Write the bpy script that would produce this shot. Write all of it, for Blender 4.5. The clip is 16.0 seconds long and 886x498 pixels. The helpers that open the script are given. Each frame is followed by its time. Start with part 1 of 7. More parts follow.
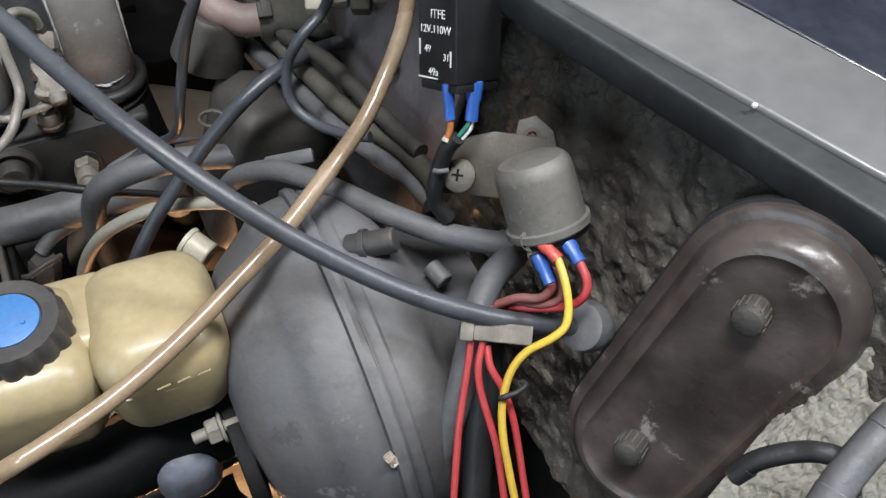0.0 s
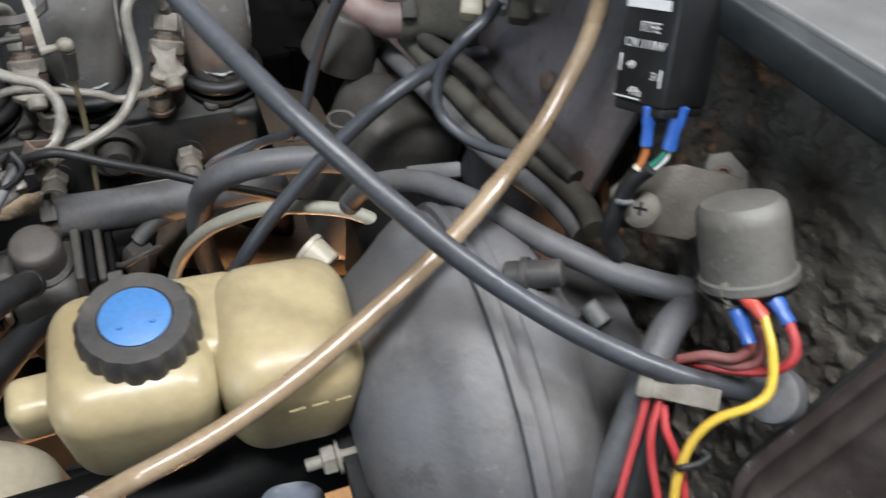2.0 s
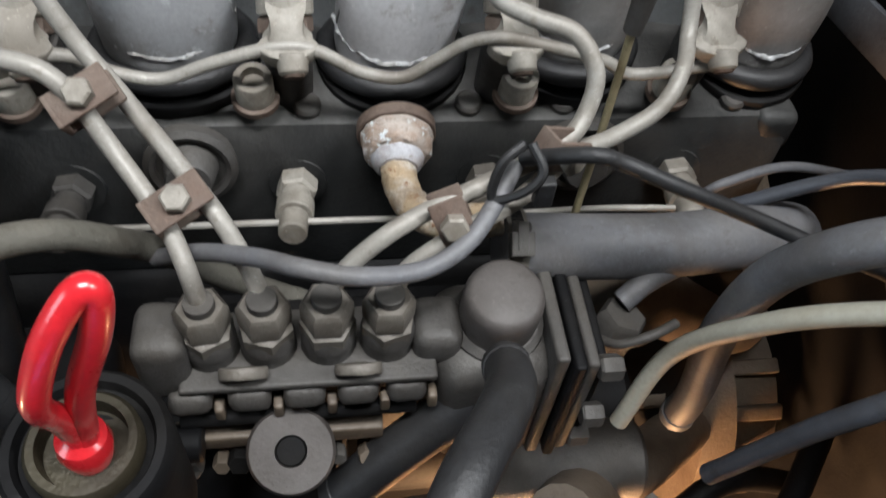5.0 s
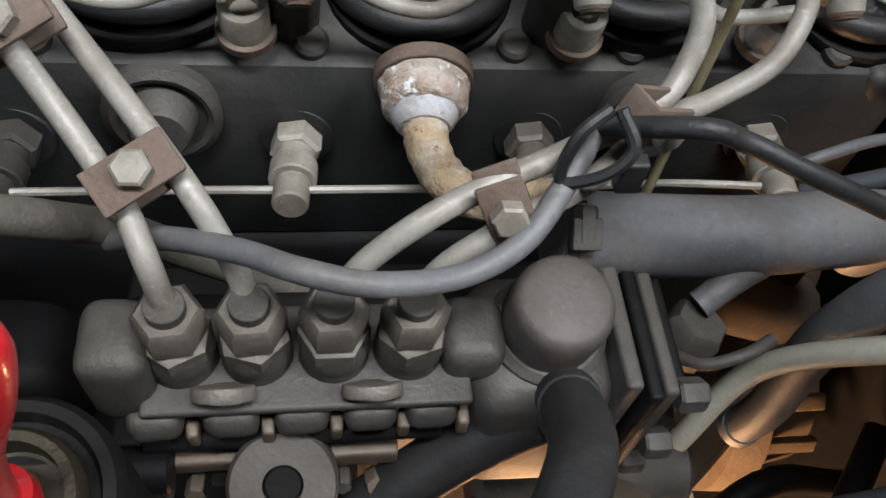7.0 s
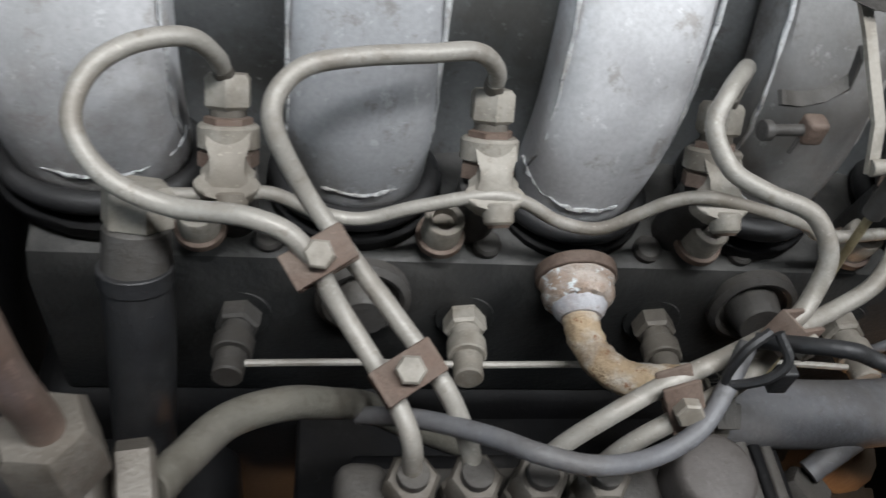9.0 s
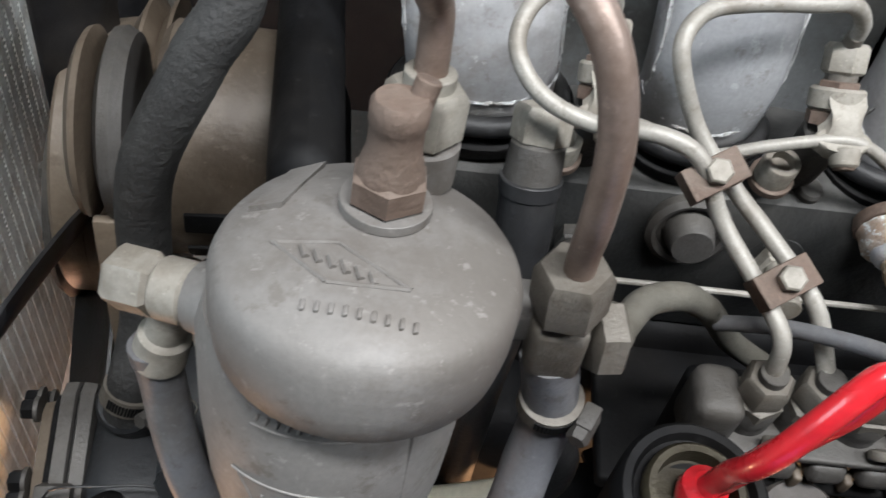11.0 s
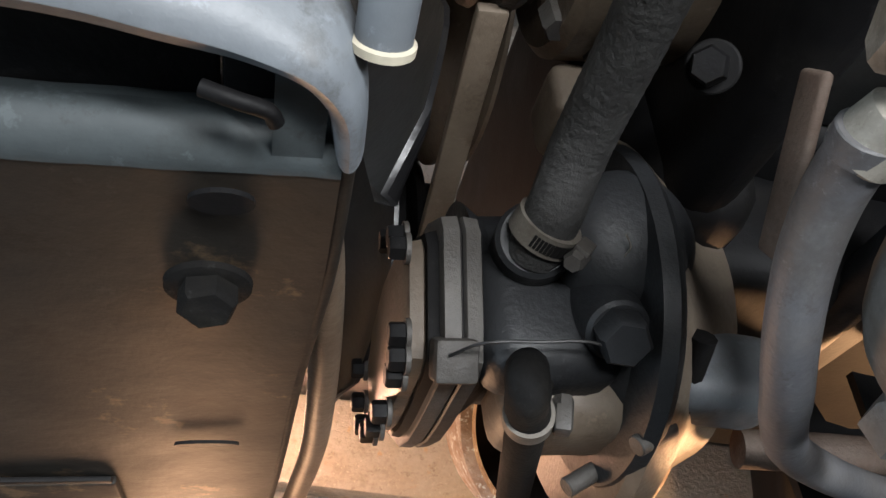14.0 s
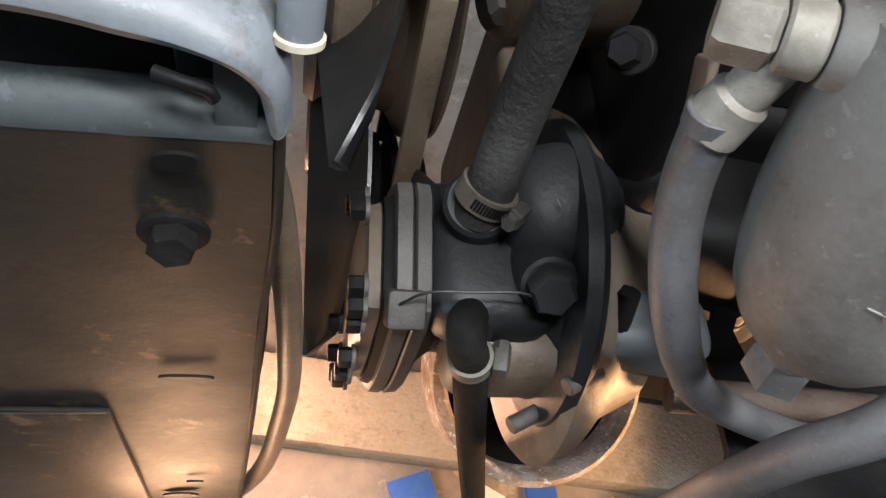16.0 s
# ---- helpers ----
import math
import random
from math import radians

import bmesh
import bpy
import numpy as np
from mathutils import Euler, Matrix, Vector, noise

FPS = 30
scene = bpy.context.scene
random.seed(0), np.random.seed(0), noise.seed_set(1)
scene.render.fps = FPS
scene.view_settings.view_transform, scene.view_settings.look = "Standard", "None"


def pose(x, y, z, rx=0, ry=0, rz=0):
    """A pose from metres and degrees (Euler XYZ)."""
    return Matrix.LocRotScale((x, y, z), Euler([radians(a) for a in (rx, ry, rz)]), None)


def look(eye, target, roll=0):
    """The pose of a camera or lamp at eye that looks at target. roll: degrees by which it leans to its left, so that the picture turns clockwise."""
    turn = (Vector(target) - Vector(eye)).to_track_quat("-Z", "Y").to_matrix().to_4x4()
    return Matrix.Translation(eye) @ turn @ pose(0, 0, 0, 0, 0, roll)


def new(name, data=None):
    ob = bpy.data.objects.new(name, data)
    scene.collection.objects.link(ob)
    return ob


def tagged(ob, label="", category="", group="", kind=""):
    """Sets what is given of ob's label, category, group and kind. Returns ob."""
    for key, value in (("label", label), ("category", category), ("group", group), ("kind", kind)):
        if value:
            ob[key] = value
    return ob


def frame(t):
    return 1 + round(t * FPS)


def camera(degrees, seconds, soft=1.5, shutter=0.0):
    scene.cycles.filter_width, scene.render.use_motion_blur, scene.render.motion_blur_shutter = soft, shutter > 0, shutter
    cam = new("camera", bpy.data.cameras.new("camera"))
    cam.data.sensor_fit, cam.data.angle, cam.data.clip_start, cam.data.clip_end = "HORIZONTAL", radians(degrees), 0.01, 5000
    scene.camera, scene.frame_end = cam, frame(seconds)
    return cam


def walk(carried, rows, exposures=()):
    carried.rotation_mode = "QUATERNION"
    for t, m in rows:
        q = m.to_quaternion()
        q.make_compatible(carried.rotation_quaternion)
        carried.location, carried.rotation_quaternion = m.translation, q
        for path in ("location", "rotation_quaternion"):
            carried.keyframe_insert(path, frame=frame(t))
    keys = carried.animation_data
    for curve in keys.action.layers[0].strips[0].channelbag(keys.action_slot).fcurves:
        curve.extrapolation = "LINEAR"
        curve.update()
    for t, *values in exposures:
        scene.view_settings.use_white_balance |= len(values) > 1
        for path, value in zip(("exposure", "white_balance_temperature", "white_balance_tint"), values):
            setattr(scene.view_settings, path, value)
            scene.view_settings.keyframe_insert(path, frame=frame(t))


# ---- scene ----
cam = camera(55.6, 16.0, soft=1.4, shutter=0.4)
PATH = [
    (0, (0.1995, -0.5419, 0.4303), (0.3625, -0.2730, 0.0416), 5.49),
    (0.5, (0.2037, -0.5417, 0.4339), (0.3648, -0.2724, 0.0446), 5.16),
    (1, (0.2026, -0.5418, 0.4332), (0.3608, -0.2712, 0.0438), 4.63),
    (1.5, (0.1916, -0.5226, 0.4151), (0.3478, -0.2459, 0.0290), 6.21),
    (2, (0.1631, -0.4969, 0.3976), (0.3099, -0.2090, 0.0160), 8.45),
    (2.5, (0.1220, -0.4670, 0.3893), (0.2414, -0.1671, 0.0074), 8.41),
    (3, (0.0849, -0.4413, 0.3777), (0.1602, -0.1287, -0.0051), 6.03),
    (3.5, (0.0371, -0.3813, 0.3544), (0.1049, -0.0575, -0.0205), 5.29),
    (4, (0.0252, -0.3024, 0.3019), (0.0826, 0.0195, -0.0763), 3.41),
    (4.5, (0.0193, -0.2830, 0.2644), (0.0816, 0.0393, -0.1128), 4.80),
    (5, (0.0126, -0.2784, 0.2318), (0.0806, 0.0241, -0.1605), 7.67),
    (5.2, (0.0097, -0.2774, 0.2200), (0.0825, 0.0198, -0.1754), 8.95),
    (7.3, (0.0068, -0.2110, 0.1809), (0.0801, 0.0595, -0.2332), 11.73),
    (7.5, (0.0031, -0.2085, 0.1864), (0.0779, 0.0721, -0.2205), 11.31),
    (8, (-0.0166, -0.2104, 0.2033), (0.0645, 0.0910, -0.1873), 11.35),
    (8.5, (-0.0413, -0.2163, 0.2256), (0.0447, 0.0954, -0.1557), 11.98),
    (9, (-0.0685, -0.2289, 0.2412), (0.0068, 0.0937, -0.1333), 11.67),
    (9.5, (-0.0983, -0.2489, 0.2514), (-0.0476, 0.0752, -0.1259), 9.79),
    (10, (-0.1309, -0.2720, 0.2514), (-0.0991, 0.0550, -0.1255), 8.67),
    (10.2, (-0.1384, -0.2801, 0.2518), (-0.1133, 0.0464, -0.1260), 8.26),
    (12.3, (-0.2427, -0.2811, 0.1994), (-0.2645, 0.0037, -0.2110), 3.55),
    (12.5, (-0.2628, -0.2721, 0.1861), (-0.2701, 0.0073, -0.2285), 5.26),
    (13, (-0.3010, -0.2729, 0.1702), (-0.2995, -0.0032, -0.2508), 6.48),
    (13.5, (-0.3309, -0.2679, 0.1512), (-0.3202, -0.0059, -0.2746), 8.47),
    (14, (-0.3503, -0.2686, 0.1496), (-0.3323, -0.0064, -0.2758), 10.72),
    (14.5, (-0.3499, -0.2709, 0.1440), (-0.3305, -0.0141, -0.2845), 11.94),
    (15, (-0.3441, -0.2761, 0.1552), (-0.3263, -0.0252, -0.2769), 11.86),
    (15.5, (-0.3348, -0.2800, 0.1662), (-0.3180, -0.0320, -0.2676), 11.27),
    (16, (-0.3258, -0.2921, 0.1840), (-0.3138, -0.0435, -0.2497), 10.28),
]
walk(cam, [(t, look(eye, target, roll)) for t, eye, target, roll in PATH],
     exposures=[(0, 0.2), (1.5, 0.25), (2.3, 0.28), (3, 0.05), (3.5, -0.05), (4.2, 0.15), (5, 0.35), (7.5, 0.2), (8.6, 0.05), (9.5, 0.05), (10.2, 0.3), (12.3, 0.8), (13.5, 0.6), (15, 0.7), (16, 0.87)])

# ---- world and light ----
world = bpy.data.worlds.new("garage_air")
world.use_nodes = True
world.node_tree.nodes["Background"].inputs[0].default_value = (0.62, 0.68, 0.75, 1)
world.node_tree.nodes["Background"].inputs[1].default_value = 0.012
scene.world = world
scene.view_settings.exposure = 0.0


def area_lamp(name, eye, target, sx, sy, watts, color):
    lamp = bpy.data.lights.new(name, "AREA")
    lamp.shape, lamp.size, lamp.size_y, lamp.energy, lamp.color = "RECTANGLE", sx, sy, watts, color
    ob = new(name, lamp)
    ob.matrix_world = look(eye, target)
    return ob


area_lamp("ceiling_tube_light", (0.08, -0.55, 1.80), (0.05, -0.12, 0.0), 1.1, 0.22, 45, (0.95, 0.97, 1.0))
area_lamp("ceiling_tube_light", (1.45, -0.75, 1.55), (0.25, -0.25, 0.0), 0.20, 0.60, 30, (0.92, 0.96, 1.0))
# Added bluish fill from the front; the west wall has no opening.
area_lamp("front_daylight_fill", (-3.3, -1.3, 1.0), (-0.2, -0.1, 0.0), 2.0, 1.4, 48, (0.74, 0.88, 1.0))


def bulb(name, at, watts, color, r):
    lamp = bpy.data.lights.new(name, "POINT")
    lamp.energy, lamp.color, lamp.shadow_soft_size = watts, color, r
    ob = new(name, lamp)
    ob.location = at
    return ob


# warm inspection lamps lying low under the engine
bulb("inspection_lamp_bulb", (-0.449, -0.230, -0.360), 0.9, (1.0, 0.56, 0.31), 0.03)
bulb("inspection_lamp_bulb", (-0.500, -0.020, -0.600), 2.8, (1.0, 0.54, 0.34), 0.03)
bulb("inspection_lamp_bulb", (0.17, -0.22, -0.45), 11.0, (1.0, 0.54, 0.26), 0.04)

# ---- materials ----


def mat(name, base, rough=0.6, metal=0.0, second=None, amount=0.5, scale=40.0, fine=400.0, bump=0.15, dust=0.0,
        dust_color=(0.30, 0.27, 0.23), spots=None, spot_level=0.62, coat=0.0, rough_var=0.15, spec=0.5, grime=0.55):
    m = bpy.data.materials.new(name)
    m.use_nodes = True
    n, l = m.node_tree.nodes, m.node_tree.links
    b = n["Principled BSDF"]
    b.inputs["Roughness"].default_value, b.inputs["Metallic"].default_value = rough, metal
    b.inputs["Coat Weight"].default_value = coat
    b.inputs["Specular IOR Level"].default_value = spec
    co = n.new("ShaderNodeTexCoord")

    def tex(sc, detail=6, rough_=0.6):
        t = n.new("ShaderNodeTexNoise")
        t.inputs["Scale"].default_value, t.inputs["Detail"].default_value, t.inputs["Roughness"].default_value = sc, detail, rough_
        l.new(co.outputs["Object"], t.inputs["Vector"])
        return t

    def ramp(src, lo, hi):
        r = n.new("ShaderNodeMapRange")
        r.inputs["From Min"].default_value, r.inputs["From Max"].default_value = lo, hi
        l.new(src, r.inputs["Value"])
        return r.outputs["Result"]

    def mix(fac, a, c):
        x = n.new("ShaderNodeMix")
        x.data_type = "RGBA"
        if isinstance(fac, float):
            x.inputs["Factor"].default_value = fac
        else:
            l.new(fac, x.inputs["Factor"])
        for slot, v in ((6, a), (7, c)):
            if isinstance(v, tuple):
                x.inputs[slot].default_value = (*v, 1)
            else:
                l.new(v, x.inputs[slot])
        return x.outputs[2]

    big, small = tex(scale), tex(fine, 4)
    second = second or tuple(c * 0.55 for c in base)
    f1 = ramp(big.outputs["Fac"], 0.62 - 0.30 * amount, 0.82 - 0.2 * amount)
    col = mix(f1, base, second)
    grain = n.new("ShaderNodeMath")
    grain.operation = "MULTIPLY"
    l.new(ramp(small.outputs["Fac"], 0.35, 0.75), grain.inputs[0])
    grain.inputs[1].default_value = 0.45
    col = mix(grain.outputs[0], col, tuple(c * 0.6 for c in base))
    if grime:
        gr = tex(scale * 0.45, 10, 0.72)
        gr2 = tex(scale * 3.1, 8, 0.75)
        stain = n.new("ShaderNodeMath")
        stain.operation = "MAXIMUM"
        l.new(ramp(gr.outputs["Fac"], 0.50, 0.60), stain.inputs[0])
        l.new(ramp(gr2.outputs["Fac"], 0.56, 0.64), stain.inputs[1])
        much = n.new("ShaderNodeMath")
        much.operation = "MULTIPLY"
        l.new(stain.outputs[0], much.inputs[0])
        much.inputs[1].default_value = grime
        col = mix(much.outputs[0], col, (base[0] * 0.42, base[1] * 0.36, base[2] * 0.30))
    if spots:
        sp = tex(scale * 2.3, 8, 0.7)
        col = mix(ramp(sp.outputs["Fac"], spot_level, spot_level + 0.06), col, spots)
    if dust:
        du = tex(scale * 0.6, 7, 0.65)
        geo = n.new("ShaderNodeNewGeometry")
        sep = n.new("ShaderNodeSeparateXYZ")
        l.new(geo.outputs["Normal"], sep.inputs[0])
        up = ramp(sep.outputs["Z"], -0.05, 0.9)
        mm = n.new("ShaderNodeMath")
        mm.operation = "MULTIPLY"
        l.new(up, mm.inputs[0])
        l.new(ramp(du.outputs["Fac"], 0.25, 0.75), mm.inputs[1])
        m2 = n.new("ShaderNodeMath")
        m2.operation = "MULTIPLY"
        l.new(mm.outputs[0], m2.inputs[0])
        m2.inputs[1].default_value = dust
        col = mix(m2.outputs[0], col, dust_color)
    if grime > 0.3:
        speck = n.new("ShaderNodeMath")
        speck.operation = "MULTIPLY"
        l.new(ramp(tex(scale * 8.0, 5, 0.7).outputs["Fac"], 0.60, 0.68), speck.inputs[0])
        speck.inputs[1].default_value = 0.40
        col = mix(speck.outputs[0], col, tuple(min(0.8, c * 1.7 + 0.012) for c in base))
    l.new(col, b.inputs["Base Color"])
    r = n.new("ShaderNodeMapRange")
    r.inputs["To Min"].default_value, r.inputs["To Max"].default_value = max(0.05, rough - rough_var), min(1, rough + rough_var)
    l.new(big.outputs["Fac"], r.inputs["Value"])
    l.new(r.outputs["Result"], b.inputs["Roughness"])
    if bump:
        h = n.new("ShaderNodeMath")
        l.new(big.outputs["Fac"], h.inputs[0])
        l.new(small.outputs["Fac"], h.inputs[1])
        bp = n.new("ShaderNodeBump")
        bp.inputs["Strength"].default_value, bp.inputs["Distance"].default_value = bump, 0.002
        l.new(h.outputs[0], bp.inputs["Height"])
        l.new(bp.outputs["Normal"], b.inputs["Normal"])
    return m


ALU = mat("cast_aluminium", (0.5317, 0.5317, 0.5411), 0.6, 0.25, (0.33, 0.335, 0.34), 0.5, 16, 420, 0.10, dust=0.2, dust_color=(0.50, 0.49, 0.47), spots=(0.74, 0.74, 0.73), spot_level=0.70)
ALUDK = mat("dark_aluminium", (0.135, 0.142, 0.145), 0.6, 0.2, (0.085, 0.092, 0.092), 0.5, 20, 420, 0.15, dust=0.15, spots=(0.50, 0.50, 0.49), spot_level=0.68)
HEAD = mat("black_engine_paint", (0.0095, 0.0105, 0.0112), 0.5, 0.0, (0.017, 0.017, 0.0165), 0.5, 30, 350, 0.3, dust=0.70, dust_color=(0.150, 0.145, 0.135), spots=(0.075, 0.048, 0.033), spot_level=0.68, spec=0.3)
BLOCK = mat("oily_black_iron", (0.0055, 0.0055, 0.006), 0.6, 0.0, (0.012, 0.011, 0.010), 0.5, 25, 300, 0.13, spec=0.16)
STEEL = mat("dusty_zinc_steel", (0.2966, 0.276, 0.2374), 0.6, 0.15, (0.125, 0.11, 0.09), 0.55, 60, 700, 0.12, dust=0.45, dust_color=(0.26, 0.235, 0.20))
STEELDK = mat("dark_dusty_steel", (0.055, 0.052, 0.049), 0.55, 0.1, (0.030, 0.027, 0.025), 0.5, 60, 600, 0.25, dust=0.4, dust_color=(0.15, 0.137, 0.118), spec=0.4)
LINE = mat("fuel_line_steel", (0.3188, 0.3013, 0.2687), 0.5, 0.15, (0.175, 0.155, 0.13), 0.45, 35, 600, 0.14, dust=0.3, dust_color=(0.29, 0.268, 0.235), spots=(0.15, 0.09, 0.06), spot_level=0.74)
RUST = mat("rusty_steel", (0.135, 0.095, 0.074), 0.75, 0.1, (0.12, 0.072, 0.052), 0.5, 70, 500, 0.3, dust=0.4, dust_color=(0.22, 0.185, 0.155))
CORR = mat("corroded_brass", (0.50, 0.44, 0.39), 0.85, 0.0, (0.28, 0.16, 0.09), 0.75, 75, 500, 0.9, spots=(0.70, 0.75, 0.76), spot_level=0.56)
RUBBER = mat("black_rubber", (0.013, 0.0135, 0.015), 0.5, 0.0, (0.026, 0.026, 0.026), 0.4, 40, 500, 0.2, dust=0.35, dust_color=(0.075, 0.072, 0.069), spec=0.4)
RUBBERG = mat("grey_dusty_rubber", (0.1046, 0.1076, 0.1181), 0.55, 0.0, (0.12, 0.115, 0.11), 0.5, 35, 500, 0.18, dust=0.4, dust_color=(0.22, 0.21, 0.20))
HOSEOL = mat("olive_fabric_hose", (0.085, 0.080, 0.065), 0.75, 0.0, (0.055, 0.050, 0.042), 0.5, 50, 600, 0.3, dust=0.45, dust_color=(0.17, 0.155, 0.125))
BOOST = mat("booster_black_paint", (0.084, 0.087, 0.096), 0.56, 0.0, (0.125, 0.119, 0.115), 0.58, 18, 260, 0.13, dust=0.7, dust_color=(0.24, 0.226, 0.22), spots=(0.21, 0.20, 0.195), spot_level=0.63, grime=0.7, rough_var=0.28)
CREAM = mat("aged_cream_plastic", (0.36, 0.295, 0.170), 0.40, 0.0, (0.33, 0.245, 0.12), 0.45, 14, 200, 0.06, dust=0.15, dust_color=(0.38, 0.33, 0.23), spots=(0.27, 0.19, 0.10), spot_level=0.72, coat=0.08, grime=0.15)
CAPBLK = mat("black_cap_plastic", (0.03, 0.03, 0.032), 0.45, 0.0, (0.06, 0.055, 0.05), 0.4, 60, 500, 0.12, dust=0.35, dust_color=(0.16, 0.14, 0.12))
BLUE = mat("blue_label", (0.055, 0.17, 0.40), 0.5, 0.0, (0.07, 0.15, 0.32), 0.3, 60, 500, 0.05, grime=0.15)
BLUEC = mat("blue_crimp_plastic", (0.03, 0.11, 0.42), 0.35, 0.0, (0.05, 0.14, 0.36), 0.3, 60, 500, 0.05, grime=0.15)
REDC = mat("red_crimp_plastic", (0.55, 0.06, 0.04), 0.35, 0.0, (0.45, 0.08, 0.05), 0.3, 60, 500, 0.05, grime=0.15)
REDW = mat("red_wire", (0.48, 0.045, 0.05), 0.4, 0.0, (0.40, 0.07, 0.07), 0.4, 60, 500, 0.05, dust=0.1, grime=0.15)
REDD = mat("dusty_red_wire", (0.26, 0.06, 0.06), 0.5, 0.0, (0.22, 0.10, 0.09), 0.4, 60, 500, 0.05, dust=0.3)
YELW = mat("yellow_wire", (0.72, 0.48, 0.06), 0.4, 0.0, (0.62, 0.40, 0.08), 0.4, 60, 500, 0.05, grime=0.15)
REDH = mat("red_dipped_plastic", (0.62, 0.020, 0.028), 0.28, 0.0, (0.5, 0.02, 0.03), 0.3, 40, 300, 0.04, coat=0.5, grime=0.15)
TUBEY = mat("amber_clear_tube", (0.27, 0.195, 0.125), 0.28, 0.0, (0.33, 0.26, 0.18), 0.5, 20, 300, 0.05, coat=0.4, grime=0.15)
PALE = mat("pale_nylon_tube", (0.36, 0.35, 0.29), 0.45, 0.0, (0.30, 0.28, 0.22), 0.4, 30, 400, 0.06, grime=0.15)
BLACKP = mat("black_relay_plastic", (0.012, 0.012, 0.013), 0.38, 0.0, (0.02, 0.02, 0.02), 0.3, 60, 500, 0.06, grime=0.15)
WHITE = mat("white_print", (0.75, 0.75, 0.75), 0.5, 0.0, (0.6, 0.6, 0.6), 0.3, 60, 500, 0.0, grime=0.15)
TAR = mat("tarred_firewall", (0.060, 0.055, 0.050), 0.55, 0.0, (0.17, 0.150, 0.125), 0.55, 26, 260, 1.0, dust=0.55, dust_color=(0.22, 0.195, 0.155), spots=(0.16, 0.12, 0.08), spot_level=0.62)
PANELP = mat("grimy_bulkhead_paint", (0.168, 0.1568, 0.168), 0.5, 0.0, (0.14, 0.125, 0.115), 0.5, 14, 200, 0.15, dust=0.3, dust_color=(0.2, 0.17, 0.15), spots=(0.10, 0.06, 0.04), spot_level=0.70)
COWL = mat("grey_body_paint", (0.115, 0.115, 0.117), 0.42, 0.0, (0.16, 0.16, 0.16), 0.4, 8, 100, 0.03, coat=0.1, dust=0.15, dust_color=(0.36, 0.35, 0.33), grime=0.15)
SEALR = mat("rubber_seal_strip", (0.0132, 0.0168, 0.0192), 0.55, 0.0, (0.035, 0.04, 0.042), 0.4, 30, 300, 0.1, dust=0.2, dust_color=(0.1, 0.1, 0.1))
NAVY = mat("dark_blue_body_paint", (0.022, 0.024, 0.036), 0.3, 0.0, (0.05, 0.05, 0.065), 0.4, 10, 200, 0.03, coat=0.4, grime=0.15)
COVER = mat("brown_black_cover_paint", (0.034, 0.026, 0.024), 0.32, 0.0, (0.155, 0.128, 0.118), 0.60, 15, 240, 0.16, dust=0.35, dust_color=(0.23, 0.20, 0.18), spots=(0.27, 0.245, 0.225), spot_level=0.61, coat=0.12, rough_var=0.3)
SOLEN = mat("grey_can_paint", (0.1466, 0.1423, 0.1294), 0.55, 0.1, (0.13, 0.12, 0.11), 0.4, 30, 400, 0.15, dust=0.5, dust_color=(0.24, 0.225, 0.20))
FILTER = mat("dusty_filter_casting", (0.1875, 0.1778, 0.167), 0.62, 0.15, (0.115, 0.105, 0.097), 0.55, 22, 420, 0.11, dust=0.35, dust_color=(0.21, 0.197, 0.183), spots=(0.22, 0.21, 0.20), spot_level=0.66)
BRONZE = mat("bronze_fuel_pipe", (0.27, 0.20, 0.165), 0.45, 0.4, (0.19, 0.15, 0.135), 0.5, 22, 400, 0.12, dust=0.3, dust_color=(0.33, 0.28, 0.25))
SUPPORT = mat("radiator_support_paint", (0.017, 0.0142, 0.0112), 0.62, 0.0, (0.007, 0.0076, 0.0072), 0.6, 13, 120, 0.18, dust=0.05, dust_color=(0.04, 0.038, 0.034), spots=(0.065, 0.044, 0.026), spot_level=0.60, spec=0.26, rough_var=0.22, grime=0.75)
RADC = mat("radiator_fin_metal", (0.60, 0.62, 0.60), 0.55, 0.15, (0.42, 0.43, 0.42), 0.5, 60, 500, 0.2)
FANP = mat("black_fan_paint", (0.010, 0.010, 0.011), 0.38, 0.0, (0.022, 0.020, 0.018), 0.4, 30, 300, 0.1, spec=0.5)
FLOORM = mat("oil_stained_concrete", (0.26, 0.24, 0.215), 0.85, 0.0, (0.17, 0.155, 0.135), 0.5, 3.5, 60, 0.3, spots=(0.16, 0.14, 0.12), spot_level=0.72)
WALLM = mat("garage_wall_paint", (0.10, 0.098, 0.095), 0.85, 0.0, (0.08, 0.078, 0.075), 0.4, 2.0, 80, 0.1, grime=0.15)
IRONW = mat("oily_brown_iron", (0.120, 0.092, 0.066), 0.5, 0.1, (0.070, 0.052, 0.038), 0.5, 20, 250, 0.25, dust=0.2)
BRAID = mat("ribbed_fabric_hose", (0.018, 0.018, 0.0175), 0.75, 0.0, (0.040, 0.040, 0.038), 0.5, 60, 350, 0.6, dust=0.3, dust_color=(0.075, 0.073, 0.07))
CLEARW = mat("white_plastic", (0.50, 0.46, 0.36), 0.4, 0.0, (0.55, 0.50, 0.38), 0.4, 30, 300, 0.05, grime=0.15)
JUG = mat("milky_jug_plastic", (0.52, 0.46, 0.34), 0.4, 0.0, (0.46, 0.40, 0.29), 0.4, 10, 150, 0.05, grime=0.15)
BRASSL = mat("yellowed_zinc_rod", (0.26, 0.22, 0.13), 0.5, 0.3, (0.18, 0.15, 0.09), 0.5, 60, 500, 0.1)
BRASSD = mat("grimy_brass", (0.051, 0.0432, 0.0258), 0.5, 0.4, (0.05, 0.042, 0.03), 0.5, 50, 400, 0.2)
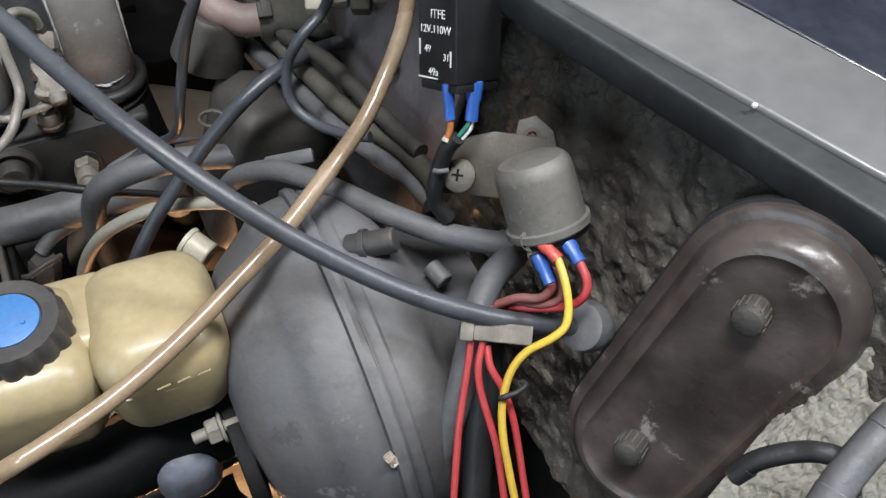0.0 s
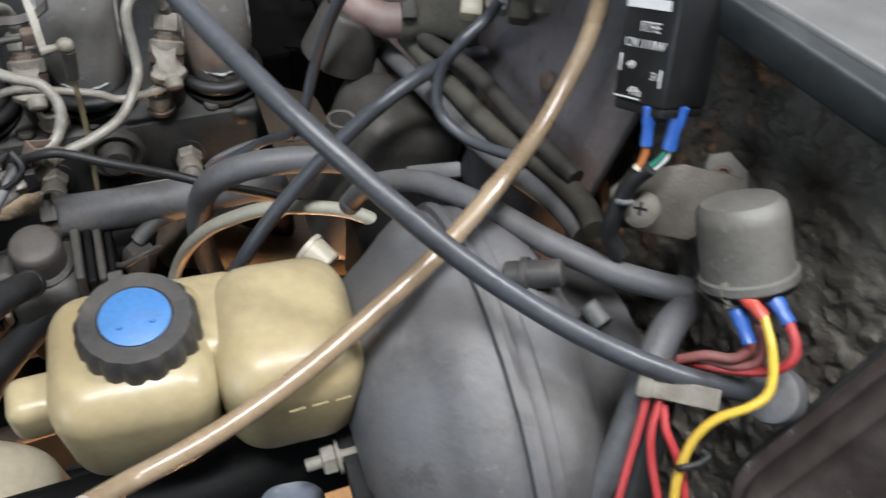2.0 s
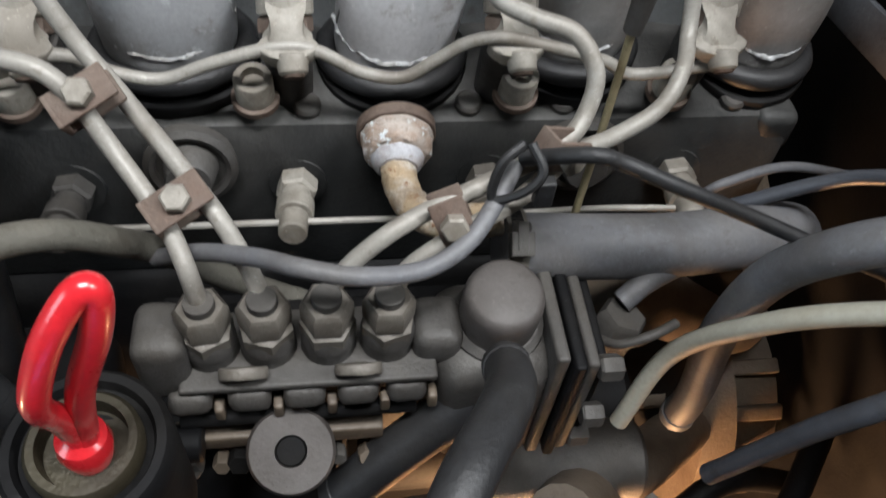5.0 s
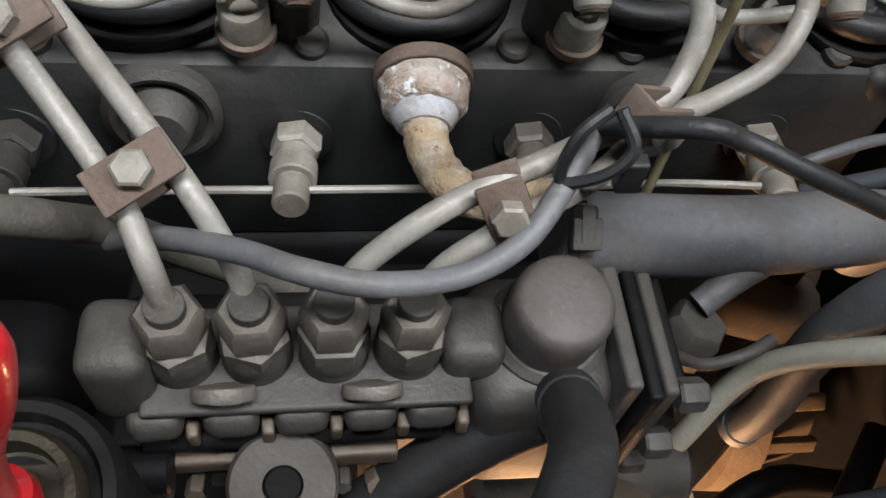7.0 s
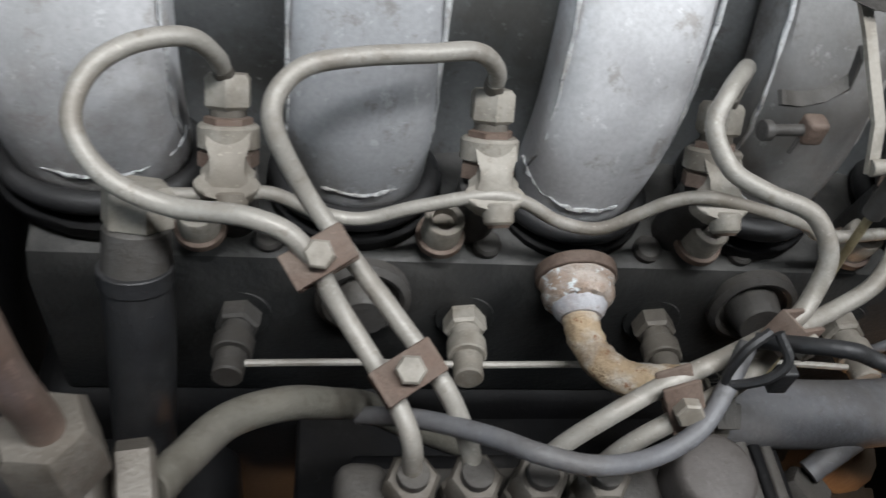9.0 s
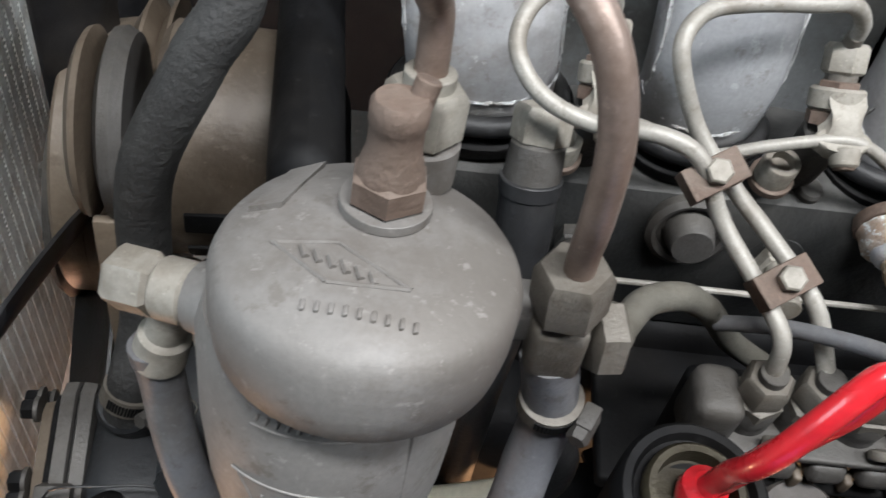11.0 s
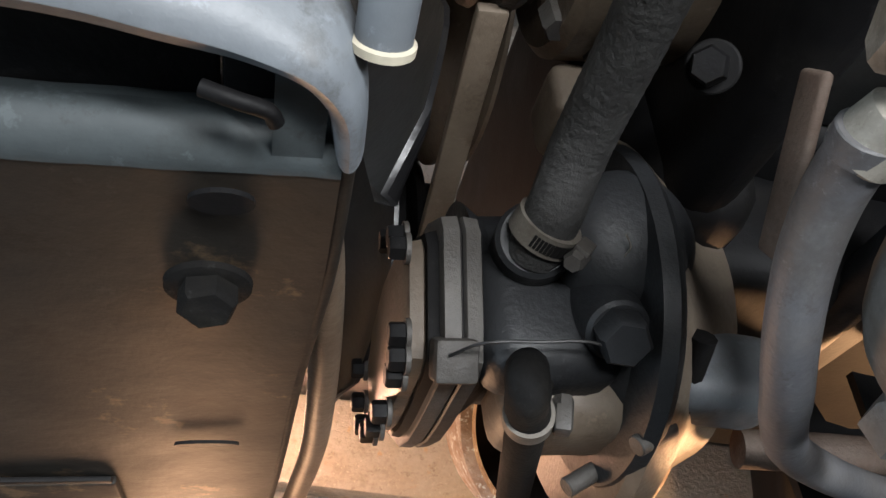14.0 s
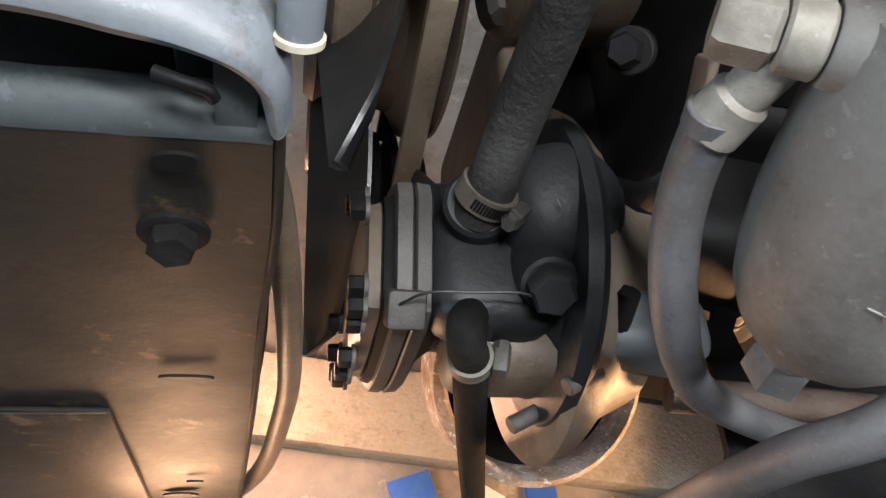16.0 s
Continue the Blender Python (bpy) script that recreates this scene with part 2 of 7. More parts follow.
BEAD = mat("chalky_corrosion", (0.55, 0.56, 0.56), 0.85, 0.0, (0.22, 0.225, 0.23), 0.75, 70, 500, 0.6, spots=(0.16, 0.16, 0.165), spot_level=0.58)
STEELM = mat("oily_zinc_steel", (0.125, 0.113, 0.096), 0.55, 0.2, (0.075, 0.064, 0.053), 0.55, 60, 700, 0.25, dust=0.45, dust_color=(0.19, 0.17, 0.142))
MATTEB = mat("matte_black_bolt", (0.010, 0.010, 0.010), 0.9, 0.0, (0.02, 0.018, 0.015), 0.5, 40, 400, 0.3, spec=0.1)
PALEBL = mat("blue_grey_plastic", (0.20, 0.225, 0.28), 0.45, 0.0, (0.16, 0.175, 0.21), 0.4, 20, 300, 0.06)
CAPM = mat("brown_domed_cap", (0.072, 0.06336, 0.05904), 0.6, 0.1, (0.065, 0.056, 0.052), 0.55, 45, 500, 0.15, dust=0.3, dust_color=(0.17, 0.155, 0.14), spots=(0.15, 0.13, 0.115), spot_level=0.68)
CORRP = mat("rusty_crusted_pipe", (0.40, 0.30, 0.19), 0.85, 0.0, (0.50, 0.48, 0.44), 0.6, 90, 500, 0.9, spots=(0.20, 0.10, 0.05), spot_level=0.58)
CORRB = mat("blue_white_oxide", (0.42, 0.42, 0.44), 0.8, 0.0, (0.32, 0.26, 0.22), 0.6, 90, 500, 0.5)
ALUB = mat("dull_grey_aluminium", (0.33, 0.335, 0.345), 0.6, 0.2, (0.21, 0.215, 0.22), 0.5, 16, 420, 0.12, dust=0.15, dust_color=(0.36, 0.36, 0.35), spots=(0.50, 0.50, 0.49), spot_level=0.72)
# ALUM: the weaker light on the rear runners, put into a darker colour
ALUM = mat("shaded_aluminium", (0.215, 0.212, 0.208), 0.62, 0.2, (0.13, 0.127, 0.122), 0.55, 16, 420, 0.12, dust=0.2, dust_color=(0.36, 0.35, 0.33), spots=(0.48, 0.48, 0.47), spot_level=0.70)
CABLE = mat("slate_cable_sheath", (0.055, 0.060, 0.072), 0.38, 0.0, (0.05, 0.052, 0.06), 0.4, 30, 400, 0.12, dust=0.35, dust_color=(0.12, 0.12, 0.125))
ORNG = mat("orange_wire", (0.5, 0.17, 0.05), 0.45)
GRNW = mat("green_wire", (0.03, 0.22, 0.16), 0.45)
INSUL = mat("insulating_mat_foam", (0.288, 0.2772, 0.2412), 0.9, 0.0, (0.27, 0.245, 0.20), 0.55, 28, 220, 0.8, spots=(0.30, 0.23, 0.15), spot_level=0.62)

# ---- shape helpers ----
INDEX = {}


# the front of the bay stands slightly askew to the engine block
ASKEW = Matrix(((1.02064, -0.16540, 0.10358, -0.03155), (0.16455, 1.02588, 0.01676, 0.03503), (-0.10493, 0.0, 1.03382, -0.01964), (0, 0, 0, 1)))
PLACE = [Matrix.Identity(4)]


def base(name, at, label, category, group="", kind=""):
    """A thing: an empty at its base, to carry its parts."""
    ob = new(name)
    at = PLACE[0] @ Vector(at)
    ob.location = at
    ob.empty_display_size = 0.01
    INDEX[ob.name] = Matrix.Translation(at)
    return tagged(ob, label, category, group, kind)


def part(name, bm, material, parent=None, label="", smooth=True):
    me = bpy.data.meshes.new(name)
    bm.transform(PLACE[0])
    bmesh.ops.recalc_face_normals(bm, faces=bm.faces)
    bm.to_mesh(me)
    bm.free()
    me.materials.append(material)
    if smooth:
        me.polygons.foreach_set("use_smooth", [True] * len(me.polygons))
        me.set_sharp_from_angle(angle=radians(38))
    ob = new(name, me)
    if parent is not None:
        ob.parent = parent
        top = parent
        while top.parent is not None:
            top = top.parent
        if parent.type == "EMPTY":
            ob.matrix_parent_inverse = INDEX[top.name].inverted()
    if label:
        ob["label"] = label
    return ob


def lone(name, bm, material, label, category, group="", kind="", smooth=True):
    return tagged(part(name, bm, material, None, "", smooth), label, category, group, kind)


def axis_frame(at, axis, spin=0.0):
    q = Vector(axis).to_track_quat("Z", "Y")
    return Matrix.Translation(at) @ q.to_matrix().to_4x4() @ Matrix.Rotation(spin, 4, "Z")


def lathe(bm, profile, m, seg=32, squash=None):
    """A solid of revolution round the z axis of m; profile: radius, height."""
    rings = []
    for r, h in profile:
        ring = []
        for k in range(seg):
            a = 2 * math.pi * k / seg
            ring.append(bm.verts.new(m @ Vector((r * math.cos(a), r * math.sin(a) * (squash or 1), h))))
        rings.append(ring)
    for a, b in zip(rings, rings[1:]):
        for k in range(seg):
            bm.faces.new((a[k], a[(k + 1) % seg], b[(k + 1) % seg], b[k]))
    bm.faces.new(rings[0][::-1])
    bm.faces.new(rings[-1])
    return bm


def rod(bm, a, b, r0, r1=None, seg=20, edge=0.12):
    a, b = Vector(a), Vector(b)
    r1 = r0 if r1 is None else r1
    h = (b - a).length
    e = min(r0, r1, h / 2) * edge
    return lathe(bm, [(r0 - e, 0), (r0, e), (r1, h - e), (r1 - e, h)], axis_frame(a, b - a), seg)


def hexa(bm, a, b, r, spin=0.0):
    """A hexagon bar with chamfered ends; r across the corners."""
    a, b = Vector(a), Vector(b)
    h = (b - a).length
    return lathe(bm, [(r * 0.84, 0), (r, h * 0.10), (r, h * 0.86), (r * 0.84, h)], axis_frame(a, b - a, spin), 6)


def axis_box(at, x, y, z):
    m = Matrix((Vector(x).normalized(), Vector(y).normalized(), Vector(z).normalized())).transposed().to_4x4()
    m.translation = at
    return m


def block(bm, size, m, bevel=0.0, seg=2):
    r = bmesh.ops.create_cube(bm, size=1.0, matrix=m @ Matrix.Diagonal((*size, 1)))
    if bevel:
        edges = list({e for v in r["verts"] for e in v.link_edges})
        bmesh.ops.bevel(bm, geom=edges, offset=bevel, segments=seg, affect="EDGES", profile=0.5)
    return bm


def spline(pts, n=8):
    """Points along a smooth line through pts."""
    p = [Vector(v) for v in pts]
    if len(p) == 2:
        return [p[0].lerp(p[1], k / n) for k in range(n + 1)]
    p = [p[0] * 2 - p[1]] + p + [p[-1] * 2 - p[-2]]
    out = []
    for a, b, c, d in zip(p, p[1:], p[2:], p[3:]):
        for k in range(n):
            t = k / n
            out.append(0.5 * (2 * b + (c - a) * t + (2 * a - 5 * b + 4 * c - d) * t * t + (3 * b - a - 3 * c + d) * t ** 3))
    return out + [p[-2]]


def sweep(bm, pts, r, seg=14, n=8, rings=None):
    """A round tube along pts; r: a radius, or a function of 0..1 along it."""
    line = spline(pts, n)
    normal, last = None, None
    for i, p in enumerate(line):
        ahead = (line[min(i + 1, len(line) - 1)] - line[max(i - 1, 0)]).normalized()
        if normal is None:
            normal = ahead.orthogonal().normalized()
        normal = (normal - ahead * normal.dot(ahead)).normalized()
        side = ahead.cross(normal)
        rr = r(i / (len(line) - 1)) if callable(r) else r
        ring = [bm.verts.new(p + rr * (math.cos(a) * normal + math.sin(a) * side)) for a in (2 * math.pi * k / seg for k in range(seg))]
        if last:
            for k in range(seg):
                bm.faces.new((last[k], last[(k + 1) % seg], ring[(k + 1) % seg], ring[k]))
        else:
            bm.faces.new(ring[::-1])
        last = ring
    bm.faces.new(last)
    return bm


def tube(name, pts, r, material, label, category, group="", n=8, seg=14):
    if category != "hose":
        return lone(name, sweep(bmesh.new(), pts, r, seg, n), material, label, category, group)
    pts = [Vector(p) for p in pts]
    ob = base(name, pts[0], label, category, group)
    part("rubber", sweep(bmesh.new(), pts, r, seg, n), material, ob)
    for a, b in ((pts[0], pts[1]), (pts[-1], pts[-2])):
        d = (b - a).normalized()
        part("end_cuff", rod(bmesh.new(), a - d * 0.001, a + d * 0.006, r * 1.07), material, ob)
    return ob


def prism(bm, outline, m, depth, bevel=0.0):
    """An outline in the xy plane of m, drawn out along its z."""
    low = [bm.verts.new(m @ Vector((x, y, 0))) for x, y in outline]
    top = [bm.verts.new(m @ Vector((x, y, depth))) for x, y in outline]
    f = [bm.faces.new(low[::-1]), bm.faces.new(top)]
    k = len(outline)
    sides = [bm.faces.new((low[i], low[(i + 1) % k], top[(i + 1) % k], top[i])) for i in range(k)]
    if bevel:
        edges = list({e for g in f for e in g.edges})
        bmesh.ops.bevel(bm, geom=edges, offset=bevel, segments=2, affect="EDGES", profile=0.5)
    return bm


def oblong(w, h, seg=12):
    """A stadium outline, w wide and h high."""
    r, out = w / 2, []
    for k in range(seg + 1):
        a = math.pi * k / seg
        out.append((r * math.cos(a), (h / 2 - r) + r * math.sin(a)))
    for k in range(seg + 1):
        a = math.pi + math.pi * k / seg
        out.append((r * math.cos(a), -(h / 2 - r) + r * math.sin(a)))
    return out


def rounded(bm, at, size, r=0.01, rot=None, seg=4):
    m = Matrix.Translation(at) @ (rot or Matrix.Identity(4))
    return block(bm, size, m, min(r, min(size) * 0.49), seg)


def rough_sheet(name, corners, nx, ny, height, freq, material, label, category, seed=0.0, thick=0.004, kind="structure", chips=0.0):
    """A lumpy sheet between four corners, with thickness."""
    bm = bmesh.new()
    a, b, c, d = (Vector(v) for v in corners)
    up = (b - a).cross(d - a).normalized()
    grid = []
    for j in range(ny + 1):
        row = []
        for i in range(nx + 1):
            u, v = i / nx, j / ny
            p = a.lerp(b, u).lerp(d.lerp(c, u), v)
            q = p * freq + Vector((seed, seed, seed))
            h = noise.fractal(q, 0.7, 2.0, 7) * height + max(0, noise.noise(q * 0.7)) * height
            for step, sc in ((0.12, 1.3), (0.02, 2.7)):
                e = noise.noise(q * sc + Vector((7, 3, 1))) - step
                h += chips * min(1.0, max(0.0, e * 14))
            row.append(bm.verts.new(p + up * h))
        grid.append(row)
    for j in range(ny):
        for i in range(nx):
            bm.faces.new((grid[j][i], grid[j][i + 1], grid[j + 1][i + 1], grid[j + 1][i]))
    geo = bmesh.ops.extrude_face_region(bm, geom=list(bm.faces))
    bmesh.ops.translate(bm, vec=-up * thick, verts=[v for v in geo["geom"] if isinstance(v, bmesh.types.BMVert)])
    return lone(name, bm, material, label, category, kind=kind)


def ragged_sheet(name, x0, x1, y0, y1, z, cell, keep, freq, material, label, category, seed=0.0):
    """A thin uneven sheet with ragged gaps."""
    bm = bmesh.new()
    nx, ny = int((x1 - x0) / cell), int((y1 - y0) / cell)
    vs = {}

    def at(i, j):
        if (i, j) not in vs:
            p = Vector((x0 + i * cell, y0 + j * cell, z))
            n = Vector((noise.noise(p * 30 + Vector((seed, 0, 0))), noise.noise(p * 30 + Vector((0, seed, 5))), 2.5 * noise.noise(p * 12)))
            vs[(i, j)] = bm.verts.new(p + n * 0.012)
        return vs[(i, j)]

    for i in range(nx):
        for j in range(ny):
            if noise.fractal(Vector((i * cell, j * cell, seed)) * freq, 0.8, 2.0, 4) < keep:
                bm.faces.new((at(i, j), at(i + 1, j), at(i + 1, j + 1), at(i, j + 1)))
    geo = bmesh.ops.extrude_face_region(bm, geom=list(bm.faces))
    bmesh.ops.translate(bm, vec=(0, 0, -0.006), verts=[v for v in geo["geom"] if isinstance(v, bmesh.types.BMVert)])
    return lone(name, bm, material, label, category)

# ---- the garage ----


def slab(name, size, at, material, label, category):
    return lone(name, block(bmesh.new(), size, Matrix.Translation(at), 0.0), material, label, category, kind="structure", smooth=False)


FZ = -0.78
slab("floor", (7.0, 7.0, 0.1), (0, 0.5, FZ - 0.05), FLOORM, "oil-stained grey concrete garage floor lit by a work lamp", "floor")
slab("wall_north", (7.0, 0.1, 3.4), (0, 4.05, FZ + 1.7), WALLM, "plain painted garage wall behind the car", "wall")
slab("wall_south", (7.0, 0.1, 3.4), (0, -3.05, FZ + 1.7), WALLM, "plain painted garage wall", "wall")
slab("wall_east", (0.1, 7.0, 3.4), (3.55, 0.5, FZ + 1.7), WALLM, "plain painted garage wall", "wall")
slab("wall_west", (0.1, 7.0, 3.4), (-3.55, 0.5, FZ + 1.7), WALLM, "plain painted garage wall", "wall")
slab("ceiling", (7.0, 7.0, 0.1), (0, 0.5, FZ + 3.45), WALLM, "plain pale garage ceiling", "ceiling")

# ---- bulkhead, cowl and inner wing ----
rough_sheet("firewall", [(0.424, -0.64, 0.226), (0.424, -0.20, 0.226), (0.366, -0.20, 0.0), (0.366, -0.64, 0.0)][::-1], 260, 160, 0.0019, 52, TAR,
            "dirty tar-coated firewall panel with flaking lumps and dust", "firewall", 3.0, chips=0.0014)
rough_sheet("firewall_far", [(0.430, -0.20, 0.28), (0.430, 0.75, 0.28), (0.385, 0.75, 0.0), (0.385, -0.20, 0.0)][::-1], 60, 24, 0.003, 20, PANELP,
            "grimy painted firewall behind the engine", "firewall", 3.0)
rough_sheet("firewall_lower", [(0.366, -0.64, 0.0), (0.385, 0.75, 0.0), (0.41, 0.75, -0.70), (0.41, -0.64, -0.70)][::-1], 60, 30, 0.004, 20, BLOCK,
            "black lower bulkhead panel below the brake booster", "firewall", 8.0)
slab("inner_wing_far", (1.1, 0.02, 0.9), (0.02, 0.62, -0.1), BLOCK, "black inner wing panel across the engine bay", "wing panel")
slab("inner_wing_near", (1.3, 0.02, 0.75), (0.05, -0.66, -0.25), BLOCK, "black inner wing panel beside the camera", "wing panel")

RAILM = mat("dark_rail_paint", (0.125, 0.132, 0.145), 0.5, 0.0, (0.060, 0.062, 0.068), 0.55, 22, 240, 0.2, dust=0.3, dust_color=(0.13, 0.13, 0.13), grime=0.7)
rails = base("wing_rail", (0.36, 0.15, -0.06), "dark blue-grey dusty body rails beside the end of the engine", "body rail", kind="structure")
for a, b, w, h in (((0.352, 0.240, -0.047), (0.368, -0.040, -0.014), 0.009, 0.010), ((0.372, 0.230, 0.000), (0.388, -0.020, 0.034), 0.012, 0.034), ((0.340, 0.260, -0.084), (0.362, -0.060, -0.054), 0.005, 0.030)):
    a, b = Vector(a), Vector(b)
    part("rail", block(bmesh.new(), ((a - b).length, w, h), axis_box((a + b) / 2, a - b, (a - b).cross((0, 0, 1)), (a - b).cross((0, 0, 1)).cross(a - b)), 0.002), RAILM, rails)

# ---- engine ----
block_thing = base("engine_block", (0.05, 0.15, -0.62), "black oily engine block under the cylinder head", "engine")
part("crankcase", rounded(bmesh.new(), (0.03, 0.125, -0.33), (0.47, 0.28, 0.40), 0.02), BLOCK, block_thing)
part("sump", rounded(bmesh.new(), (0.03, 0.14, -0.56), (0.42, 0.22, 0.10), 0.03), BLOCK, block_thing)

head = base("cylinder_head", (0.05, 0.10, -0.13), "black painted cylinder head with rust-edged bolts", "cylinder head")
bm = bmesh.new()
outline = [(-0.004, -0.13), (-0.004, -0.048), (0.002, -0.036), (0.030, -0.026), (0.20, -0.026), (0.20, -0.13)]
prism(bm, outline, Matrix(((0, 0, 1, -0.185), (1, 0, 0, 0), (0, 1, 0, 0), (0, 0, 0, 1))), 0.425, 0.003)
part("casting", bm, HEAD, head)
bm = bmesh.new()
rounded(bm, (0.233, 0.012, -0.045), (0.022, 0.030, 0.024), 0.006)
part("corner_lug", bm, HEAD, head)
part("valve_cover", rounded(bmesh.new(), (0.02, 0.20, 0.03), (0.40, 0.16, 0.13), 0.03), HEAD, head)

# Unseen black sheets, added to keep the depths under the engine dark.
ragged_sheet("dark_gap_sheet", -0.17, 0.01, -0.60, -0.03, -0.22, 0.012, 0.60, 14, BLOCK, "added black sheet darkening the gaps under the front of the engine", "splash shield", 2.0)
ragged_sheet("dark_gap_sheet", 0.01, 0.36, -0.60, -0.14, -0.24, 0.012, 0.08, 16, BLOCK, "added black sheet with ragged gaps, darkening the depths below", "splash shield", 2.0)
# Unseen shelf, added to keep the lamp's glow off the lower bulkhead.
slab("lamp_block_shelf", (0.10, 0.36, 0.008), (0.322, -0.44, -0.09), BLOCK, "unseen black shelf added to block the warm lamp at the bulkhead", "bulkhead")
gear = base("gearbox", (0.34, 0.06, -0.50), "brown cast gearbox behind the bell housing lit warm from below", "gearbox")
part("casing", lathe(bmesh.new(), [(0.06, 0.0), (0.098, 0.004), (0.100, 0.030), (0.085, 0.036), (0.078, 0.075)], axis_frame((0.285, 0.050, -0.400), (1, 0, 0)), 48), IRONW, gear)
for k in range(9):
    a = radians(90 + k * 22)
    part("rib", rounded(bmesh.new(), (0.325, 0.050 + 0.092 * math.cos(a), -0.400 + 0.092 * math.sin(a)), (0.060, 0.007, 0.012), 0.002, Matrix.Rotation(a, 4, "X")), IRONW, gear)
# Black bars added to break the warm-lit castings into patches.
for pts in ([(0.25, -0.16, -0.30), (0.29, -0.12, -0.28), (0.34, -0.06, -0.27)], [(0.20, -0.12, -0.33), (0.27, -0.08, -0.30), (0.35, -0.07, -0.34)], [(0.24, -0.20, -0.22), (0.30, -0.15, -0.24), (0.36, -0.13, -0.30)]):
    lone("dark_bar", sweep(bmesh.new(), pts, 0.009, 12, 6), BLOCK, "added black bar breaking up the warm-lit gearbox", "linkage rod", "linkage rods by the gearbox")

bell = base("bell_housing", (0.28, 0.145, -0.45), "brown cast bell housing behind the engine block", "bell housing")
part("shell", lathe(bmesh.new(), [(0.10, -0.01), (0.150, 0.0), (0.156, 0.004), (0.156, 0.012), (0.148, 0.016), (0.140, 0.050), (0.115, 0.110)], axis_frame((0.226, 0.150, -0.310), (1, 0, 0)), 72), IRONW, bell)
part("flank", rounded(bmesh.new(), (0.252, 0.034, -0.270), (0.050, 0.060, 0.23), 0.014, Matrix.Rotation(radians(-6), 4, "Y")), IRONW, bell)
for k in range(7):
    a = radians(110 + k * 22)
    c = Vector((0.232, 0.150 + 0.158 * math.cos(a), -0.310 + 0.158 * math.sin(a)))
    part("rim_lug", rod(bmesh.new(), c, c + Vector((0.016, 0, 0)), 0.012, seg=16), IRONW, bell)
# Unseen sheet, added so the space behind the engine stays dark.
ragged_sheet("rear_dark_sheet", 0.20, 0.37, 0.22, 0.55, -0.16, 0.014, 0.30, 13, BLOCK, "added black sheet darkening the space between engine and bulkhead", "splash shield", 4.0)
# ---- intake manifold: ribbed aluminium runners over the head ----
manifold = base("intake_manifold", (0.05, 0.05, -0.03), "dull grey cast aluminium intake manifold with wide runners", "intake manifold")


def runner(name, x0, x1, w0, w1, zb, lean=0.0):
    """One flattened runner: from its flange on the head up and back."""
    bm = bmesh.new()
    line = spline([(x0, 0.037, zb), (x0 + (x1 - x0) * 0.25, 0.036, zb + 0.045), (x0 + (x1 - x0) * 0.6, 0.060, zb + 0.095), (x1, 0.11, zb + 0.145), (x1 + (x1 - x0) * 0.5, 0.19, zb + 0.17)], 6)
    last = None
    line = [line[0], line[0].lerp(line[1], 0.12), line[0].lerp(line[1], 0.45)] + line[1:]
    for i, p in enumerate(line):
        k = max(0, i - 2) / (len(line) - 3)
        w = (w0 + (w1 - w0) * k) * (0.80, 0.93, 0.99, 1.0)[min(i, 3)]
        ahead = (line[min(i + 1, len(line) - 1)] - line[max(i - 1, 0)]).normalized()
        up = Vector((1, 0, 0)).cross(ahead).normalized()
        ring = []
        for j in range(24):
            a = 2 * math.pi * j / 24
            c, s = math.cos(a), math.sin(a)
            e = 2.3 + 1.9 * min(1.0, k * 2.5)
            f = 1.0 / max(abs(c) ** e + abs(s) ** e, 1e-9) ** (1 / e)
            ring.append(bm.verts.new(p + Vector((1, 0, 0)) * (w / 2 * c * f) - up * ((0.025 - 0.008 * min(1.0, k * 2.0)) * (0.80, 0.93, 0.99, 1.0)[min(i, 3)] * s * f)))
        if last:
            for j in range(24):
                bm.faces.new((last[j], last[(j + 1) % 24], ring[(j + 1) % 24], ring[j]))
        else:
            bm.faces.new(ring[::-1])
        last = ring
    bm.faces.new(last)
    # rear runners are coloured darker for the dimmer light there
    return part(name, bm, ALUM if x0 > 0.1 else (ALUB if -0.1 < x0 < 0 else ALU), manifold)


def flange(x, w, zb):
    bm = bmesh.new()
    prism(bm, [(w * 0.66 * math.cos(a), 0.033 * math.sin(a)) for a in (2 * math.pi * k / 28 for k in range(28))],
          axis_frame((x, 0.035, zb - 0.003), (0, 0.25, -0.97)), 0.008, 0.002)
    part("flange", bm, BLOCK, manifold)
    ring = [Vector((x + (w * 0.5 + 0.0035) * math.cos(a), 0.037 - 0.0285 * math.sin(a), zb - 0.0015)) for a in (2 * math.pi * k / 36 for k in range(37))]
    return part("foot_collar", sweep(bmesh.new(), ring, 0.0052, 10, 2), RUBBER, manifold, "thick black joint collar")


for x0, x1, w0, w1, zb in ((-0.155, -0.165, 0.070, 0.075, -0.012), (-0.052, -0.052, 0.058, 0.064, -0.016), (0.046, 0.062, 0.054, 0.064, -0.020),
                           (0.130, 0.140, 0.050, 0.056, -0.014), (0.222, 0.222, 0.048, 0.055, -0.018)):
    runner("runner", x0, x1, w0, w1, zb)
    flange(x0, w0, zb)
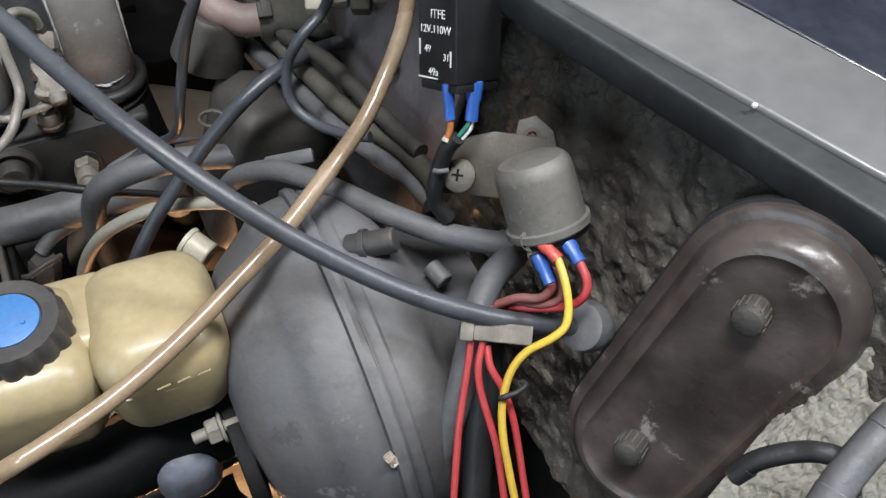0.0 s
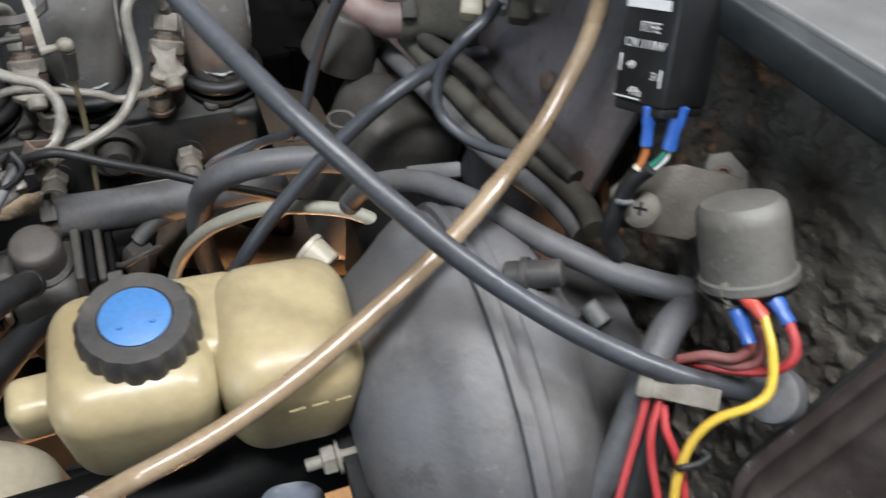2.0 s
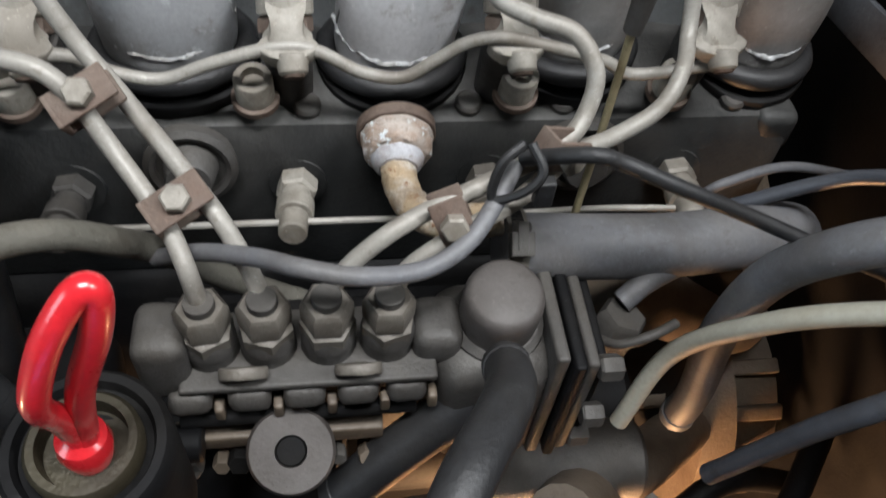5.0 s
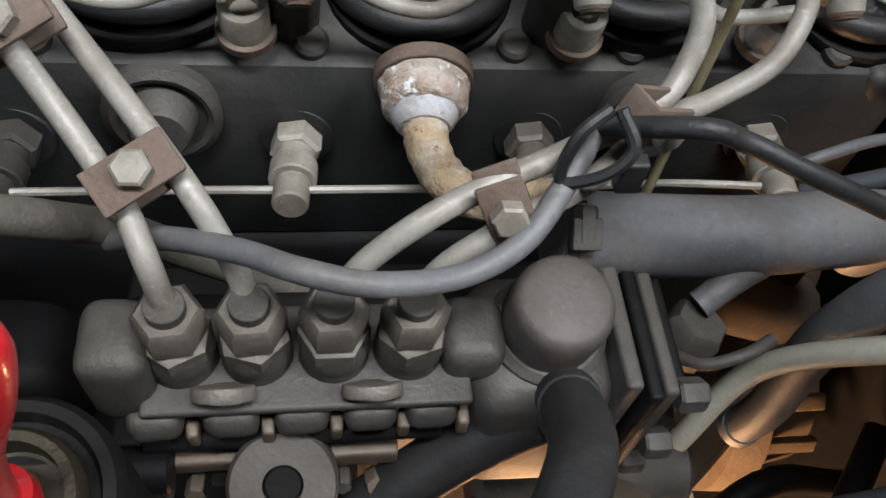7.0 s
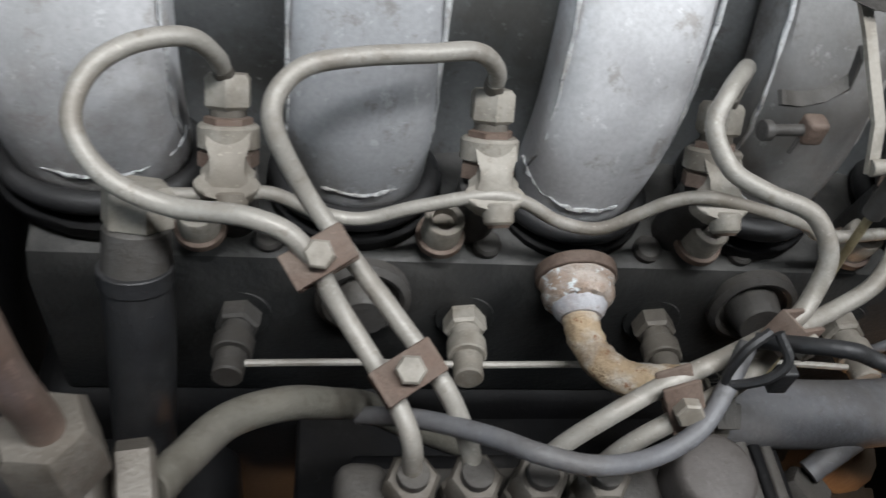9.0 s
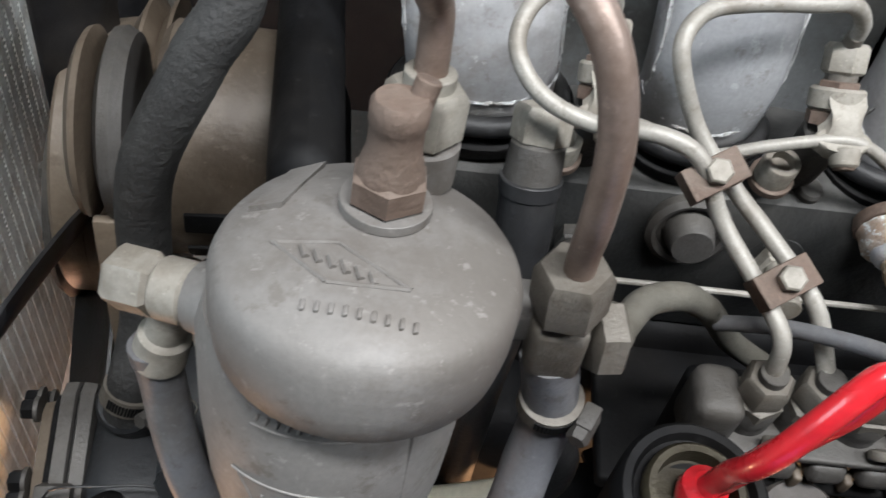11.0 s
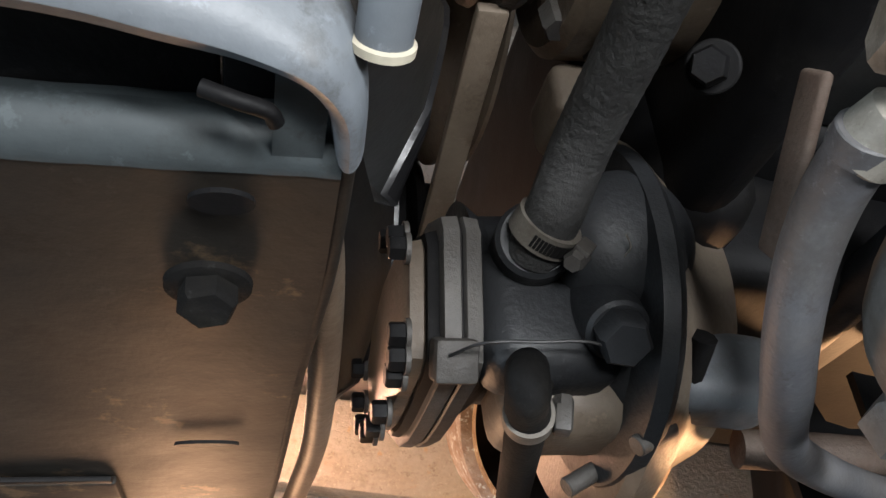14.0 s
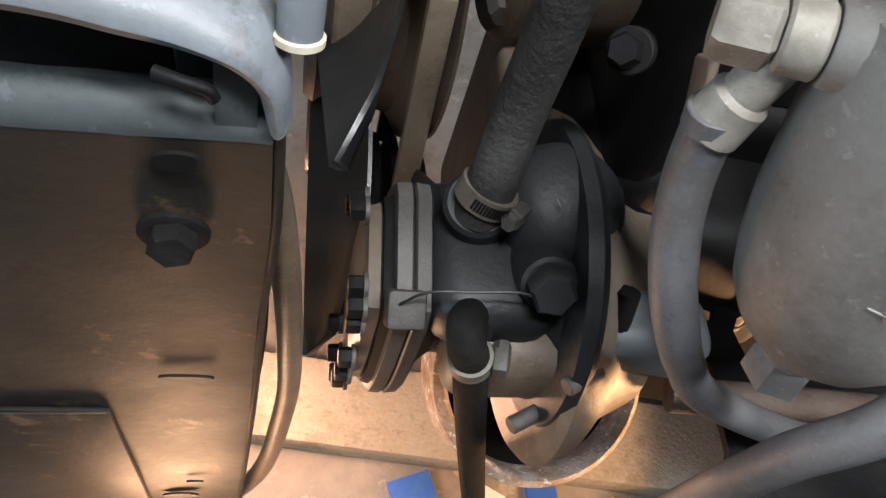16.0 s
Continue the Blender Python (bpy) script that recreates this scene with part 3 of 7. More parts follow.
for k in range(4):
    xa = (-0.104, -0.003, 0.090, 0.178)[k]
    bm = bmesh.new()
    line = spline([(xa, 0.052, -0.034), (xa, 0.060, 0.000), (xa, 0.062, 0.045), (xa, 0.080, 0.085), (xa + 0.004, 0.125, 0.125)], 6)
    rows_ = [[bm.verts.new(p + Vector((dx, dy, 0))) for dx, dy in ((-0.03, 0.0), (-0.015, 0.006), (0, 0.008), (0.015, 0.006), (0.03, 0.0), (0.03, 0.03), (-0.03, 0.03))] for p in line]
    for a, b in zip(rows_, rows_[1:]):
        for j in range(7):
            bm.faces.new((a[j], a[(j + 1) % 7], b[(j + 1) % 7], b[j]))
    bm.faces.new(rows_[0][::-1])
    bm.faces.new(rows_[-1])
    # the webs take a darker grey than the runners
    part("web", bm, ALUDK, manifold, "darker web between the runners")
for x0, x1, w0, w1, zb in ((-0.155, -0.165, 0.070, 0.075, -0.012), (-0.052, -0.052, 0.058, 0.064, -0.016), (0.046, 0.062, 0.054, 0.064, -0.020),
                           (0.130, 0.140, 0.050, 0.056, -0.014), (0.222, 0.222, 0.048, 0.055, -0.018)):
    # chalky bead round the foot and up both edges
    dx = x1 - x0
    foot = []
    for a in (math.pi * (0.04 + 0.92 * k / 16) for k in range(17)):
        c, s = math.cos(a), math.sin(a)
        f = 0.992 / (abs(c) ** 2.3 + abs(s) ** 2.3) ** (1 / 2.3)
        foot.append(Vector((x0 + w0 / 2 * c * f, 0.0368 - 0.0250 * s * f, zb + 0.0095 + 0.010 * c * c)))
    crust = sweep(bmesh.new(), foot, 0.0010, 8, 6)
    for s_ in (-1, 1):
        sweep(crust, [(x0 + s_ * w0 * 0.475, 0.030, zb + 0.014), (x0 + dx * 0.25 + s_ * w0 * 0.485, 0.024, zb + 0.045), (x0 + dx * 0.6 + s_ * (w0 + w1) * 0.242, 0.045, zb + 0.100), (x1 + s_ * w1 * 0.485, 0.094, zb + 0.150)], 0.0011, 8, 10)
    for v in crust.verts:
        v.co += Vector((noise.noise(v.co * 300), noise.noise(v.co * 300 + Vector((9, 0, 0))), noise.noise(v.co * 300 + Vector((0, 9, 0))))) * 0.0011
    part("casting_bead", crust, BEAD, manifold, "chalky white corroded casting bead")
part("plenum", rounded(bmesh.new(), (0.03, 0.13, 0.085), (0.46, 0.10, 0.07), 0.03), ALU, manifold)

# ---- injectors ----
IX = (-0.1015, 0.0, 0.0955, 0.1905)
TILT = Vector((-0.01, 0.55, 0.83)).normalized()


def injector(x, lean=0.0):
    top = Vector((x - 0.001, 0.026, 0.032))
    axis = (TILT + Vector((lean, 0, 0))).normalized()
    foot = top - axis * 0.060
    ob = base("injector", foot, "dusty steel diesel injector with a hexagon union nut", "injector", "fuel injectors in the head")
    seat = top - axis * 0.030
    part("body", rod(bmesh.new(), seat + Vector((0, 0.012, -0.045)), seat, 0.0095, 0.0110, 24), STEELDK, ob)
    part("holder_hexagon", hexa(bmesh.new(), top - axis * 0.0285, top - axis * 0.0215, 0.0118, 0.3), RUST, ob, "brown holder hexagon")
    part("holder_ring", lathe(bmesh.new(), [(0.0100, -0.0215), (0.0117, -0.0205), (0.0117, -0.0130), (0.0106, -0.0118), (0.0078, -0.0118)], axis_frame(top, axis), 32), STEEL, ob)
    part("lock_nut", hexa(bmesh.new(), top - axis * 0.0122, top - axis * 0.0090, 0.0092, 0.1), RUST, ob, "brown-edged lock nut")
    part("neck", rod(bmesh.new(), top - axis * 0.0095, top - axis * 0.0055, 0.0068), STEELM, ob)
    part("union_nut", hexa(bmesh.new(), top - axis * 0.0062, top + axis * 0.0070, 0.0092, 0.5), STEEL, ob)
    # leak-off arm flaring down to its yoke, with the banjo bolt under it
    bm = bmesh.new()
    rings = []
    xs = x - lean * 0.030
    for k, (y, z, w, d_) in enumerate(((0.0085, 0.0240, 0.0080, 0.0040), (0.0040, 0.0210, 0.0064, 0.0042), (0.0010, 0.0180, 0.0062, 0.0044), (-0.0010, 0.0150, 0.0074, 0.0046), (-0.0022, 0.0120, 0.0100, 0.0050))):
        rings.append([bm.verts.new((xs + w * c, y - d_ * s_, z - 0.3 * d_ * s_)) for c, s_ in ((-1, -1), (-1, 0.5), (-0.6, 1), (0.6, 1), (1, 0.5), (1, -1))])
    for a, b in zip(rings, rings[1:]):
        for k in range(6):
            bm.faces.new((a[k], a[(k + 1) % 6], b[(k + 1) % 6], b[k]))
    bm.faces.new(rings[0][::-1])
    bm.faces.new(rings[-1])
    part("leak_off_arm", bm, STEEL, ob)
    bm = bmesh.new()
    prism(bm, [(0.0125 * math.cos(a) * (1 - 0.10 * abs(math.sin(a))), 0.0070 * math.sin(a)) for a in (2 * math.pi * k / 28 for k in range(28))], axis_frame((xs, -0.002, 0.0070), (0, -0.30, 0.95)), 0.0070, 0.0014)
    part("clamp_yoke", bm, STEEL, ob)
    bolt = part("leak_off_bolt", rod(bmesh.new(), (xs + 0.0015, -0.0055, 0.0100), (xs + 0.0020, -0.0120, 0.0045), 0.0066, 0.0060, 24, 0.25), STEEL, ob, "dusty domed banjo bolt")
    part("bolt_face", rod(bmesh.new(), (xs + 0.0020, -0.0114, 0.0050), (xs + 0.0021, -0.0128, 0.0038), 0.0048, 0.0042, 20), RUST, bolt, "rusty bolt face")
    return ob


for x, lean in zip(IX, (0.0, 0.0, 0.04, 0.25)):
    injector(x, lean)

tube("leak_off_line", [(-0.1247, -0.0040, 0.0062), (-0.1021, -0.0040, 0.0075), (-0.0854, -0.0040, 0.0090), (-0.0684, -0.0040, -0.0000), (-0.0507, -0.0040, -0.0033), (-0.0292, -0.0040, 0.0050), (-0.0035, -0.0040, 0.0125), (0.0116, -0.0040, 0.0102), (0.0292, -0.0040, -0.0008), (0.0469, -0.0040, -0.0040), (0.0610, -0.0040, 0.0053), (0.0725, -0.0040, 0.0136), (0.0870, -0.0040, 0.0167), (0.1073, -0.0040, 0.0119), (0.1338, -0.0040, 0.0036)] + [(0.150, -0.004, -0.004), (0.190, -0.004, 0.002)],
     0.0028, LINE, "thin wavy steel leak-off line linking the injectors", "fuel line")

# ---- injection lines ----
R_LINE = 0.0035


def fuel_line(pts, label):
    """A bent steel line with a sleeve at either end."""
    pts = [Vector(p) for p in pts]
    ob = base("injection_line", pts[0], label, "fuel line", G_LINES)
    part("pipe", sweep(bmesh.new(), pts, R_LINE, 14, 8), LINE, ob)
    for a, b in ((pts[0], pts[1]), (pts[-1], pts[-2])):
        d = (b - a).normalized()
        part("end_sleeve", rod(bmesh.new(), a, a + d * 0.006, R_LINE + 0.0006, R_LINE + 0.0002), STEELM, ob, "dull sleeve on the line end")


PX = (-0.0335, -0.0115, 0.0115, 0.0345)
G_LINES = "injection lines from the pump"
fuel_line([(PX[0], -0.103, -0.026)] + [(-0.0357, -0.0993, -0.0051), (-0.0428, -0.0846, 0.0021), (-0.0600, -0.0617, 0.0157), (-0.0734, -0.0524, 0.0371), (-0.0893, -0.0471, 0.0425), (-0.1145, -0.0400, 0.0387), (-0.1342, -0.0340, 0.0449), (-0.1446, -0.0220, 0.0551), (-0.1413, -0.0080, 0.0641), (-0.1295, 0.0040, 0.0675), (-0.1133, 0.0140, 0.0645), (-0.1052, 0.0210, 0.0518)] + [(-0.1035, 0.026, 0.040)],
          "bent grey steel injection line to the front injector")
fuel_line([(PX[1], -0.103, -0.026)] + [(-0.0145, -0.0956, -0.0163), (-0.0240, -0.0845, 0.0021), (-0.0409, -0.0617, 0.0116), (-0.0525, -0.0467, 0.0168), (-0.0634, -0.0342, 0.0241), (-0.0724, -0.0268, 0.0340), (-0.0824, -0.0200, 0.0540), (-0.0825, -0.0120, 0.0627), (-0.0735, -0.0020, 0.0674), (-0.0549, 0.0050, 0.0677), (-0.0313, 0.0110, 0.0663), (-0.0131, 0.0180, 0.0633), (-0.0032, 0.0230, 0.0520)] + [(-0.002, 0.026, 0.040)],
          "bent grey steel injection line looping to the second injector")
fuel_line([(PX[2], -0.103, -0.026)] + [(0.0121, -0.0975, -0.0299), (0.0191, -0.0955, -0.0148), (0.0344, -0.0910, -0.0012), (0.0529, -0.0830, 0.0041), (0.0787, -0.0735, 0.0095), (0.1008, -0.0639, 0.0155), (0.1097, -0.0557, 0.0217), (0.1129, -0.0471, 0.0338), (0.1053, -0.0378, 0.0442), (0.0900, -0.0300, 0.0461), (0.0787, -0.0200, 0.0474), (0.0722, -0.0080, 0.0565), (0.0776, 0.0020, 0.0643)] + [(0.087, 0.014, 0.066), (0.093, 0.023, 0.058), (0.0945, 0.026, 0.040)],
          "bent grey steel injection line with rust to the third injector")
fuel_line([(PX[3], -0.103, -0.026)] + [(0.0348, -0.0971, -0.0357), (0.0415, -0.0965, -0.0151), (0.0594, -0.0911, -0.0029), (0.0839, -0.0793, 0.0029)] + [(0.1058, -0.0620, 0.0064), (0.1262, -0.0520, 0.0065), (0.1460, -0.0420, 0.0116), (0.1571, -0.0280, 0.0198), (0.1632, -0.0100, 0.0253)] + [(0.164, 0.006, 0.058), (0.176, 0.016, 0.066), (0.187, 0.024, 0.056), (0.1895, 0.026, 0.040)],
          "bent grey steel injection line to the rear injector")


def line_clamp(at, along, across, w=0.022, label="rust-brown steel line clamp with a hexagon bolt"):
    """Two plates across a pair of lines, with one bolt."""
    ob = base("line_clamp", at, label, "clamp", "clamps on the injection lines")
    z = Vector(along).cross(across).normalized()
    x, y = Vector(across).normalized(), z.cross(across).normalized()
    if z.dot((0, -0.6, 0.8)) < 0:
        z = -z
    m = Matrix((x, y, z)).transposed().to_4x4()
    m.translation = at
    part("top_plate", block(bmesh.new(), (w, 0.013, 0.002), m @ Matrix.Translation((0, 0, 0.0045)), 0.0008), RUST, ob)
    part("bottom_plate", block(bmesh.new(), (w, 0.013, 0.002), m @ Matrix.Translation((0, 0, -0.0045)), 0.0008), RUST, ob)
    part("lip", block(bmesh.new(), (0.002, 0.013, 0.011), m @ Matrix.Translation((-w / 2, 0, 0)), 0.0005), RUST, ob)
    part("bolt", hexa(bmesh.new(), m @ Vector((0, 0, 0.005)), m @ Vector((0, 0, 0.010)), 0.0052), STEEL, ob)
    return ob


line_clamp((-0.0665, -0.052, 0.030), (-0.8, 0.55, 0.3), (0.62, 0.30, 0.25))
line_clamp((-0.0370, -0.0815, 0.008), (-0.7, 0.6, 0.3), (0.62, 0.35, 0.2))
line_clamp((0.0575, -0.088, 0.003), (0.9, 0.1, 0.4), (-0.35, 0.30, 0.75), 0.020)
line_clamp((0.098, -0.070, 0.018), (0.6, 0.3, 0.7), (0.7, 0.35, -0.4), 0.018)

# ---- head bolts and studs ----


def head_bolt(x, y, z):
    ob = base("head_bolt", (x, y, z - 0.012), "socket-head cylinder head bolt on a rusty washer", "bolt", "cylinder head bolts")
    up = Vector((0, -0.25, 0.97))
    at = Vector((x, y, z))
    part("washer", rod(bmesh.new(), at - up * 0.014, at - up * 0.010, 0.0105, seg=24), RUST, ob)
    bm = bmesh.new()
    lathe(bm, [(0.0085, 0), (0.0085, 0.012), (0.0078, 0.013), (0.0052, 0.013), (0.0050, 0.008), (0.001, 0.008)], axis_frame(at - up * 0.010, up), 24)
    part("socket_head", bm, STEEL, ob)


for x in (-0.115, -0.016, 0.1005, 0.174):
    head_bolt(x, 0.004, -0.012)
for x in (-0.088, 0.006, 0.080, 0.125, 0.210):
    lone("head_stud", lathe(bmesh.new(), [(0.0064, 0), (0.0064, 0.003), (0.005, 0.0045)], axis_frame((x, 0.010, -0.033), (0, -0.3, 0.95)), 20), STEELDK,
         "small domed black stud in the cylinder head ledge", "stud", "studs in the head ledge")

# ---- glow plugs ----


def glow_plug(x, material):
    d = Vector((-0.05, -0.80, 0.12)).normalized()
    at = Vector((x, -0.004, -0.066))
    ob = base("glow_plug", at, "dusty glow plug with a hexagon body screwed into the head", "glow plug", "glow plugs along the head")
    part("seat", rod(bmesh.new(), at - d * 0.002, at + d * 0.002, 0.0135, seg=24), HEAD, ob)
    part("hexagon", hexa(bmesh.new(), at + d * 0.001, at + d * 0.011, 0.0098, 0.2), material, ob)
    part("shank", rod(bmesh.new(), at + d * 0.010, at + d * 0.017, 0.0068), material, ob)
    part("collar", rod(bmesh.new(), at + d * 0.017, at + d * 0.026, 0.0088), material, ob)
    part("terminal", rod(bmesh.new(), at + d * 0.026, at + d * 0.038, 0.0066), material, ob, "knurled terminal nut")
    return ob


for x, mm in ((-0.100, STEELDK), (0.000, STEEL), (0.090, STEELM), (0.186, STEEL)):
    glow_plug(x, mm)
tube("glow_plug_wire", [(-0.100, -0.035, -0.060), (-0.05, -0.030, -0.066), (0.0, -0.034, -0.061), (0.05, -0.030, -0.066), (0.09, -0.034, -0.061), (0.14, -0.028, -0.066), (0.186, -0.034, -0.061)],
     0.0016, LINE, "thin grey wire strip linking the glow plugs", "wire", n=4, seg=8)
for x in (-0.047, 0.135):
    pl = base("core_plug", (x, -0.004, -0.055), "round black pressed plug in the cylinder head side", "plug", "plugs in the head side")
    bm = bmesh.new()
    lathe(bm, [(0.021, -0.002), (0.021, 0.003), (0.018, 0.005), (0.016, 0.004), (0.0155, 0.001), (0.002, 0.001)], axis_frame((x, -0.004, -0.053), (0, -1, 0.12)), 32)
    part("rim", bm, STEELDK, pl)
    part("boss", rod(bmesh.new(), (x, -0.004, -0.053), (x, -0.018, -0.051), 0.0125, 0.0105, 24), STEELDK, pl)

# ---- corroded coolant sensor and elbow ----
sensor = base("coolant_outlet", (0.046, -0.004, -0.036), "white-and-rust corroded coolant fitting with a bent pipe", "pipe fitting")
d = Vector((-0.03, -0.85, -0.15)).normalized()
at = Vector((0.0455, -0.005, -0.0365))
bm = bmesh.new()
lathe(bm, [(0.0160, 0), (0.0164, 0.002), (0.0150, 0.004), (0.0156, 0.006), (0.0156, 0.010), (0.0138, 0.0125), (0.0115, 0.013)], axis_frame(at, d), 36)
for v in bm.verts:
    v.co += v.normal * 0 + Vector((noise.noise(v.co * 220), noise.noise(v.co * 220 + Vector((9, 0, 0))), noise.noise(v.co * 220 + Vector((0, 9, 0))))) * 0.0012
part("collar", bm, CORR, sensor, "crusted collar with white corrosion")
part("washer", rod(bmesh.new(), at - d * 0.005, at + d * 0.001, 0.0180, seg=30), RUST, sensor)
part("neck", lathe(bmesh.new(), [(0.0118, 0.011), (0.0120, 0.014), (0.0108, 0.017), (0.0090, 0.019)], axis_frame(at, d), 30), CORRB, sensor, "blue-white oxidised neck")
bm = sweep(bmesh.new(), [at + d * 0.016, at + d * 0.026 + Vector((0.001, 0, -0.001)), (0.0500, -0.0450, -0.0410), (0.0600, -0.0540, -0.0400), (0.0720, -0.0575, -0.0360), (0.0860, -0.0600, -0.0330)], lambda k: 0.0080 - 0.0010 * k, 18, 8)
for v in bm.verts:
    v.co += Vector((noise.noise(v.co * 260), noise.noise(v.co * 260 + Vector((9, 0, 0))), noise.noise(v.co * 260 + Vector((0, 9, 0))))) * 0.0009
part("bent_pipe", bm, CORRP, sensor, "rust and white crusted bent pipe")

# ---- coolant hose along the head ----
hose = base("coolant_hose", (0.09, -0.068, -0.045), "thick grey rubber coolant hose held by a worm-drive clip", "hose")
part("rubber", sweep(bmesh.new(), [(0.084, -0.066, -0.043), (0.12, -0.066, -0.046), (0.16, -0.064, -0.050), (0.205, -0.058, -0.054), (0.235, -0.045, -0.070), (0.245, -0.03, -0.11)], 0.0145, 22, 8), RUBBERG, hose)


def worm_clip(parent, at, axis, r, toward, width=0.010):
    """A worm-drive hose clip: slotted band with its screw housing."""
    m = axis_frame(Vector(at) - Vector(axis).normalized() * width / 2, axis)
    bm = bmesh.new()
    lathe(bm, [(r, 0), (r + 0.0012, 0.0003), (r + 0.0012, width - 0.0003), (r, width)], m, 40)
    band = part("clip_band", bm, STEELM, parent, "slotted steel clip band")
    t = Vector(toward)
    t = (t - Vector(axis).normalized() * t.dot(Vector(axis).normalized())).normalized()
    c = Vector(at) + t * (r + 0.004)
    side = Vector(axis).normalized().cross(t)
    part("clip_screw", hexa(bmesh.new(), c - side * 0.009, c + side * 0.004, 0.0040), STEELDK, parent)
    part("clip_housing", block(bmesh.new(), (width * 1.1, 0.010, 0.006), axis_box(c, axis, side, t), 0.0008), STEELDK, parent)
    for k in range(-6, 7):
        a = k * 0.11
        p = Vector(at) + (t * math.cos(a + 0.9) - side * math.sin(a + 0.9)) * (r + 0.0013)
        nrm = (p - Vector(at)).normalized()
        part("clip_slot", block(bmesh.new(), (width * 0.55, 0.0011, 0.0006), axis_box(p, axis, nrm.cross(Vector(axis)).normalized(), nrm), 0), BLOCK, band, smooth=False)


worm_clip(hose, (0.089, -0.066, -0.043), (1, 0, -0.05), 0.0147, (0, -0.6, 0.8), 0.009)

# ---- injection pump ----
pump = base("injection_pump", (0.03, -0.10, -0.13), "dark grimy diesel injection pump with four delivery unions", "injection pump")
part("housing", rounded(bmesh.new(), (-0.002, -0.092, -0.096), (0.104, 0.030, 0.080), 0.005), BLOCK, pump)
part("top_rail", rounded(bmesh.new(), (-0.001, -0.096, -0.062), (0.104, 0.026, 0.014), 0.004), STEELDK, pump)
for k, x in enumerate(PX):
    u = Vector((0, -0.06, 1)).normalized()
    at = Vector((x, -0.102, -0.050))
    un = part("delivery_union", lathe(bmesh.new(), [(0.0108, -0.022), (0.0112, -0.006), (0.0100, -0.002), (0.0106, 0.001), (0.0106, 0.006), (0.0092, 0.010)], axis_frame(at, u), 28), STEELDK, pump)
    part("union_hexagon", hexa(bmesh.new(), at + u * 0.006, at + u * 0.014, 0.0108, 0.45 + 0.3 * k), STEELM, un)
    part("union_nut", hexa(bmesh.new(), at + u * 0.014, at + u * 0.027, 0.0100, 0.1 + k), STEELM, un)
    part("sleeve", rod(bmesh.new(), at + u * 0.026, at + u * 0.031, 0.0056), STEELDK, un)
rng = random.Random(4)


def lumpy(bm, amount, freq):
    """Uneven casting skin: nudges every corner a little."""
    for v in bm.verts:
        v.co += Vector([noise.noise(v.co * freq + Vector((9 * i, 0, 3))) for i in range(3)]) * amount
    return bm


part("top_ledge", lumpy(rounded(bmesh.new(), (0.004, -0.112, -0.0565), (0.098, 0.016, 0.004), 0.0014), 0.0006, 160), STEELDK, pump, "dusty stepped ledge under the unions")
for x, z in ((-0.0205, -0.0460), (0.0225, -0.0475)):
    dome = [(0.0092 * math.cos(a), 0.0080 * math.sin(a)) for a in (math.pi * j / 12 for j in range(13))] + [(-0.0040, -0.0005), (-0.0034, -0.0065), (0.0034, -0.0065), (0.0040, -0.0005)]
    part("lock_plate", lumpy(prism(bmesh.new(), dome, axis_box((x, -0.1140, z - 0.003), (1, 0, 0), (0, -0.55, 0.83), (0, -0.83, -0.55)), 0.0045, 0.0008), 0.0005, 200), STEELM, pump, "dusty dome-topped lock plate")
for k, x in enumerate((-0.0420, -0.0195, 0.0015, 0.0225, 0.0415)):
    seg_ = part("tappet_block", lumpy(rounded(bmesh.new(), (x, -0.1165, -0.0655), (0.0165, 0.012, 0.0120), 0.0042, Matrix.Rotation(radians(-18), 4, "X"), 3), 0.0007, 180), STEELDK, pump)
    part("block_lip", lumpy(rounded(bmesh.new(), (x + 0.0105, -0.1185, -0.0720), (0.0040, 0.007, 0.0090), 0.0014), 0.0004, 200), IRONW, seg_)
part("rack_bar", rod(bmesh.new(), (-0.048, -0.1175, -0.0815), (0.046, -0.1175, -0.0800), 0.0036), BLOCK, pump)
part("side_rail", lumpy(rounded(bmesh.new(), (-0.010, -0.1165, -0.0975), (0.086, 0.010, 0.0090), 0.0015), 0.0005, 150), IRONW, pump, "brown rail along the foot of the pump")
for k in range(11):
    x = -0.056 + 0.0100 * k + rng.uniform(-0.002, 0.002)
    part("cover_nut", hexa(bmesh.new(), (x, -0.1200, -0.1105 - rng.uniform(0, 0.006)), (x, -0.1275, -0.1060 - rng.uniform(0, 0.004)), rng.uniform(0.0032, 0.0058), k), (BLOCK, STEELDK, IRONW)[k % 3], pump)
part("end_block", lumpy(rounded(bmesh.new(), (-0.0500, -0.104, -0.050), (0.020, 0.026, 0.036), 0.007), 0.0008, 120), STEELDK, pump)
part("end_boss", rod(bmesh.new(), (-0.058, -0.124, -0.090), (-0.040, -0.124, -0.090), 0.0085, 0.0075), BLOCK, pump)
# Plate added to stop the lamp shining up between pump and head.
part("light_block_plate", rounded(bmesh.new(), (0.03, -0.045, -0.150), (0.21, 0.10, 0.012), 0.003), BLOCK, pump)
part("screw", lathe(bmesh.new(), [(0.0065, 0), (0.0065, 0.004), (0.0055, 0.005)], axis_frame((0.047, -0.101, -0.066), (0, -0.55, 0.83)), 20), STEELDK, pump, "slotted screw head")
part("governor_housing", lumpy(rounded(bmesh.new(), (0.078, -0.098, -0.092), (0.048, 0.050, 0.080), 0.012, None, 4), 0.0012, 90), STEELDK, pump)
part("governor_neck", rounded(bmesh.new(), (0.0540, -0.100, -0.052), (0.020, 0.024, 0.020), 0.006), STEELDK, pump)
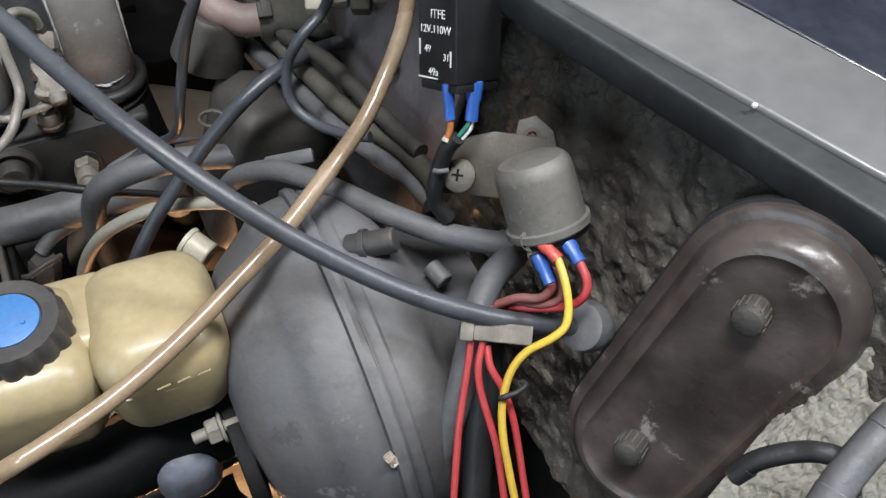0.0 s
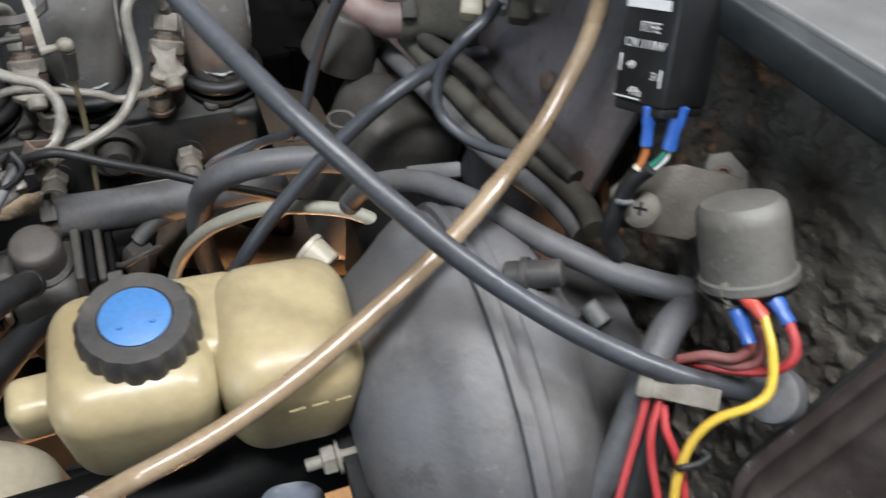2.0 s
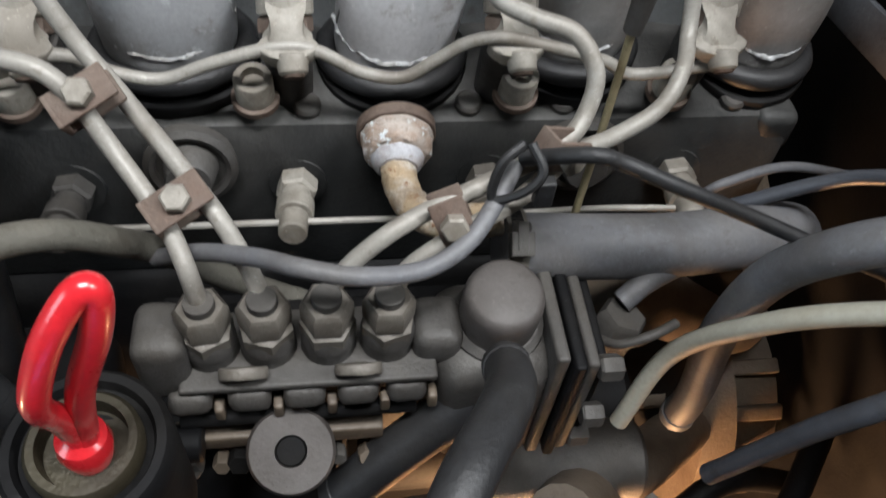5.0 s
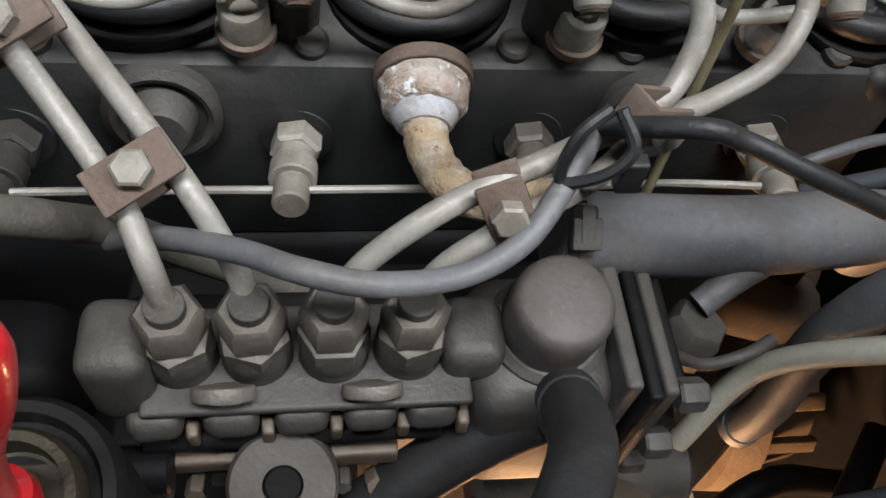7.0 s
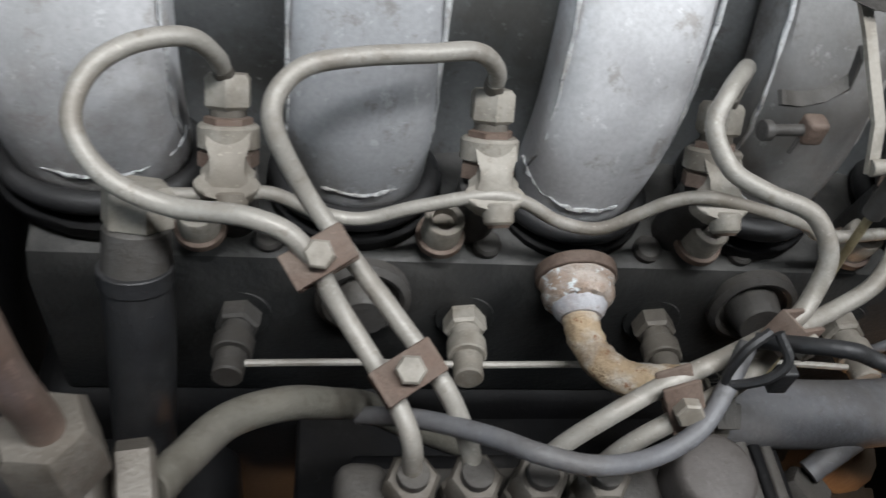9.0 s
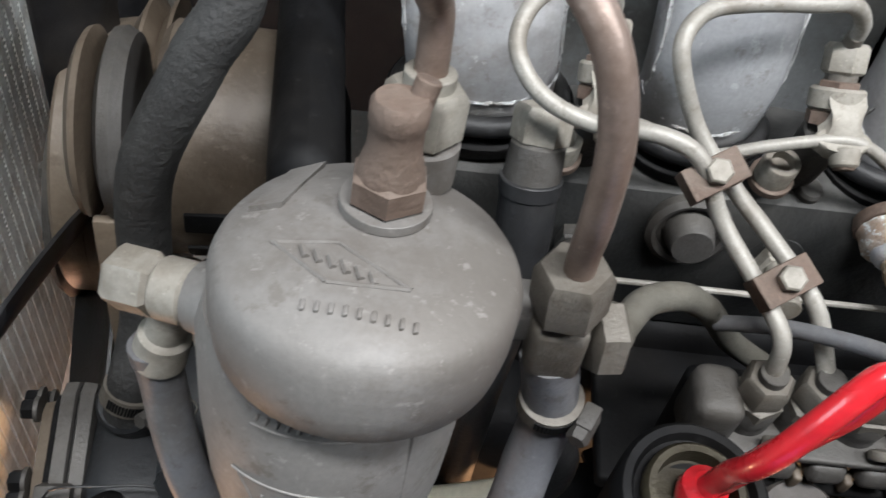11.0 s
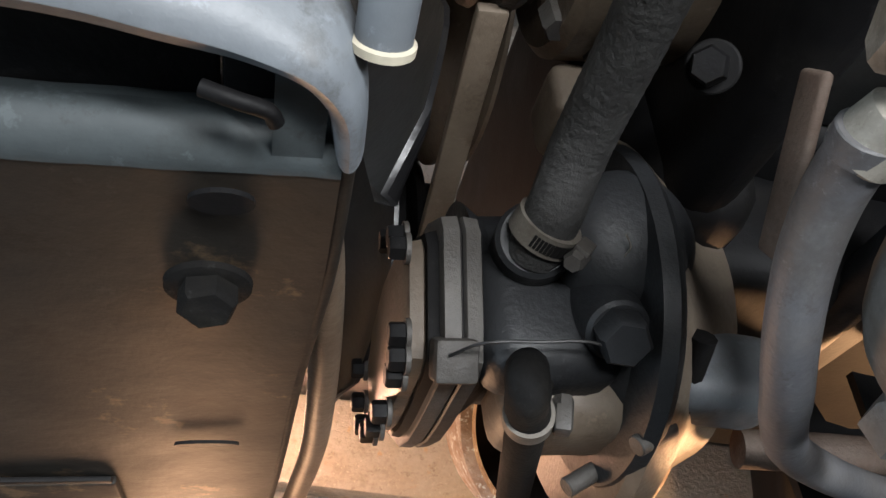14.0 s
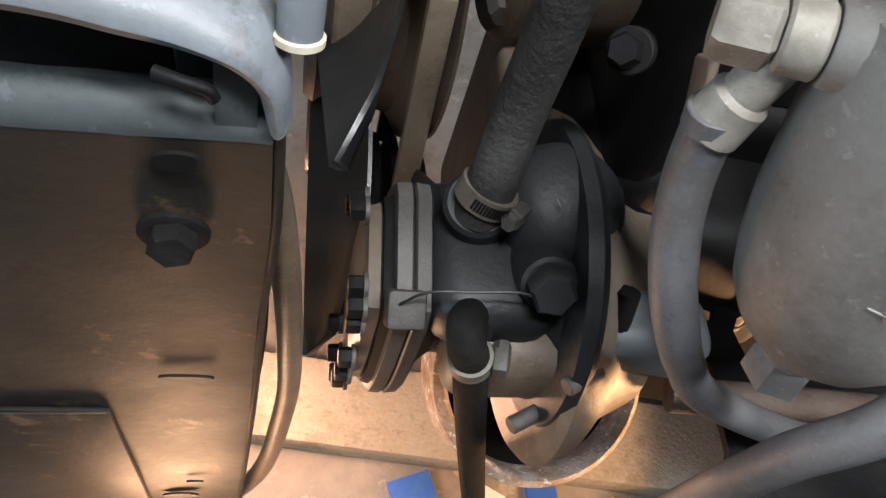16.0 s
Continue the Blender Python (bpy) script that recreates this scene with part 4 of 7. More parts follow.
part("cap_seat", lathe(bmesh.new(), [(0.0185, -0.006), (0.0195, 0.0), (0.0190, 0.004), (0.0165, 0.006)], axis_frame((0.079, -0.098, -0.053), (0, -0.15, 0.99)), 32), STEELDK, pump)
bm = bmesh.new()
lathe(bm, [(0.0158, 0), (0.0160, 0.014), (0.0158, 0.020), (0.0148, 0.0232), (0.0128, 0.0246), (0.0070, 0.0252), (0.001, 0.0254)], axis_frame((0.079, -0.098, -0.050), (0, -0.15, 0.99)), 40)
part("round_cap", bm, CAPM, pump, "flat-topped dusty metal cap with brown sheen")
for x, w, d_, h, mm in ((0.1010, 0.0060, 0.058, 0.082, STEELDK), (0.1080, 0.0050, 0.064, 0.078, BLOCK), (0.1140, 0.0055, 0.060, 0.074, STEELDK), (0.1200, 0.0045, 0.050, 0.062, BLOCK)):
    part("rear_plate", lumpy(rounded(bmesh.new(), (x, -0.094, -0.084), (w, d_, h), 0.0018), 0.0005, 140), mm, pump)
for y, z in ((-0.122, -0.052), (-0.124, -0.088), (-0.120, -0.115), (-0.072, -0.048)):
    part("plate_bolt", hexa(bmesh.new(), (0.1165, y, z), (0.1260, y, z), 0.0056, 0.3), STEELDK, pump)
part("lever_arm", sweep(bmesh.new(), [(0.122, -0.104, -0.060), (0.128, -0.112, -0.052), (0.140, -0.112, -0.046), (0.152, -0.106, -0.048)], 0.0022, 10, 5), STEELDK, pump)
at, u = Vector((0.134, -0.092, -0.083)), Vector((0.25, 0.1, 0.95)).normalized()
part("rear_union", hexa(bmesh.new(), at, at + u * 0.020, 0.0112), STEELDK, pump)
tube("fuel_feed_pipe", [(0.1379, -0.0849, -0.0620), (0.1505, -0.0786, -0.0550), (0.1758, -0.0647, -0.0600), (0.2050, -0.0460, -0.0740), (0.2339, -0.0320, -0.0820)], 0.0052, RUBBERG, "short dusty pipe rising from the pump's rear union", "pipe")

# ---- dipstick, filler and the disc beside the pump ----
dip = base("oil_filter_cap", (-0.065, -0.150, -0.06), "round dark oil filter housing cap below the red handle", "engine cap")
bm = bmesh.new()
lathe(bm, [(0.026, -0.06), (0.0275, -0.01), (0.0275, 0.0), (0.0255, 0.003), (0.0225, 0.003), (0.021, -0.001), (0.014, -0.003), (0.012, -0.010)], axis_frame((-0.067, -0.152, -0.030), (0, -0.1, 1)), 36)
part("housing", bm, BLOCK, dip)
bm = bmesh.new()
lathe(bm, [(0.0185, -0.002), (0.0185, 0.004), (0.0170, 0.006), (0.0145, 0.006), (0.0135, -0.004), (0.002, -0.004)], axis_frame((-0.067, -0.152, -0.030), (0, -0.1, 1)), 36)
part("brass_ring", bm, BRASSD, dip)
part("well", rod(bmesh.new(), (-0.067, -0.1518, -0.036), (-0.067, -0.1523, -0.0325), 0.0134, seg=28), BLOCK, dip, "black well inside the ring")
handle = base("dipstick", (-0.064, -0.153, -0.024), "glossy red plastic-dipped wire loop dipstick handle", "dipstick")
loop = [(-0.066, -0.153, -0.022), (-0.0655, -0.1585, 0.004), (-0.0655, -0.1640, 0.020), (-0.0625, -0.1655, 0.034), (-0.0550, -0.1625, 0.052), (-0.0465, -0.1575, 0.0635), (-0.0425, -0.1565, 0.0620), (-0.0460, -0.1575, 0.046), (-0.0570, -0.1570, 0.016), (-0.0645, -0.1535, -0.020)]
part("loop", sweep(bmesh.new(), loop, 0.0042, 14, 8), REDH, handle)
part("plug", lathe(bmesh.new(), [(0.0075, -0.006), (0.0088, 0.002), (0.0080, 0.007), (0.0045, 0.010)], axis_frame((-0.0660, -0.153, -0.026), (0, 0, 1)), 24), REDH, handle)
disc = base("knurled_disc", (-0.004, -0.128, -0.11), "dusty round disc with a dark centre hole beside the pump", "disc")
bm = bmesh.new()
lathe(bm, [(0.0175, -0.012), (0.0178, 0.0), (0.0165, 0.002), (0.0065, 0.002), (0.006, -0.0105), (0.001, -0.0105)], axis_frame((-0.005, -0.132, -0.086), (0, -0.50, 0.86)), 36)
part("ring", bm, CAPM, disc)
part("centre_hole", rod(bmesh.new(), Vector((-0.005, -0.132, -0.086)) - Vector((0, -0.50, 0.86)) * 0.0104, Vector((-0.005, -0.132, -0.086)) + Vector((0, -0.50, 0.86)) * 0.0012, 0.0062), BLOCK, disc, "black centre hole")
part("stem", rod(bmesh.new(), (-0.005, -0.1245, -0.0985), (-0.005, -0.112, -0.12), 0.010), BLOCK, disc)

# ---- hoses and wires on the engine ----
tube("fuel_hose", [(-0.1080, -0.1310, 0.0300), (-0.1020, -0.1190, 0.0225), (-0.0920, -0.1040, 0.0165), (-0.0760, -0.0930, 0.0075), (-0.0600, -0.0810, -0.0130), (-0.0480, -0.0700, -0.0340), (-0.0300, -0.0620, -0.0620), (0.0000, -0.0600, -0.0860)], 0.0055, HOSEOL, "olive-grey fabric covered fuel hose", "hose")
tube("wire_sleeve", [(-0.0512, -0.0782, -0.0260), (-0.0320, -0.0877, -0.0117), (-0.0120, -0.1002, 0.0003), (0.0035, -0.1109, 0.0075), (0.0221, -0.1136, 0.0049), (0.0449, -0.1070, -0.0021), (0.0612, -0.0994, 0.0023), (0.0731, -0.0856, 0.0086), (0.0809, -0.0742, 0.0160)], 0.0034, RUBBERG, "grey sleeved wire hanging in a loop across the fuel lines", "wire")
tube("wire_sleeve", [(0.083, -0.074, 0.018)] + [(0.1029, -0.0862, 0.0313), (0.1160, -0.0867, 0.0270), (0.1354, -0.0933, 0.0215), (0.1663, -0.0975, 0.0084), (0.1936, -0.1064, 0.0000), (0.2242, -0.1079, -0.0148), (0.2476, -0.1119, -0.0265), (0.2790, -0.1180, -0.0384), (0.3268, -0.1210, -0.0575)], 0.0030, RUBBER, "black sleeved wire running back from the cable tie", "wire")
tube("glow_wire", [(0.1967, -0.0200, -0.0679), (0.2082, -0.0200, -0.0589), (0.2452, -0.0100, -0.0601), (0.3127, 0.0000, -0.0799)] + [(0.345, 0.012, -0.050), (0.385, 0.02, -0.055)], 0.0026, RUBBERG, "thin grey wire from the rear glow plug", "wire")
tie = base("cable_tie", (0.0833, -0.0830, 0.0189), "black plastic cable tie looped round the wires", "cable tie")
bm = bmesh.new()
c = Vector((0.0811, -0.0830, 0.0204))
sweep(bm, [c + Vector((0.0, 0.004, 0.010)), c + Vector((-0.008, 0, 0.004)), c + Vector((-0.010, -0.003, -0.010)), c + Vector((0, -0.006, -0.004)), c + Vector((0.006, -0.004, 0.004)), c + Vector((0.002, 0.003, 0.011))], 0.0018, 8, 6)
part("strap", bm, RUBBER, tie)
part("head", rounded(bmesh.new(), c + Vector((0.008, -0.004, -0.006)), (0.007, 0.005, 0.012), 0.001), RUBBER, tie)
tube("pump_hose", [(0.0748, -0.1307, -0.0302), (0.0712, -0.1480, -0.0123), (0.0628, -0.1655, 0.0005), (0.0477, -0.1893, 0.0081), (0.0376, -0.2075, -0.0048), (0.0296, -0.2156, -0.0365), (0.0198, -0.2134, -0.1020)], 0.0085, RUBBER, "thick black rubber hose dropping from the pump front", "hose")
tube("pump_hose", [(0.0849, -0.1142, -0.0750), (0.0620, -0.1179, -0.0900), (0.0382, -0.1249, -0.1100), (0.0132, -0.1312, -0.1400)], 0.0110, RUBBER, "black rubber hose sloping below the pump", "hose")
tube("pale_tube", [(0.1458, -0.1113, -0.1244), (0.1597, -0.1037, -0.0763), (0.1795, -0.1207, -0.0275), (0.2049, -0.1362, 0.0001), (0.2275, -0.1477, 0.0122), (0.2618, -0.1650, 0.0178), (0.2860, -0.1793, 0.0109)], 0.0045, PALE, "pale greyish nylon tube arching down beside the pump", "tube")
tube("return_hose", [(0.1893, -0.0955, -0.1552), (0.1868, -0.0994, -0.1196), (0.1797, -0.0998, -0.0652), (0.1821, -0.1054, -0.0184), (0.1928, -0.1186, 0.0160), (0.2154, -0.1280, 0.0324), (0.2472, -0.1332, 0.0344), (0.2794, -0.1352, 0.0261), (0.3257, -0.1439, 0.0150)], 0.0085, RUBBERG, "grey rubber hose bending down behind the pale tube", "hose")
tube("breather_hose", [(-0.131, -0.034, 0.000), (-0.131, -0.045, -0.030), (-0.134, -0.055, -0.075), (-0.140, -0.06, -0.14), (-0.145, -0.06, -0.25)], 0.0125, RUBBER, "black rubber hose dropping from the front of the head", "hose")
fit_ = base("hose_fitting", (-0.130, -0.030, 0.004), "dusty steel hose fitting with hexagon and crimped ferrule", "fitting")
part("ferrule", rod(bmesh.new(), (-0.131, -0.036, -0.006), (-0.130, -0.026, 0.014), 0.0125, 0.0115), STEELDK, fit_)
part("hexagon", hexa(bmesh.new(), (-0.130, -0.026, 0.012), (-0.129, -0.018, 0.026), 0.0125), STEEL, fit_)

# ---- throttle linkage ----
link = base("throttle_linkage", (0.12, 0.0, 0.03), "small dusty throttle linkage with ball joint and rods", "linkage")
part("ball_joint", lathe(bmesh.new(), [(0.0014, -0.0050), (0.0034, -0.0038), (0.0048, -0.0014), (0.0048, 0.0014), (0.0034, 0.0038), (0.0014, 0.0050)], axis_frame((0.126, -0.040, 0.0715), (1, 0, 0)), 22), STEEL, link)
part("joint_pin", rod(bmesh.new(), (0.1120, -0.0400, 0.0695), (0.1230, -0.0400, 0.0710), 0.0030, 0.0022), STEEL, link)


def strip(pts, w, t_, across):
    """A bent flat strip through pts."""
    bm = bmesh.new()
    a_ = Vector(across).normalized()
    rings = []
    pts = [Vector(p) for p in pts]
    for k, p in enumerate(pts):
        d_ = (pts[min(k + 1, len(pts) - 1)] - pts[max(k - 1, 0)]).normalized()
        n_ = d_.cross(a_).normalized()
        rings.append([bm.verts.new(p + a_ * (w / 2 * u_) + n_ * (t_ / 2 * v_)) for u_, v_ in ((-1, -1), (1, -1), (1, 1), (-1, 1))])
    for a, b in zip(rings, rings[1:]):
        for k in range(4):
            bm.faces.new((a[k], a[(k + 1) % 4], b[(k + 1) % 4], b[k]))
    bm.faces.new(rings[0][::-1])
    bm.faces.new(rings[-1])
    return bm


part("flat_lever", strip([(0.1135, -0.0400, 0.0670), (0.1125, -0.0310, 0.0810), (0.1105, -0.0170, 0.0920), (0.1080, -0.0080, 0.1010), (0.1030, -0.0010, 0.1110)], 0.0044, 0.0018, (1, 0.2, 0)), STEEL, link)
part("lever_bracket", strip([(0.0960, 0.0000, 0.1130), (0.1060, -0.0060, 0.1120), (0.1180, -0.0040, 0.1100), (0.1260, 0.0080, 0.1120)], 0.0090, 0.0020, (0, 0.5, 0.86)), STEELDK, link)
part("pivot", rod(bmesh.new(), (0.1200, -0.0080, 0.1080), (0.1360, -0.0060, 0.1070), 0.0058), RUBBER, link)
part("rod_sleeve", rod(bmesh.new(), (0.1264, -0.0395, 0.0680), (0.1250, -0.0400, 0.0470), 0.0046, 0.0036), STEELDK, link)
part("rod", sweep(bmesh.new(), [(0.1250, -0.0400, 0.0480), (0.1240, -0.0430, 0.0100), (0.1180, -0.0550, -0.0600)], 0.0017, 10, 4), BRASSL, link, "thin yellowed control rod")
sc_ = part("stop_screw", rod(bmesh.new(), (0.0870, -0.0160, 0.0630), (0.1020, -0.0140, 0.0625), 0.0022), STEELDK, link)
part("screw_head", rod(bmesh.new(), (0.0845, -0.0163, 0.0631), (0.0878, -0.0159, 0.0630), 0.0038), STEELDK, sc_)
part("screw_block", rounded(bmesh.new(), (0.1050, -0.0135, 0.0625), (0.0085, 0.008, 0.0100), 0.002), RUST, link)
part("cotter_pin", rod(bmesh.new(), (0.1010, -0.0150, 0.0600), (0.0995, -0.0160, 0.0530), 0.0008), STEELDK, link)
part("fork", strip([(0.0890, -0.0100, 0.0730), (0.1000, -0.0060, 0.0695), (0.1110, -0.0020, 0.0690), (0.1190, 0.0000, 0.0740), (0.1200, 0.0040, 0.0840)], 0.0055, 0.0018, (0, 0.8, 0.5)), STEELDK, link)

# ---- brake booster ----
BC = Vector((0.248, -0.316, 0.036))
axb = Vector((1, -0.04, 0.10)).normalized()
mb = axis_frame(BC, axb)
booster = base("brake_booster", BC + axb * 0.11, "dusty black brake booster drum with a rolled seam", "brake booster")
part("front_shell", lathe(bmesh.new(), [(0.020, -0.028), (0.040, -0.027), (0.058, -0.022), (0.071, -0.012), (0.0800, 0.001), (0.0845, 0.007), (0.0865, 0.009), (0.0925, 0.018), (0.0935, 0.032)], mb, 72), BOOST, booster)
part("seam_band", lathe(bmesh.new(), [(0.0935, 0.031), (0.0962, 0.032), (0.0968, 0.035), (0.0955, 0.0375), (0.0940, 0.038)], mb, 72), BOOST, booster)
part("rear_shell", lathe(bmesh.new(), [(0.0938, 0.038), (0.0930, 0.052), (0.086, 0.064), (0.060, 0.078), (0.040, 0.110)], mb, 72), BOOST, booster)
part("rim_groove", lathe(bmesh.new(), [(0.0938, 0.0385), (0.0948, 0.040), (0.0948, 0.044), (0.0936, 0.0455)], mb, 72), BOOST, booster)
p0, p1 = Vector((0.2840, -0.3142, 0.1281)), Vector((0.3049, -0.3264, 0.1386))
va = (p1 - p0).normalized()
vac = part("vacuum_elbow", rod(bmesh.new(), p0 + va * 0.003, p1, 0.0064, 0.0058, 24), CAPBLK, booster, "black plastic check valve stub")
part("valve_collar", rod(bmesh.new(), p0 + va * 0.010, p0 + va * 0.013, 0.0076, seg=24), CAPBLK, vac)
part("valve_tip", rod(bmesh.new(), p0 - va * 0.003, p0 + va * 0.003, 0.0045), CLEARW, vac)
cl = Vector((0.281, -0.393, 0.089))
clip = part("rim_clip", block(bmesh.new(), (0.012, 0.012, 0.006), axis_box(cl, axb, (0, -0.5, -0.8), (0, -0.8, 0.5)), 0.001), BOOST, booster)
part("clip_screw", hexa(bmesh.new(), cl + Vector((-0.006, -0.004, -0.004)), cl + Vector((-0.013, -0.006, -0.006)), 0.0042), CORR, clip)
wp0, wp1 = Vector((0.236, -0.2265, 0.0462)), Vector((0.2275, -0.2147, 0.0507))
wpt = part("vacuum_port", rod(bmesh.new(), wp0, wp1, 0.0082, 0.0086, 28), CLEARW, booster, "white plastic port with a chipped end")
part("port_lip", rod(bmesh.new(), wp1 - (wp1 - wp0) * 0.12, wp1 + (wp1 - wp0) * 0.06, 0.0094, seg=28), CLEARW, wpt)
bs0, bs1 = Vector((0.3237, -0.3270, 0.1102)), Vector((0.3265, -0.3375, 0.1079))
part("bright_stud", rod(bmesh.new(), bs0, bs1, 0.0048), ALUDK, booster, "bright bare metal stud end")

# ---- master cylinder ----
master = base("brake_master_cylinder", BC - axb * 0.05, "black rust-stained brake master cylinder", "master cylinder")
part("barrel", rod(bmesh.new(), BC - axb * 0.026 + Vector((0, 0, -0.012)), BC - axb * 0.19 + Vector((0, 0, -0.012)), 0.020, seg=28), BLOCK, master)
part("flange", prism(bmesh.new(), [(0.022 * math.cos(a), 0.060 * math.sin(a)) for a in (2 * math.pi * k / 28 for k in range(28))], axis_frame(BC - axb * 0.034, axb, radians(90)), 0.008, 0.001), BLOCK, master)
bt = Vector((0.2081, -0.3342, 0.0503))
part("stud", rod(bmesh.new(), bt - axb * 0.013, bt + axb * 0.012, 0.0030), STEEL, master)
part("stud_nut", hexa(bmesh.new(), bt - axb * 0.006, bt + axb * 0.001, 0.0068), STEEL, master)
part("nut_washer", rod(bmesh.new(), bt + axb * 0.001, bt + axb * 0.0025, 0.0080), STEEL, master)
part("outlet_union", hexa(bmesh.new(), (0.115, -0.335, 0.025), (0.115, -0.352, 0.025), 0.009), STEELDK, master)
tube("brake_pipe", [(0.115, -0.350, 0.025), (0.113, -0.366, 0.023), (0.10, -0.370, 0.01), (0.09, -0.362, -0.03), (0.10, -0.34, -0.12)], 0.0024, LINE, "thin steel brake pipe under the master cylinder", "brake pipe")
wl = base("warning_light_plug", (0.1865, -0.3211, 0.0117), "blue-grey plastic plug below the master cylinder", "plug")
part("plug_body", rounded(bmesh.new(), (0.1875, -0.3247, 0.0096), (0.034, 0.032, 0.040), 0.013, None, 5), PALEBL, wl)

lone("track_rod", rod(bmesh.new(), (0.1204, -0.2935, -0.0742), (0.1728, -0.2790, -0.0422), 0.017, 0.014, 28), IRONW, "warm-lit brown steel rod under the master cylinder", "rod")

# ---- fluid reservoir ----
res = base("brake_fluid_reservoir", (0.15, -0.300, 0.055), "yellowed cream plastic brake fluid reservoir", "reservoir")
tilt = Matrix.Rotation(radians(-4), 4, "Z")


def vessel(size, at, r, taper):
    bm = bmesh.new()
    rounded(bm, (0, 0, 0), size, r, None, 6)
    for v in bm.verts:
        k = 1 - taper * max(0.0, -v.co.z / size[2])
        v.co = Vector((v.co.x * k, v.co.y * k, v.co.z + 0.0012 * noise.noise(v.co * 40)))
    bm.transform(Matrix.Translation(at) @ tilt)
    return bm


part("front_chamber", vessel((0.064, 0.064, 0.062), (0.1375, -0.295, 0.088), 0.016, 0.22), CREAM, res)
part("rear_chamber", vessel((0.060, 0.070, 0.066), (0.1965, -0.299, 0.087), 0.019, 0.20), CREAM, res)
part("bridge", vessel((0.040, 0.046, 0.034), (0.166, -0.285, 0.096), 0.010, 0.0), CREAM, res)
part("outlet_spout", rounded(bmesh.new(), (0.102, -0.299, 0.0945), (0.026, 0.020, 0.022), 0.006), CREAM, res)
part("mould_seam", sweep(bmesh.new(), [(0.226, -0.300, 0.098), (0.205, -0.331, 0.098), (0.175, -0.331, 0.098)], 0.0008, 6, 6), CREAM, res)
for k in range(3):
    a = Vector((0.1893, -0.3411, 0.1135)) + Vector((0.0085 * k, -0.004 * k * 0.3, 0.0018 * k))
    part("moulded_mark", sweep(bmesh.new(), [a, a + Vector((0.0052, -0.0016, 0.0032))], 0.0005, 6, 2), CREAM, res, "raised moulded level mark")
cap = base("reservoir_cap", (0.1425, -0.294, 0.114), "black ribbed screw cap with a blue disc", "cap")
bm = bmesh.new()
m = axis_frame((0.1425, -0.2935, 0.1105), (0.0, -0.03, 1))
rows = []
for r0, h, amp in ((0.0220, 0.0, 1), (0.0232, 0.002, 1), (0.0228, 0.016, 1), (0.0205, 0.0200, 0.2), (0.0140, 0.0200, 0), (0.0135, 0.0192, 0)):
    ring = []
    for k in range(96):
        a = 2 * math.pi * k / 96
        r = r0 - amp * 0.0015 * (0.5 + 0.5 * math.cos(16 * a)) ** 3
        ring.append(bm.verts.new(m @ Vector((r * math.cos(a), r * math.sin(a), h))))
    rows.append(ring)
for a, b in zip(rows, rows[1:]):
    for k in range(96):
        bm.faces.new((a[k], a[(k + 1) % 96], b[(k + 1) % 96], b[k]))
bm.faces.new(rows[0][::-1])
bm.faces.new(rows[-1])
part("cap_body", bm, CAPBLK, cap)
disc_ = part("blue_disc", lathe(bmesh.new(), [(0.0131, 0.0190), (0.0131, 0.0203), (0.0125, 0.0206)], m, 40), BLUE, cap, "blue sticker disc")
for dx in (-0.006, 0.006):
    part("disc_nub", lathe(bmesh.new(), [(0.0012, 0), (0.0010, 0.0008)], m @ Matrix.Translation((dx, -0.004, 0.0206)), 10), BLUE, disc_)

# ---- painted bulkhead panel behind the hoses ----
panel = base("bulkhead_panel", (0.36, -0.10, 0.02), "purple-grey grimy painted bulkhead panel", "bulkhead", kind="structure")
part("sheet", block(bmesh.new(), (0.006, 0.36, 0.26), axis_box((0.376, -0.075, 0.135), (1, 0, -0.22), (0, 1, 0), (0.22, 0, 1)), 0.002), PANELP, panel)
for y, z in ((-0.193, 0.118), (-0.215, 0.20), (-0.12, 0.20), (-0.15, 0.07)):
    part("rivet", lathe(bmesh.new(), [(0.006, 0), (0.0055, 0.002), (0.003, 0.0032)], axis_frame((0.3725 + (z - 0.135) * 0.22 - 0.0032, y, z), (-1, 0, 0.22)), 16), RUST, panel, "rusty pan-head screw")

# ---- relay can on its bracket ----
R0, U0, A0 = Vector((0.8898, -0.4523, 0.0602)), Vector((0.3192, 0.7113, 0.6262)), Vector((0.3261, 0.5380, -0.7773))
ax = (U0 * 0.90 - R0 * 0.30 - A0 * 0.33).normalized()
s1 = Vector((0.3568, -0.3661, 0.1651))
sol = base("glow_relay_can", s1 + A0 * 0.03, "grey dust-covered metal relay can on the firewall", "relay can")
part("can", lathe(bmesh.new(), [(0.0172, -0.001), (0.0180, 0.0), (0.0180, 0.003), (0.0166, 0.0036), (0.0164, 0.024), (0.0158, 0.028), (0.0135, 0.0305), (0.007, 0.0315)], axis_frame(s1, ax), 48), SOLEN, sol)
part("base_disc", lathe(bmesh.new(), [(0.0162, -0.0035), (0.0168, -0.0005)], axis_frame(s1, ax), 40), BLOCK, sol)
br = Vector((0.3527, -0.3147, 0.1565))
part("bracket", prism(bmesh.new(), [(-0.020, -0.013), (0.012, -0.016), (0.030, -0.004), (0.030, 0.012), (0.006, 0.015), (-0.012, 0.011), (-0.022, 0.002)], axis_box(br, R0, U0 - A0 * 0.3, -A0 - U0 * 0.3), 0.0022, 0.0005), STEELM, sol)
sc = Vector((0.3402, -0.3188, 0.1575))
sc_ = part("cross_screw", lathe(bmesh.new(), [(0.0076, 0), (0.0076, 0.0022), (0.0056, 0.0036), (0.003, 0.0040)], axis_frame(sc, -A0 * 0.8 - R0 * 0.3), 24), STEELM, sol, "dusty cross-head screw")
